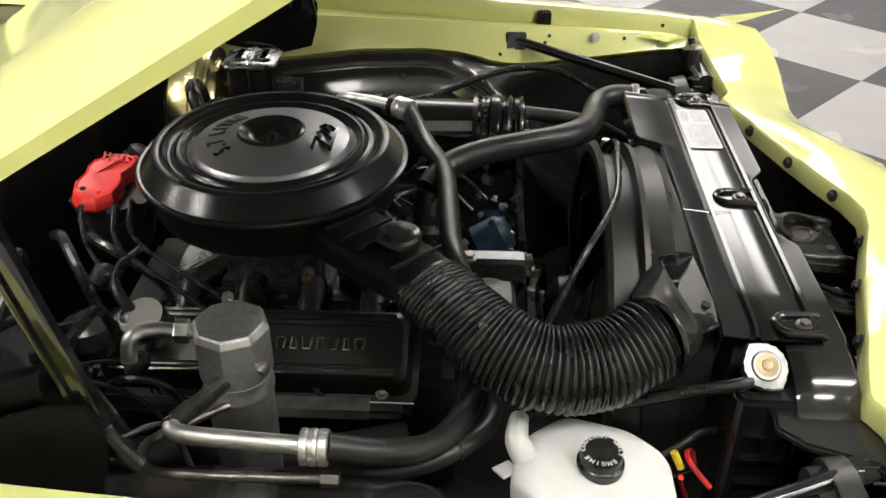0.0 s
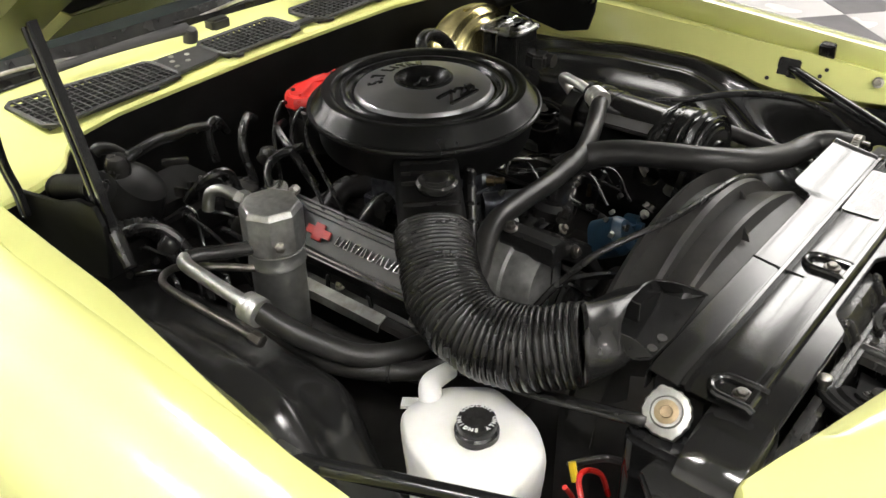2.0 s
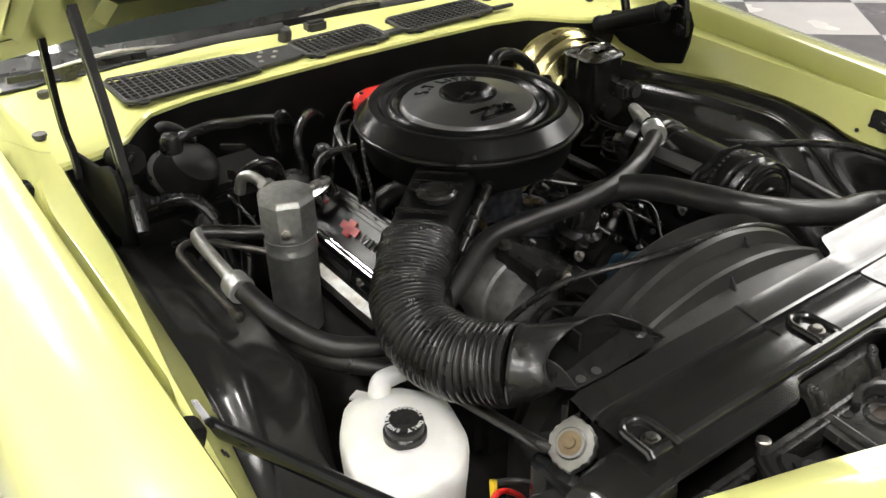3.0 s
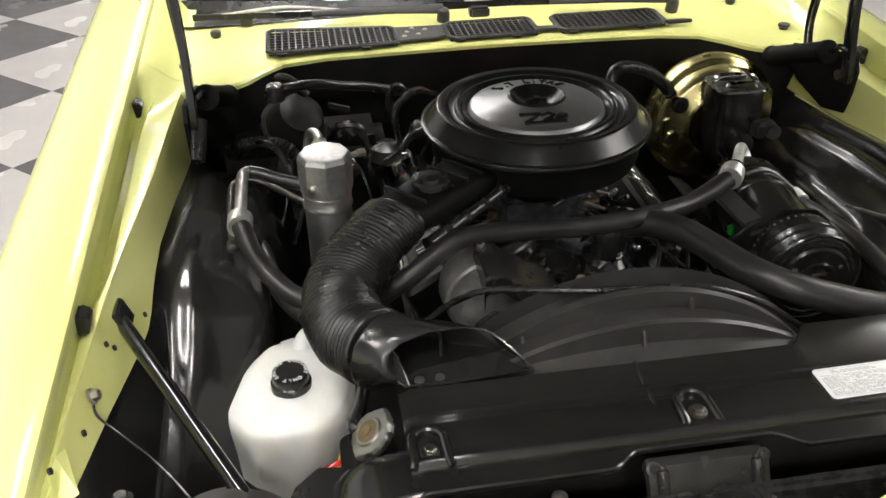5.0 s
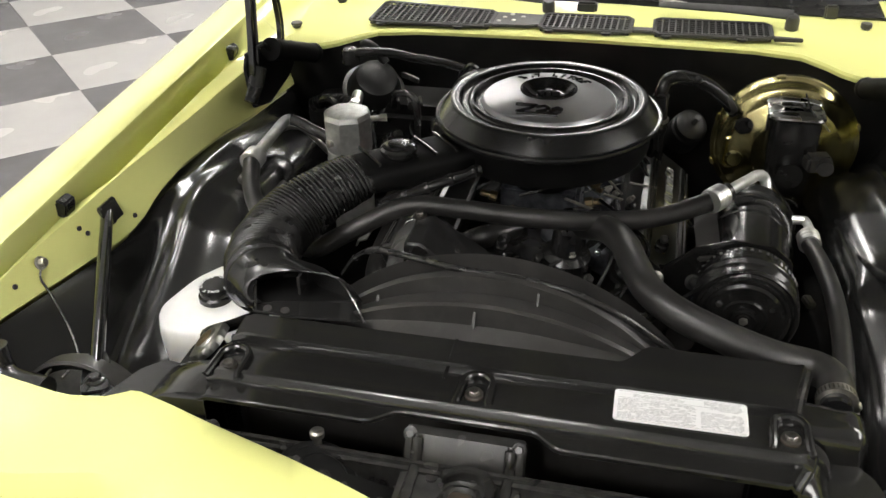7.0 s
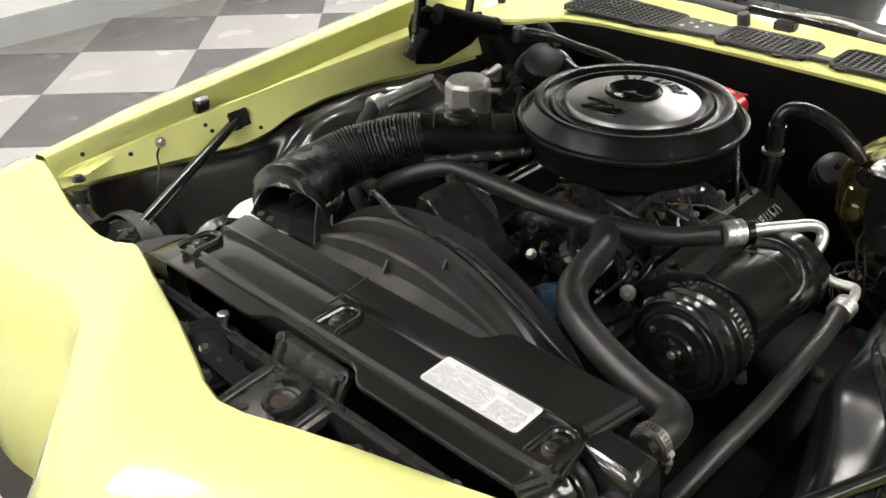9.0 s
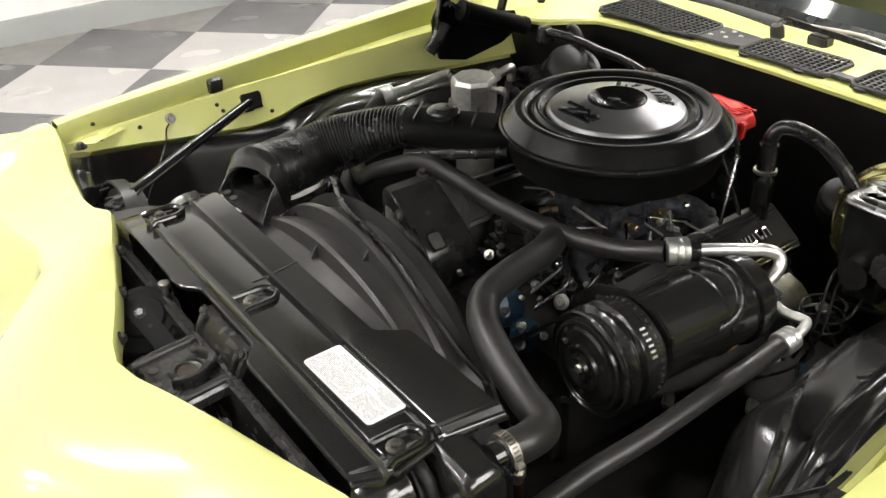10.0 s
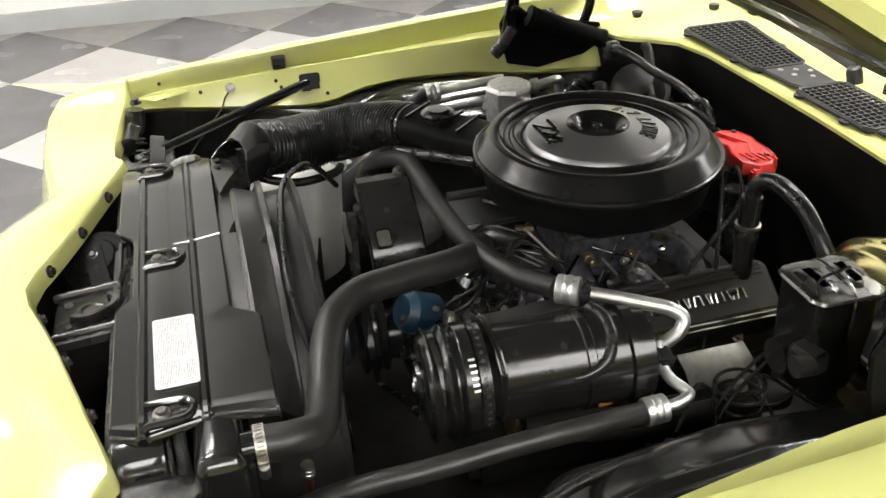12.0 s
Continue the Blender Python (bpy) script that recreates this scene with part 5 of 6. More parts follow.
    part("throttle_rod", rod(bmesh.new(), (0.12, -0.08, 0.725), (0.185, -0.14, 0.715), 0.004, 8), CHROME, t)
    part("vent_rod", rod(bmesh.new(), (-0.02, -0.21, 0.79), (0.04, -0.17, 0.795), 0.003, 8), GRIMY, t)
    part("thermostat_housing", lathe(bmesh.new(), (0.075, -0.245, 0.68), (0.1, -0.15, 1), [(0.045, 0), (0.045, 0.02), (0.032, 0.03), (0.03, 0.075), (0.02, 0.09)], 24), SATIN, t)
    part("water_pump", lathe(bmesh.new(), (0, -0.33, 0.55), (0, -1, 0), [(0.09, 0), (0.085, 0.05), (0.05, 0.06), (0.045, 0.1)], 28), SATIN, t)
    part("blue_casting", box(bmesh.new(), (0.175, -0.37, 0.635), (0.045, 0.05, 0.06), (0, 12, 8)), BLUE, t, "patch of blue engine paint", soft=0.012)
    part("blue_boss", lathe(bmesh.new(), (0.10, -0.37, 0.655), (0.2, -1, 0.5), [(0.038, -0.03), (0.038, 0.02), (0.028, 0.035), (0.016, 0.038)], 20), BLUE, t)
    part("fan_pulley", lathe(bmesh.new(), (0.0, -0.42, 0.57), (0, -1, 0), [(0.03, 0), (0.082, 0.0), (0.084, 0.004), (0.074, 0.012), (0.084, 0.02), (0.084, 0.026), (0.074, 0.034), (0.084, 0.042), (0.08, 0.046), (0.03, 0.05)], 48), SATIN, t)
    for k in range(6):
        a = radians(15 + 60 * k)
        m = pose(0, -0.53, 0.57) @ pose(0, 0, 0, 0, -math.degrees(a), 0)
        bm = bmesh.new()
        loft(bm, [[m @ Vector((r, y0, w)) for y0, w in ((-0.018, -0.045 * g), (0, -0.01), (0.012, 0.04 * g))] for r, g in ((0.05, 0.6), (0.12, 0.9), (0.215, 1.1))])
        part("fan_blade", thick(bm, 0.003), SATIN, t)
    part("fan_hub", lathe(bmesh.new(), (0, -0.47, 0.57), (0, -1, 0), [(0.03, 0), (0.06, 0.02), (0.065, 0.06), (0.03, 0.08)], 24), CAST, t)
    for k in range(26):
        x, y = rng.uniform(-0.06, 0.27), rng.uniform(-0.42, -0.16)
        part("stud", bolt(bmesh.new(), (x, y, 0.66 + 0.25 * max(0.0, 0.12 - abs(x - 0.08)) + rng.uniform(0, 0.03)), (rng.uniform(-0.4, 0.6), rng.uniform(-0.9, -0.2), 0.8), rng.uniform(0.004, 0.007), 0.01, rng.random() < 0.5), STEEL if k % 3 == 0 else GRIMY, t)
    for k in range(7):
        x, y = rng.uniform(0.0, 0.2), rng.uniform(-0.3, -0.2)
        part("vacuum_line", tube([(x, y + 0.1, 0.72), (x + rng.uniform(-0.03, 0.03), y + 0.04, 0.745), (x + rng.uniform(-0.05, 0.08), y - 0.02, 0.735), (x + rng.uniform(-0.05, 0.1), y - 0.08, 0.69)], 0.0035, 8), RUBBER, t)
    for k in range(34):
        x, y = rng.uniform(0.02, 0.27), rng.uniform(-0.26, 0.16)
        z = 0.70 - 0.35 * max(0.0, x - 0.12) + rng.uniform(-0.01, 0.02)
        p, d = Vector((x, y, z)), (rng.uniform(-0.3, 1.0), rng.uniform(-0.9, 0.4), rng.uniform(0.3, 1.0))
        r = rng.uniform(0.004, 0.008)
        prof = [(r, -0.01), (r, 0.006), (r * 0.7, 0.007), (r * 0.7, 0.016), (r * 0.4, 0.017)] if k % 2 else [(r * 1.3, -0.006), (r * 1.3, 0.003), (r, 0.004), (r * 0.9, 0.009), (r * 0.3, 0.010)]
        part("intake_fitting", lathe(bmesh.new(), p, d, prof, 6 if k % 2 else 12), (CHROME, STEEL, GRIMY, BRASS, DARKMETAL)[k % 5], t)
    for k in range(6):
        x, y = rng.uniform(0.06, 0.2), rng.uniform(-0.2, 0.12)
        part("linkage_rod", rod(bmesh.new(), (x, y, 0.715), (x + rng.uniform(0.02, 0.06), y + rng.uniform(-0.06, 0.06), 0.70), 0.0025, 8), CHROME if k % 2 else STEEL, t)
    for x, y, z in ((0.03, -0.30, 0.70), (0.19, -0.28, 0.70), (-0.05, -0.24, 0.69), (0.245, -0.22, 0.715)):
        part("sensor", lathe(bmesh.new(), (x, y, z), (0.2, -0.4, 1), [(0.012, 0), (0.012, 0.012), (0.008, 0.014), (0.008, 0.03), (0.005, 0.032)], 10), GRIMY, t)
    for k in range(8):
        part("cooling_fin", box(bmesh.new(), (-0.165 + 0.007 * k, -0.448, 0.726 - 0.0065 * k), (0.015, 0.008, 0.0032), (0, 40, 0)), SHIELD, t)


engine()


def alternator():
    t = thing("alternator", (-0.16, -0.38, 0.6), "grey alternator under a black stepped bracket", "alternator")
    part("housing", lathe(bmesh.new(), (-0.178, -0.27, 0.70), (0.12, -1, 0), [(0.03, -0.01), (0.06, 0.0), (0.068, 0.02), (0.07, 0.07), (0.066, 0.075), (0.068, 0.1), (0.06, 0.125), (0.03, 0.135)], 36), GREYCAST, t, "dull grey cast housing")
    part("pulley", lathe(bmesh.new(), (-0.16, -0.42, 0.685), (0.1, -1, 0), [(0.02, -0.01), (0.04, 0), (0.033, 0.006), (0.04, 0.012), (0.033, 0.018), (0.04, 0.024), (0.02, 0.03)], 32), SATIN, t)
    bm = bmesh.new()
    slope = ((-0.186, 0.76), (-0.184, 0.79), (-0.178, 0.7955), (-0.155, 0.795), (-0.13, 0.776), (-0.066, 0.7375), (-0.045, 0.715), (-0.026, 0.684), (-0.02, 0.65))
    loft(bm, [[(x, y, z - dz) for x, z in slope] for y, dz in ((-0.421, 0.035), (-0.42, 0.006), (-0.417, 0.001), (-0.412, 0.0), (-0.36, 0.0), (-0.32, 0.0), (-0.316, 0.004), (-0.315, 0.03))])
    part("bracket", thick(bm, 0.004), SATIN, t, "glossy black sloping steel bracket with a slot", sharp=25)
    mm = pose(-0.052, -0.393, 0.7265) @ pose(0, 0, 0, 0, 40, 0)
    for name, w, h0, h1, material in (("slot_rim", 0.019, -0.002, 0.0035, DARKMETAL), ("slot_inside", 0.0155, 0.0, 0.0042, SHIELD)):
        bm = bmesh.new()
        loft(bm, [[mm @ Vector((x, y, z)) for x, y in rounded(-w, w, -w * 0.8, w * 0.8, 0.006)] for z in (h0, h1)], True, True)
        part(name, bm, material, t)
    part("hole", lathe(bmesh.new(), (-0.10, -0.375, 0.759), (0.52, 0, 0.85), [(0.0055, -0.003), (0.0055, 0.0012), (0.001, 0.0013)], 14), SOOT, t)
    for p, d, r in (((-0.178, -0.331, 0.797), (0, -0.1, 1), 0.0085), ((-0.124, -0.424, 0.76), (0.1, -1, 0.3), 0.008)):
        part("bolt", bolt(bmesh.new(), p, d, r, 0.009), DULL, t)


alternator()


def belt(name, path, w, label):
    t = thing(name, path[0], label, "belt", "drive belts")
    pts = curve([Vector(p) for p in path] + [Vector(path[0])], 8)[:-1]
    cen = sum(pts, Vector()) / len(pts)
    rows = []
    for p in pts:
        o = (p - cen)
        o.y = 0
        o.normalize()
        rows.append([p + o * a + Vector((0, b, 0)) for a, b in ((0.005, -w), (0.005, w), (-0.005, w * 0.7), (-0.005, -w * 0.7))])
    part("loop", loft(bmesh.new(), rows + rows[:1], True), RUBBER, t)


belt("drive_belt", [(0.0, -0.44, 0.485), (0.08, -0.435, 0.56), (0.2, -0.425, 0.66), (0.335, -0.417, 0.786), (0.40, -0.417, 0.802), (0.448, -0.417, 0.755), (0.44, -0.417, 0.69), (0.36, -0.42, 0.64), (0.2, -0.43, 0.56), (0.06, -0.44, 0.485)], 0.006, "black rubber belt round the compressor pulley")
belt("drive_belt", [(0.0, -0.455, 0.485), (0.085, -0.455, 0.57), (0.0, -0.455, 0.655), (-0.13, -0.435, 0.715), (-0.175, -0.43, 0.722), (-0.2, -0.435, 0.68), (-0.12, -0.445, 0.58), (-0.05, -0.455, 0.505)], 0.006, "black rubber belt round the alternator pulley")


def distributor():
    t = thing("distributor", (-0.005, 0.29, 0.7), "distributor with a red plastic cap and black leads", "distributor")
    c = Vector((-0.012, 0.285, 0))
    part("cap", lathe(bmesh.new(), c + Vector((0, 0, 0.70)), (0, 0, 1), [(0.05, 0), (0.06, 0.02), (0.066, 0.06), (0.06, 0.08), (0.064, 0.085), (0.064, 0.100)], 32), DUSTY, t, "dusty dark distributor body")
    for k in range(8):
        a = radians(22 + 45 * k)
        part("tower", rod(bmesh.new(), c + Vector((0.05 * math.cos(a), 0.05 * math.sin(a), 0.77)), c + Vector((0.06 * math.cos(a), 0.06 * math.sin(a), 0.803)), 0.012, 12), PLASTIC, t)
    c2 = Vector((0.002, 0.298, 0))
    bm = bmesh.new()
    outline = [(-0.082, -0.012), (-0.062, -0.034), (-0.025, -0.04), (0.0, -0.031), (0.03, -0.04), (0.066, -0.036), (0.088, -0.012), (0.088, 0.016), (0.06, 0.04), (0.03, 0.042), (0.0, 0.034), (-0.03, 0.042), (-0.064, 0.034), (-0.082, 0.012)]
    loft(bm, [[(c2.x + x * k, c2.y + y * k, z - 0.006 * abs(x) / 0.08) for x, y in outline] for k, z in ((0.98, 0.806), (1.02, 0.811), (1.0, 0.824), (0.94, 0.832), (0.86, 0.834), (0.82, 0.8315), (0.3, 0.8315))], True, True)
    cover = part("cover", bm, RED, t, "bright red angular cover")
    for x, y, l, a in ((-0.032, 0.002, 0.075, 26), (0.036, 0.0, 0.08, -24)):
        part("cover_ridge", box(bmesh.new(), (c2.x + x, c2.y + y, 0.829), (l, 0.012, 0.006), (0, 0, a)), RED, cover, soft=0.003)
    for k in range(5):
        part("cover_louvre", box(bmesh.new(), (c2.x + 0.052 + 0.003 * k, c2.y - 0.022 + 0.011 * k, 0.8315), (0.03, 0.0035, 0.003), (0, 4, 18)), RED, cover)
    for x in (-0.055, 0.06):
        part("cover_screw", lathe(bmesh.new(), (c2.x + x, c2.y + 0.016, 0.831), (0, 0, 1), [(0.005, 0), (0.005, 0.003), (0.003, 0.004)], 10), SOOT, cover)
    part("cover_latch", box(bmesh.new(), (c2.x + 0.082, c2.y - 0.018, 0.80), (0.014, 0.022, 0.04), (0, 8, 10)), RED, cover, soft=0.003)
    rng = random.Random(5)
    for k in (0, 2, 3, 5, 6):
        a = radians(150 + 30 * k)
        s = -1 if math.cos(a) < 0 else 1
        p = c + Vector((0.06 * math.cos(a), 0.055 * math.sin(a), 0.80))
        part("plug_lead", tube([p, p + Vector((s * 0.035, -0.01, 0.02)), p + Vector((s * 0.08, -0.03, -0.03)), Vector((s * 0.21, 0.2 - 0.06 * (k % 4), 0.70)), Vector((s * (0.29 + 0.01 * (k % 3)), 0.16 - 0.09 * (k % 4), 0.60))], 0.0042, 8), RUBBER, t)
    part("vent_tube", lathe(bmesh.new(), (0.085, 0.245, 0.66), (0, 0, 1), [(0.022, 0), (0.022, 0.09), (0.026, 0.093), (0.026, 0.096), (0.022, 0.098), (0.022, 0.125), (0.018, 0.128)], 20), RUBBER, t)


distributor()

upper = thing("radiator_hose", (0.3, -0.5, 0.77), "thick moulded black upper radiator hose", "hose")
part("hose", tube([(0.488, -0.665, 0.777), (0.489, -0.625, 0.776), (0.47, -0.592, 0.769), (0.41, -0.575, 0.768), (0.34, -0.56, 0.782), (0.272, -0.535, 0.797), (0.228, -0.49, 0.803), (0.203, -0.42, 0.80), (0.18, -0.345, 0.793), (0.145, -0.285, 0.782), (0.09, -0.25, 0.762)], 0.0245, 24), HOSE, upper)
part("band", lathe(bmesh.new(), (0.488, -0.668, 0.777), (0, 1, 0), [(0.025, -0.007), (0.0268, -0.007), (0.0268, 0.007), (0.025, 0.007)], 36), STEEL, upper, "perforated steel worm clamp")
for k in range(30):
    a = radians(12 * k)
    part("clamp_slot", box(bmesh.new(), (0.488 + 0.0269 * math.cos(a), -0.668, 0.777 + 0.0269 * math.sin(a)), (0.0008, 0.0085, 0.0022), (0, -12 * k, 6)), DULL, upper)
part("clamp_housing", box(bmesh.new(), (0.513, -0.668, 0.768), (0.009, 0.014, 0.02), (0, 25, 0)), STEEL, upper, soft=0.002)
part("clamp_screw", lathe(bmesh.new(), (0.5125, -0.668, 0.757), (-0.25, 0, -1), [(0.0065, -0.006), (0.0075, 0.0), (0.0075, 0.012), (0.006, 0.0145)], 12), STEEL, upper)

heater = thing("heater_hose", (-0.5, -0.2, 0.69), "long thin black hose lying along the inner wing", "hose")
part("hose", tube([(-0.66, 0.16, 0.71), (-0.60, 0.03, 0.70), (-0.548, -0.11, 0.70), (-0.514, -0.26, 0.69), (-0.455, -0.345, 0.685), (-0.38, -0.372, 0.665), (-0.28, -0.35, 0.61)], 0.0145, 14), HOSE, heater)
part("clip", lathe(bmesh.new(), (-0.475, -0.325, 0.687), (0.5, -0.85, 0), [(0.0155, -0.003), (0.0165, -0.002), (0.0165, 0.002), (0.0155, 0.003)], 16), SATIN, heater)

loom = thing("wiring_loom", (0, -0.57, 0.86), "thin black cable sleeve lying over the fan shroud", "cable")
part("sleeve", tube([(-0.29, -0.44, 0.73), (-0.25, -0.475, 0.79), (-0.2, -0.508, 0.83), (-0.12, -0.548, 0.848), (-0.05, -0.568, 0.852), (0.05, -0.579, 0.852), (0.12, -0.585, 0.845), (0.2, -0.588, 0.812), (0.27, -0.577, 0.757), (0.322, -0.563, 0.722)], 0.0055, 10), RUBBER, loom)



# ---- brake booster and master cylinder ----
def booster():
    t = thing("brake_booster", (0.478, 0.26, 0.62), "gold-plated round brake booster on the firewall", "brake booster")
    c = (0.486, 0.170, 0.726)
    part("front_shell", lathe(bmesh.new(), c, (0, 1, 0), [(0.05, 0.032), (0.070, 0.030), (0.078, 0.040), (0.112, 0.043), (0.118, 0.047), (0.122, 0.056), (0.134, 0.060), (0.140, 0.064), (0.143, 0.074), (0.149, 0.077), (0.154, 0.080), (0.154, 0.088)], 72), GOLD, t, sharp=50)
    part("rear_shell", lathe(bmesh.new(), c, (0, 1, 0), [(0.153, 0.088), (0.150, 0.092), (0.150, 0.108), (0.135, 0.138), (0.08, 0.165)], 72), GOLD, t)
    for a in (100, 160, 200, 20, 330):
        p = Vector(c) + Vector((0.154 * math.cos(radians(a)), 0.084, 0.154 * math.sin(radians(a))))
        part("lock_tab", box(bmesh.new(), p, (0.018, 0.014, 0.008), (0, 90 - a, 0)), GOLD, t, soft=0.002)
    for a in (150, 195):
        p = Vector(c) + Vector((0.104 * math.cos(radians(a)), 0.046, 0.104 * math.sin(radians(a))))
        part("boss", lathe(bmesh.new(), p, (0, -1, 0), [(0.02, -0.01), (0.02, 0.004), (0.015, 0.008), (0.008, 0.008)], 20), GOLD if a > 170 else RUBBER, t)
    slot = [Vector((0.374 + x, 0.218, 0.712 + z)) for x, z in rounded(-0.013, 0.013, -0.034, 0.034, 0.012)]
    part("slot_rib", sweep(bmesh.new(), slot + slot[:2], 0.0045, 8, False), GOLD, t, "raised oval stamping")
    for k in range(3):
        a = radians(40 + 22 * k)
        part("face_swage", box(bmesh.new(), Vector(c) + Vector((0.098 * math.cos(a), 0.044, 0.098 * math.sin(a))), (0.03, 0.008, 0.01), (0, 90 - math.degrees(a), 0)), GOLD, t, soft=0.003)


booster()


def master_cylinder():
    t = thing("master_cylinder", (0.485, 0.15, 0.72), "black master cylinder with a bright steel lid", "master cylinder")
    bm = bmesh.new()
    loft(bm, [[(x, y, z) for x, y in rounded(0.436 + g, 0.533 - g, 0.096 + g, 0.197 - g, 0.012)] for g, z in ((0.02, 0.668), (0.010, 0.68), (0.004, 0.72), (0.0, 0.78), (0.0, 0.846))], True, True)
    part("reservoir", bm, DARKMETAL, t, "black cast reservoir", sharp=50)
    bm = bmesh.new()
    loft(bm, [[(x, y, z) for x, y in rounded(0.431 + g, 0.538 - g, 0.090 + g, 0.203 - g, 0.02)] for g, z in ((0, 0.846), (-0.002, 0.85), (0, 0.854), (0.008, 0.857), (0.012, 0.857))], True, True)
    lid = part("lid", bm, LIDSTEEL, t, "bright stamped steel lid")
    for y in (0.120, 0.172):
        bm = bmesh.new()
        loft(bm, [[(x, yy, z) for x, yy in rounded(0.447 + g, 0.522 - g, y - 0.021 + g, y + 0.021 - g, 0.016)] for g, z in ((0, 0.856), (0.004, 0.860), (0.012, 0.862))], True, True)
        part("dome", bm, LIDSTEEL, lid)
    part("bail_wire", tube([(0.434, 0.148, 0.80), (0.436, 0.148, 0.85), (0.45, 0.147, 0.866), (0.485, 0.146, 0.868), (0.52, 0.147, 0.866), (0.536, 0.148, 0.85), (0.537, 0.148, 0.79)], 0.0022, 8), CHROME, t)
    part("bore", rod(bmesh.new(), (0.485, 0.075, 0.735), (0.485, 0.2, 0.735), 0.027, 24), SATIN, t)
    part("switch_block", box(bmesh.new(), (0.535, 0.09, 0.765), (0.05, 0.035, 0.035), (0, 0, 15)), PLASTIC, t, soft=0.006)
    part("plug", rod(bmesh.new(), (0.548, 0.06, 0.765), (0.548, 0.09, 0.765), 0.016, 16), PLASTIC, t)
    part("wire", tube([(0.53, 0.10, 0.80), (0.52, 0.10, 0.85), (0.505, 0.11, 0.872), (0.50, 0.16, 0.88)], 0.0022, 6), RUBBER, t)
    for k, x in enumerate((0.455, 0.47)):
        part("brake_line", tube([(x, 0.12, 0.735), (x - 0.01, 0.09, 0.71), (x + 0.02, 0.02, 0.69), (x + 0.03, -0.01, 0.66), (x, 0.0, 0.58)], 0.0028, 8), GRIMY, t)


master_cylinder()


def coil_line():
    t = thing("brake_line_coil", (0.475, 0.03, 0.64), "looped steel brake line beside the master cylinder", "brake line")
    pts = []
    for k in range(64):
        a = 2 * math.pi * k / 24
        pts.append(Vector((0.47 + 0.036 * math.cos(a), 0.035 + 0.036 * math.sin(a), 0.69 - 0.0009 * k)))
    part("loop", sweep(bmesh.new(), pts, 0.0028, 8), GRIMY, t)
    part("tail", tube([pts[-1], (0.50, -0.02, 0.63), (0.49, -0.07, 0.61), (0.45, -0.1, 0.58)], 0.0028, 8), GRIMY, t)
    part("stud", bolt(bmesh.new(), (0.47, 0.035, 0.675), (0, 0, 1), 0.008, 0.012), STEEL, t)


coil_line()
bm = bmesh.new()
loft(bm, [[(x, y, z) for x, z in ((0.345, 0.652), (0.375, 0.642), (0.40, 0.62), (0.404, 0.60))] for y in (0.0, 0.12)])
solo("heat_shield", thick(bm, 0.003), SHIELD, "dull bare metal heat shield below the valve cover", "heat shield")
bm = bmesh.new()
loft(bm, [[(x, y, z) for x, z in ((-0.335, 0.645), (-0.355, 0.638), (-0.36, 0.625))] for y in (-0.19, -0.14, 0.03)])
solo("heat_shield", thick(bm, 0.003), SHIELD, "dull bare metal heat shield beside the black valve cover", "heat shield")
for p, m, lab in (((0.466, 0.116, 0.684), BRASS, "small tan plastic connector among the wires"), ((0.56, 0.05, 0.655), BRASS, "small brass junction on the brake lines"), ((0.40, -0.30, 0.63), BRASS, "small copper fitting under the compressor"), ((0.36, -0.36, 0.64), STEEL, "small steel fitting under the compressor")):
    solo("fitting", lathe(bmesh.new(), p, (0.3, -0.4, 1), [(0.010, -0.012), (0.013, -0.008), (0.013, 0.006), (0.009, 0.012)], 12), m, lab, "fitting")

rng = random.Random(8)


def wire(points, r, m, label, name="wire"):
    return solo(name, tube(points, r, 8), m, label, "wire")


for k in range(3):
    x, y = 0.50 + rng.uniform(-0.03, 0.07), 0.10 + rng.uniform(-0.08, 0.1)
    wire([(x, y, 0.66 + rng.uniform(0, 0.05)), (x + rng.uniform(-0.05, 0.05), y - 0.04, 0.64), (x + rng.uniform(-0.08, 0.06), y - 0.09, 0.66 + rng.uniform(-0.03, 0.03)), (x + rng.uniform(-0.05, 0.08), y - 0.13, 0.62)], 0.003, RUBBER, "thin black wire below the master cylinder")
solo("conduit", sweep(bmesh.new(), curve([(0.66, 0.2, 0.70), (0.63, 0.07, 0.70), (0.592, -0.06, 0.70), (0.588, -0.16, 0.708), (0.615, -0.255, 0.725), (0.655, -0.335, 0.745), (0.70, -0.43, 0.752), (0.725, -0.52, 0.735), (0.73, -0.62, 0.68)], 150), lambda f: 0.008 + 0.0005 * math.sin(f * 1300), 10), RUBBER, "black ribbed conduit lying on the inner wing", "conduit", sharp=60)
copper = wire([(0.451, -0.613, 0.68), (0.453, -0.614, 0.64), (0.458, -0.62, 0.5)], 0.0058, COPPER, "short copper pipe with a steel fitting beside the radiator", "copper_pipe")
part("fitting", lathe(bmesh.new(), (0.450, -0.613, 0.694), (-0.02, 0.01, -1), [(0.006, 0), (0.0085, 0.001), (0.0095, 0.003), (0.0095, 0.007), (0.0085, 0.0085), (0.0095, 0.010), (0.0095, 0.014), (0.0085, 0.0155), (0.0095, 0.017), (0.0095, 0.022), (0.0065, 0.025)], 14), ALU, copper, "grooved steel fitting")
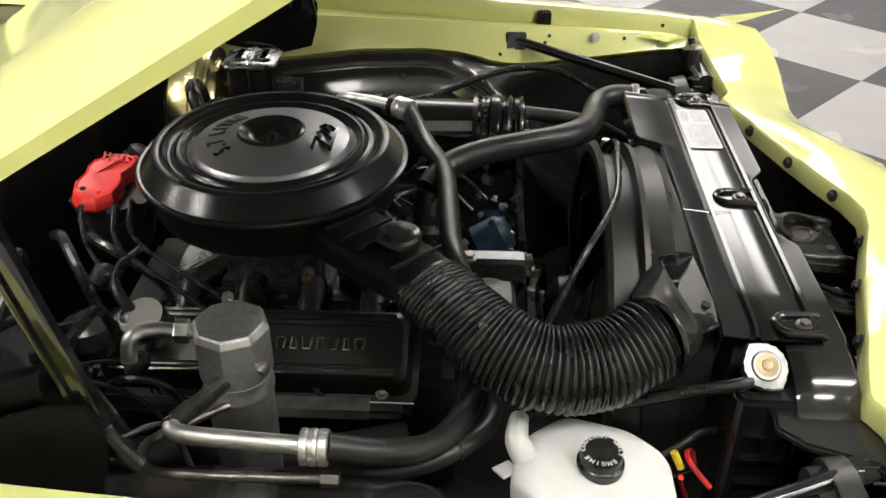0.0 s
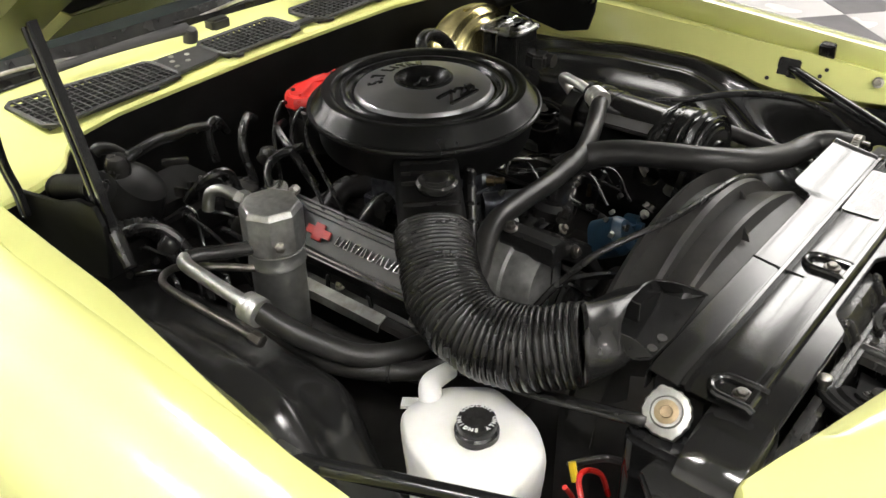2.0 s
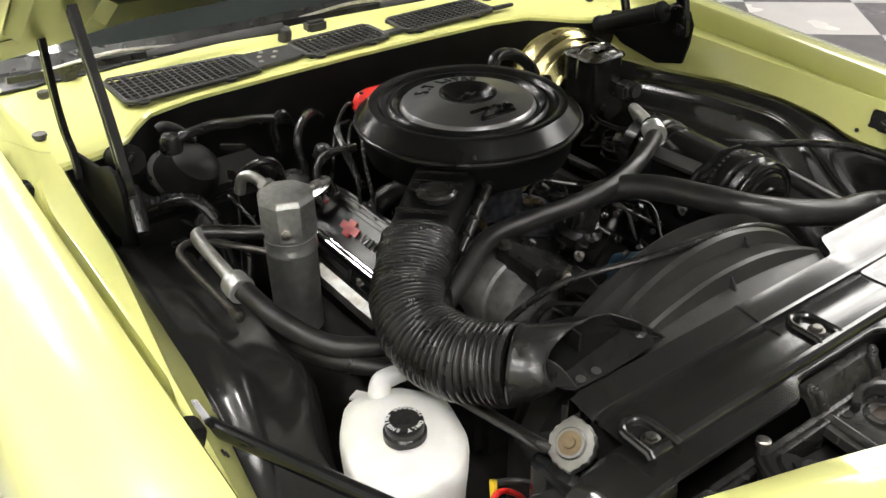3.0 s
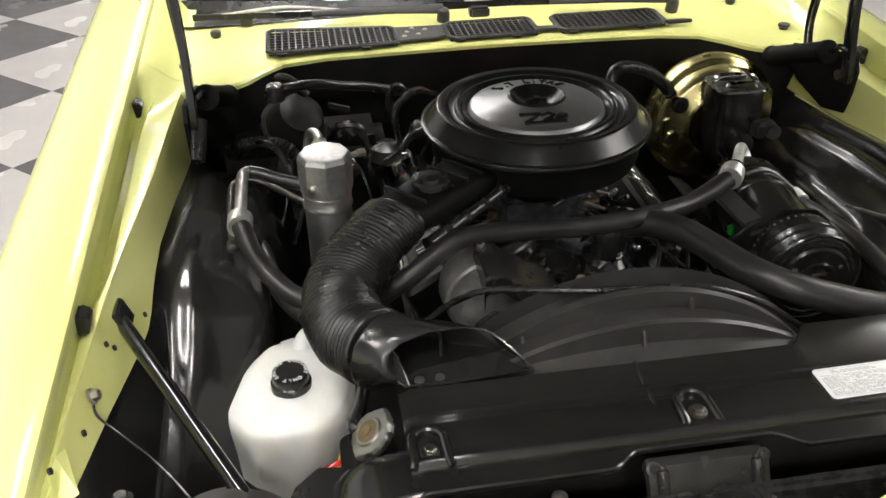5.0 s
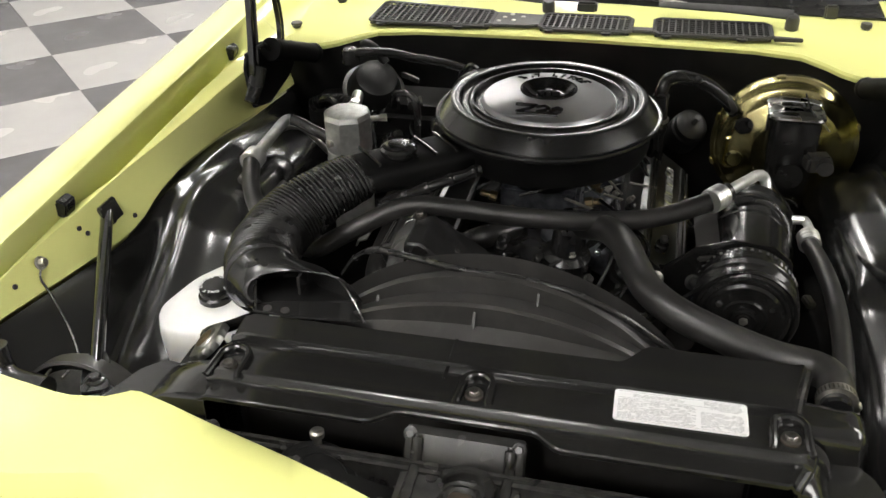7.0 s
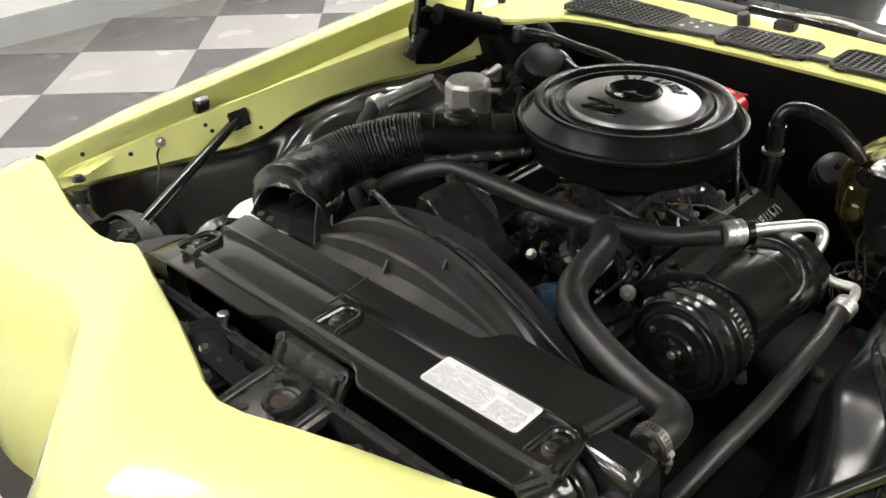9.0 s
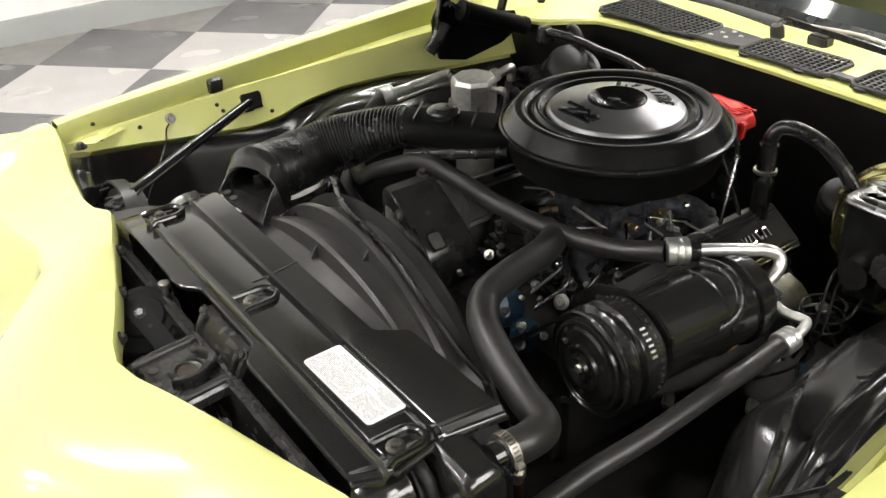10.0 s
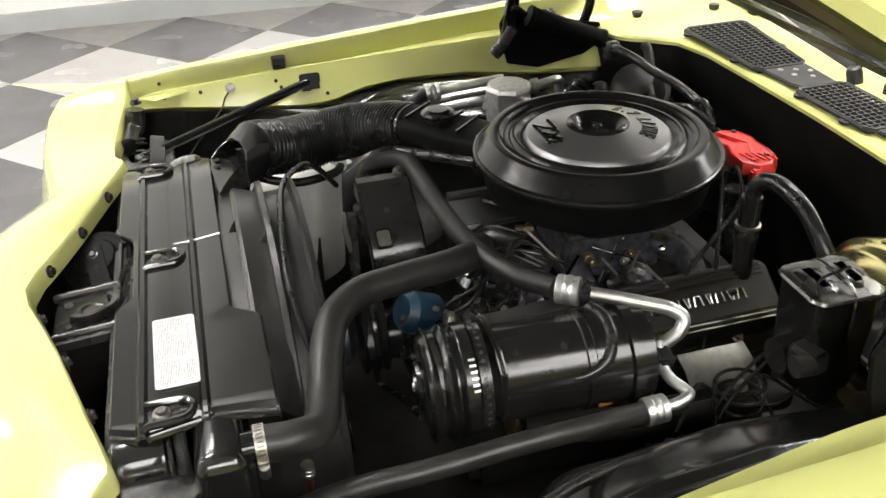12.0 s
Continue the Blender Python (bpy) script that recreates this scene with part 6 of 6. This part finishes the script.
# passenger side wires and small pipes near the radiator
wire([(-0.475, -0.668, 0.63), (-0.452, -0.645, 0.648), (-0.43, -0.642, 0.648), (-0.408, -0.655, 0.63), (-0.40, -0.665, 0.59)], 0.0042, RED, "red wire looping beside the radiator tank")
wire([(-0.462, -0.63, 0.635), (-0.45, -0.635, 0.61), (-0.44, -0.65, 0.57)], 0.004, RED, "red wire hanging beside the radiator tank")
wire([(-0.434, -0.622, 0.655), (-0.442, -0.634, 0.632)], 0.0055, WIRE_YELLOW, "short yellow wire sleeve on the red wire")
wire([(-0.383, -0.69, 0.65), (-0.40, -0.66, 0.658), (-0.415, -0.64, 0.655), (-0.42, -0.61, 0.63)], 0.0055, PLASTIC, "thin grey pipe into the radiator tank", "thin_pipe")
wire([(-0.76, -0.61, 0.79), (-0.755, -0.625, 0.775), (-0.73, -0.64, 0.755), (-0.68, -0.68, 0.73), (-0.64, -0.72, 0.70), (-0.625, -0.74, 0.68)], 0.002, RUBBER, "thin black earth wire from the fender")
wire([(-0.63, -0.735, 0.69), (-0.62, -0.752, 0.668)], 0.003, WIRE_YELLOW, "yellow wire end by the headlamp housing")


for p, m, lab in (((0.545, -0.12, 0.665), BLUE, "small blue plug on the wiring beside the inner wing"), ((0.52, -0.2, 0.62), DULL, "small grey connector below the long hose"), ((0.43, -0.29, 0.62), PLASTIC, "small grey connector below the compressor")):
    solo("plug", box(bmesh.new(), p, (0.018, 0.026, 0.014), (20, 10, 35)), m, lab, "plug", soft=0.003)


# ---- breather hose, heater case, blower ----
breather = thing("breather_hose", (0.216, 0.187, 0.7), "black breather pipe and hose behind the air cleaner", "hose")
part("stem", lathe(bmesh.new(), (0.216, 0.187, 0.66), (0, 0, 1), [(0.018, 0), (0.018, 0.1), (0.021, 0.105), (0.021, 0.115), (0.018, 0.12), (0.018, 0.185)], 20), SATIN, breather)
part("elbow", tube([(0.216, 0.187, 0.835), (0.217, 0.19, 0.86), (0.23, 0.20, 0.878), (0.262, 0.21, 0.88), (0.31, 0.22, 0.862), (0.35, 0.225, 0.83), (0.375, 0.23, 0.80)], 0.0145, 16), RUBBER, breather)
part("band", lathe(bmesh.new(), (0.216, 0.187, 0.79), (0, 0, 1), [(0.02, -0.004), (0.022, -0.003), (0.022, 0.003), (0.02, 0.004)], 20), STEEL, breather)


def vacuum_can():
    t = thing("vacuum_can", (0.29, 0.345, 0.68), "dusty grey-black vacuum can behind the air cleaner", "canister")
    d = Vector((0.35, -0.55, 0.75)).normalized()
    part("body", lathe(bmesh.new(), Vector((0.275, 0.365, 0.68)), d, [(0.03, -0.03), (0.042, -0.02), (0.042, 0.03), (0.038, 0.034), (0.038, 0.05), (0.03, 0.056), (0.012, 0.058)], 28), DUSTY, t)
    part("nipple", rod(bmesh.new(), Vector((0.275, 0.365, 0.68)) + d * 0.055, Vector((0.275, 0.365, 0.68)) + d * 0.085, 0.007, 12), GRIMY, t)


vacuum_can()


def heater_case():
    t = thing("heater_case", (-0.45, 0.33, 0.5), "black heater case with a blower motor on the firewall", "heater case")
    part("case", box(bmesh.new(), (-0.45, 0.335, 0.61), (0.36, 0.17, 0.26)), FIREWALL, t, soft=0.025)
    ax = Vector((0.35, -0.5, 0.8)).normalized()
    part("blower", lathe(bmesh.new(), Vector((-0.475, 0.325, 0.745)), ax, [(0.07, -0.05), (0.07, 0.0), (0.064, 0.03), (0.056, 0.05), (0.05, 0.066), (0.036, 0.075), (0.012, 0.077)], 36), DUSTY, t, "dusty black blower motor")
    part("motor_nub", tube([(-0.44, 0.33, 0.82), (-0.465, 0.337, 0.85), (-0.488, 0.341, 0.862), (-0.50, 0.343, 0.857)], 0.0115, 12), DUSTY, t)
    part("flange", lathe(bmesh.new(), Vector((-0.475, 0.325, 0.745)), ax, [(0.07, 0.004), (0.078, 0.005), (0.078, 0.011), (0.068, 0.012)], 36), GRIMY, t)
    part("vacuum_tank", lathe(bmesh.new(), (-0.268, 0.25, 0.66), (0, 0, 1), [(0.015, 0), (0.038, 0.012), (0.046, 0.035), (0.038, 0.06), (0.015, 0.072)], 28), GRIMY, t)
    part("cooling_tube", tube([(-0.50, 0.262, 0.862), (-0.47, 0.258, 0.872), (-0.41, 0.275, 0.868), (-0.36, 0.30, 0.85), (-0.30, 0.335, 0.83), (-0.22, 0.36, 0.80)], 0.0105, 12), RUBBER, t)
    part("tube_cap", lathe(bmesh.new(), (-0.505, 0.265, 0.845), (0, -0.1, 1), [(0.022, 0), (0.022, 0.02), (0.016, 0.032), (0.006, 0.034)], 20), GRIMY, t)
    for k in range(3):
        part("vent_rib", box(bmesh.new(), (-0.39 + 0.028 * k, 0.25, 0.758), (0.008, 0.05, 0.02), (0, 0, 20)), GRIMY, t, soft=0.002)
    part("case_seam", box(bmesh.new(), (-0.45, 0.2485, 0.66), (0.34, 0.008, 0.012)), GRIMY, t, soft=0.002)
    for k in range(6):
        part("case_screw", bolt(bmesh.new(), (-0.60 + 0.058 * k, 0.243, 0.66), (0, -1, 0), 0.0045, 0.005), DULL, t)
    part("bracket_tab", box(bmesh.new(), (-0.37, 0.30, 0.80), (0.05, 0.012, 0.012), (0, 10, -20)), GRIMY, t, soft=0.002)


heater_case()


def oil_breather():
    t = thing("oil_breather", (-0.242, 0.162, 0.69), "polished cylindrical oil breather on the valve cover", "oil breather")
    part("can", lathe(bmesh.new(), (-0.242, 0.162, 0.68), (-0.35, 0.1, 0.95), [(0.016, 0), (0.034, 0.006), (0.036, 0.01), (0.036, 0.048), (0.034, 0.053), (0.012, 0.055)], 40), CHROME, t)
    part("cap_hose", tube([(-0.25, 0.175, 0.72), (-0.23, 0.21, 0.75), (-0.19, 0.22, 0.765), (-0.14, 0.2, 0.77)], 0.009, 12), RUBBER, t)


oil_breather()
for pts, lab in (([(-0.60, 0.30, 0.70), (-0.57, 0.22, 0.76), (-0.52, 0.17, 0.78), (-0.49, 0.13, 0.74), (-0.48, 0.1, 0.64)], "black hose dropping beside the heater case"), ([(-0.40, 0.24, 0.75), (-0.375, 0.2, 0.80), (-0.33, 0.19, 0.79), (-0.32, 0.17, 0.70)], "black looped hose beside the valve cover"),
                 ([(-0.15, 0.33, 0.80), (-0.2, 0.29, 0.83), (-0.25, 0.25, 0.80), (-0.24, 0.24, 0.72)], "black looped lead behind the valve cover"), ([(-0.20, 0.36, 0.78), (-0.23, 0.35, 0.82), (-0.255, 0.345, 0.80), (-0.25, 0.34, 0.74)], "black hose end on the firewall"), ([(-0.1, 0.3, 0.78), (-0.15, 0.26, 0.79), (-0.165, 0.2, 0.76), (-0.16, 0.15, 0.70)], "black lead curving down from the distributor")):
    wire(pts, 0.0085, RUBBER, lab, "hose")
part_conduit = [Vector(p) for p in curve([(-0.62, 0.28, 0.72), (-0.57, 0.27, 0.74), (-0.50, 0.235, 0.745), (-0.46, 0.22, 0.70)], 20)]
solo("ribbed_hose", sweep(bmesh.new(), part_conduit, lambda f: 0.016 + 0.002 * math.sin(f * 150), 16), DUSTY, "ribbed black hose behind the hinge", "hose", sharp=60)


# loose lines beside the heater case
for k in range(8):
    x, y = -0.56 + 0.03 * k, 0.14 + rng.uniform(-0.05, 0.08)
    wire([(x, y + 0.08, 0.68 + rng.uniform(0, 0.06)), (x + rng.uniform(-0.03, 0.03), y + 0.03, 0.72 + rng.uniform(-0.02, 0.04)), (x + rng.uniform(-0.04, 0.04), y - 0.03, 0.70), (x + rng.uniform(-0.04, 0.04), y - 0.07, 0.62)], rng.uniform(0.003, 0.006), RUBBER, "thin black line curving down beside the heater case", "vacuum_line")
for p, r in (((-0.50, 0.16, 0.735), 0.018), ((-0.36, 0.14, 0.72), 0.016), ((-0.20, 0.24, 0.76), 0.02)):
    solo("connector", lathe(bmesh.new(), p, (0.4, -0.5, 0.7), [(r * 0.6, -0.02), (r, -0.012), (r, 0.008), (r * 0.8, 0.014), (r * 0.4, 0.02)], 16), GRIMY, "small round black connector on the firewall lines", "connector")


# ---- hood hinges ----
def hinge(s):
    t = thing("hinge_assembly", (side(s, -0.665), 0.15, 0.78), "black hood hinge with two lift arms and a sleeved spring", "hood hinge", "hood hinges")
    bm = bmesh.new()
    prism(bm, [(0.045, 0.85), (0.04, 0.90), (0.055, 0.928), (0.10, 0.925), (0.16, 0.9), (0.30, 0.875), (0.315, 0.83), (0.26, 0.8), (0.14, 0.78), (0.06, 0.80)], side(s, -0.672), side(s, -0.664), "x")
    part("plate", bm, PAN, t, soft=0.001)

    def arm(pts, wide, deep):
        """A pressed channel-section bar, wide along the car."""
        line = curve([(side(s, x), y, z) for x, y, z in pts], 6)
        rows = []
        for i, p in enumerate(line):
            d = (line[min(i + 1, len(line) - 1)] - line[max(i - 1, 0)]).normalized()
            across = Vector((1, 0, 0))
            v = d.cross(across).normalized()
            w = wide * (0.75 if i in (0, len(line) - 1) else 1.0)
            rows.append([p + across * (x * deep) + v * (y * w) for x, y in ((-0.5, -0.42), (-0.4, -0.5), (0.4, -0.5), (0.5, -0.42), (0.5, -0.25), (0.2, -0.2), (0.2, 0.2), (0.5, 0.25), (0.5, 0.42), (0.4, 0.5), (-0.4, 0.5), (-0.5, 0.42), (-0.5, 0.25), (-0.2, 0.2), (-0.2, -0.2), (-0.5, -0.25))])
        return loft(bmesh.new(), rows, True, True)
    part("arm", arm([(-0.655, 0.055, 0.872), (-0.654, 0.064, 0.93), (-0.656, 0.085, 1.03), (-0.664, 0.11, 1.17), (-0.668, 0.12, 1.24)], 0.03, 0.015), GLOSS, t, "long black lift arm")
    part("arm", arm([(-0.682, 0.255, 0.845), (-0.68, 0.268, 0.885), (-0.683, 0.281, 0.93), (-0.686, 0.275, 1.0), (-0.69, 0.245, 1.12), (-0.69, 0.22, 1.22)], 0.022, 0.012), GLOSS, t, "short bent lift arm")
    part("pivot_bolt", bolt(bmesh.new(), (side(s, -0.648), 0.062, 0.886), (-s, 0, 0.1), 0.009, 0.008), SATIN, t)
    part("pivot", rod(bmesh.new(), (side(s, -0.67), 0.066, 0.886), (side(s, -0.638), 0.066, 0.886), 0.012, 16), SATIN, t)
    if s < 0:
        part("link", sweep(bmesh.new(), curve([(side(s, -0.648), 0.066, 0.895), (side(s, -0.65), 0.045, 0.86), (side(s, -0.655), 0.02, 0.83)]), lambda f: 0.02 - 0.004 * f, 12, flat=0.6), RUBBER, t)
    a, b = Vector((side(s, -0.63), 0.10, 0.925)), Vector((side(s, -0.604), 0.286, 0.852))
    u, v, d = axes(b - a)
    part("spring_sleeve", sweep(bmesh.new(), [a.lerp(b, k / 60) for k in range(61)], lambda f: 0.0235 - 0.002 * f + 0.0005 * math.sin(f * 150) + (0.002 if f < 0.06 or f > 0.94 else 0.0), 20), PAN, t, "smooth black sleeve over the hinge spring")
    part("spring_hook", tube([a - d * 0.005, a - d * 0.03 + Vector((0, 0, 0.01)), a - d * 0.04 + Vector((side(s, -1) * 0.01, 0, 0.0))], 0.006, 8), SATIN, t)


for s in (-1, 1):
    hinge(s)


# ---- cowl grilles, wipers, rubber stops ----
def cowl_grille():
    t = thing("cowl_grille", (0.0, 0.52, 0.876), "dark grey plastic cowl vent with three meshed panels", "grille")
    z = 0.8785
    slat_x = box(bmesh.new(), (0, 0, 0), (1, 0.0035, 0.006))
    slat_y = box(bmesh.new(), (0, 0, 0), (0.0035, 1, 0.006))
    shared = {}
    for key, bm in (("x", slat_x), ("y", slat_y)):
        finish(bm)
        me = bpy.data.meshes.new("slat")
        bm.to_mesh(me)
        bm.free()
        me.materials.append(GRILLE)
        shared[key] = me

    def panel(x0, x1, f0, f1, b0, b1, nx, ny):
        """f and b: the front and back edges' y at both ends."""
        bm = bmesh.new()
        outer = [(x0, f0), (x1, f1), (x1, b1), (x0, b0)]
        prism(bm, outer, z - 0.004, z + 0.001)
        part("backing", bm, SOOT, t)
        g = 0.010
        frame_part = bmesh.new()
        edge = [(x0 + g, f0 - g * 0.3), (x1 - g, f1 - g * 0.3), (x1 + 0.002, f1 + g), (x1 + 0.002, b1 - g), (x1 - g, b1 + 0.003), (x0 + g, b0 + 0.003), (x0 - 0.002, b0 - g), (x0 - 0.002, f0 + g)]
        line = [Vector((x, y, z + 0.004)) for x, y in edge]
        sweep(frame_part, line + line[:2], 0.0058, 6, False)
        part("frame", frame_part, GRILLE, t)
        for k in range(1, ny):
            f = k / ny
            ob = new("slat", shared["x"])
            ob.parent = t
            ya, yb = f0 + (b0 - f0) * f, f1 + (b1 - f1) * f
            ob.matrix_basis = Matrix.Translation(Vector(((x0 + x1) / 2, (ya + yb) / 2, z + 0.003)) - ORIGIN[t]) @ pose(0, 0, 0, 0, 0, math.degrees(math.atan2(yb - ya, x1 - x0))) @ Matrix.Diagonal((x1 - x0, 1, 1, 1))
        for k in range(1, nx):
            f = k / nx
            ob = new("slat", shared["y"])
            ob.parent = t
            ya, yb = f0 + (f1 - f0) * f, b0 + (b1 - b0) * f
            ob.matrix_basis = Matrix.Translation(Vector((x0 + (x1 - x0) * f, (ya + yb) / 2, z + 0.004)) - ORIGIN[t]) @ Matrix.Diagonal((1, yb - ya, 1, 1))
        for fx, fy in ((0.1, 0), (0.75, 0), (0.15, 1), (0.6, 1)):
            x = x0 + (x1 - x0) * fx
            y = (f0 + (f1 - f0) * fx - 0.006) if fy == 0 else (b0 + (b1 - b0) * fx + 0.006)
            part("ear", lathe(bmesh.new(), (x, y, z - 0.001), (0, 0, 1), [(0.013, 0), (0.013, 0.005), (0.005, 0.0055), (0.005, 0.003)], 14), GRILLE, t)
    panel(-0.515, -0.215, 0.452, 0.462, 0.605, 0.572, 19, 8)
    panel(-0.088, 0.125, 0.468, 0.472, 0.575, 0.578, 14, 7)
    panel(0.185, 0.45, 0.474, 0.482, 0.58, 0.582, 17, 7)
    for outline in ([(-0.211, 0.47), (-0.12, 0.476), (-0.09, 0.49), (-0.09, 0.568), (-0.211, 0.572)], [(0.13, 0.485), (0.18, 0.485), (0.18, 0.512), (0.13, 0.512)], [(0.455, 0.478), (0.52, 0.482), (0.52, 0.494), (0.455, 0.50)]):
        bm = bmesh.new()
        prism(bm, outline, z - 0.002, z + 0.006)
        part("plate", bm, GRILLE, t, soft=0.002)
    for x, y in ((-0.195, 0.5), (-0.185, 0.53), (-0.16, 0.51), (-0.14, 0.54), (-0.17, 0.555)):
        part("rivet", lathe(bmesh.new(), (x, y, z + 0.006), (0, 0, 1), [(0.006, 0), (0.005, 0.0015), (0.003, 0.002)], 12), STEEL, t)


cowl_grille()


def wiper(px, tip, label):
    p = Vector(px)
    t = thing("wiper", p, label, "wiper", "windshield wipers")
    q = Vector(tip)
    part("pivot", lathe(bmesh.new(), p - Vector((0, 0, 0.02)), (0, -0.3, 1), [(0.016, 0), (0.016, 0.025), (0.012, 0.034), (0.004, 0.036)], 20), PLASTIC, t)
    part("arm", sweep(bmesh.new(), curve([p + Vector((0, 0, 0.012)), p.lerp(q, 0.25) + Vector((0, 0, 0.014)), p.lerp(q, 0.55) + Vector((0, 0, 0.012))]), lambda f: 0.014 - 0.006 * f, 10, flat=0.6), GRILLE, t, "thick grey wiper arm")
    d = (q - p).normalized()
    part("blade", box(bmesh.new(), p.lerp(q, 0.68) + Vector((0, 0.012, 0.008)), ((q - p).length * 0.72, 0.008, 0.014), (0, math.degrees(-math.asin(d.z)), math.degrees(math.atan2(d.y, d.x)))), RUBBER, t)
    part("bridge", sweep(bmesh.new(), curve([p.lerp(q, 0.4) + Vector((0, 0.012, 0.012)), p.lerp(q, 0.66) + Vector((0, 0.012, 0.026)), p.lerp(q, 0.92) + Vector((0, 0.012, 0.012))]), 0.004, 8), STEEL, t)


wiper((-0.085, 0.600, 0.902), (-0.67, 0.636, 0.906), "black wiper arm lying at the foot of the windshield")
wiper((0.50, 0.575, 0.900), (-0.07, 0.625, 0.905), "long black wiper arm with a bright bridge")
solo("washer_nozzle", box(bmesh.new(), (0.01, 0.622, 0.893), (0.05, 0.035, 0.03)), PLASTIC, "small grey plastic washer block on the cowl", "washer nozzle", soft=0.005)


def stop(p, r, h, axis=(0, 0, 1)):
    solo("rubber_stop", lathe(bmesh.new(), p, axis, [(r * 0.7, -0.002), (r * 0.8, 0), (r * 0.75, h * 0.35), (r, h * 0.5), (r, h * 0.92), (r * 0.9, h)], 18), PLASTIC, "small grey rubber hood stop", "rubber stop", "hood stops")


for s in (-1, 1):
    stop((side(s, -0.64), 0.60, 0.872), 0.013, 0.022)
    stop((side(s, -0.70), 0.42, 0.868), 0.014, 0.012)
    bm = box(bmesh.new(), (side(s, -0.567), 0.668, 0.895), (0.03, 0.02, 0.035))
    solo("rubber_stop", bm, PLASTIC, "square grey rubber block at the cowl's edge", "rubber stop", "hood stops", soft=0.004)
    for y, z in ((-0.486, 0.838), (0.211, 0.872)):
        bm = bmesh.new()
        m = pose(side(s, -0.783), y, z, 0, -s * 20, 0)
        loft(bm, [[m @ Vector((x * g, yy, zz)) for x, yy in ((-0.012, -0.018), (0.012, -0.015), (0.012, 0.015), (-0.012, 0.018))] for g, zz in ((1.1, -0.02), (1.0, 0.006), (0.7, 0.014))], True, True)
        solo("rubber_stop", bm, RUBBER, "black wedge-shaped rubber stop on the fender", "rubber stop", "hood stops", soft=0.003)
    for x, y, z in ((-0.778, -0.771, 0.822), (-0.765, -0.765, 0.79), (-0.757, -0.5, 0.80), (-0.75, -0.49, 0.785), (-0.76, -0.68, 0.795), (-0.722, -0.383, 0.765)):
        solo("fender_hole", lathe(bmesh.new(), (side(s, x) - s * 0.0015, y, z), (-s, 0, 0.35), [(0.0045, -0.002), (0.0045, 0.0012)], 12), SOOT, "small dark bolt hole in the fender flange", "bolt hole", "fender bolt holes")
    solo("fender_stud", bolt(bmesh.new(), (side(s, -0.76), -0.61, 0.796), (-s, 0, 0.4), 0.008, 0.012), STEEL, "small steel stud on the fender flange", "bolt")



# ---- raised lettering and badge on the air cleaner's lid ----
lid_face = bpy.data.objects["lid_face"]
arc_text("5.7 LITRE", (0, 0, 0.9145), 0.078, 0.040, 133, -10.8, LIDBLACK, lid_face, lift=0.0, flip=-1, narrow=0.62, thicker=3.0, tilt=-11.0)


def badge():
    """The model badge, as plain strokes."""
    m = pose(0.0, -0.088, 0.9125, 10.5, 0, 0)
    strokes = ([(-0.05, 0.012), (-0.012, 0.012), (-0.045, -0.016), (0.03, -0.016)], [(-0.01, 0.006), (0.004, 0.012), (0.012, 0.004), (-0.008, -0.01), (0.012, -0.01)], [(0.028, 0.01), (0.02, 0.003), (0.034, -0.004), (0.026, -0.012), (0.016, -0.006), (0.036, 0.004), (0.028, 0.01)])
    for s in strokes:
        bm = bmesh.new()
        for a, b in zip(s, s[1:]):
            a3, b3 = m @ Vector((*a, 0.0)), m @ Vector((*b, 0.0))
            d = b3 - a3
            box(bm, (a3 + b3) / 2, (d.length + 0.004, 0.0055, 0.004), (10, 0, math.degrees(math.atan2(d.y, d.x))))
        part("badge_stroke", bm, GLOSS, lid_face)


badge()
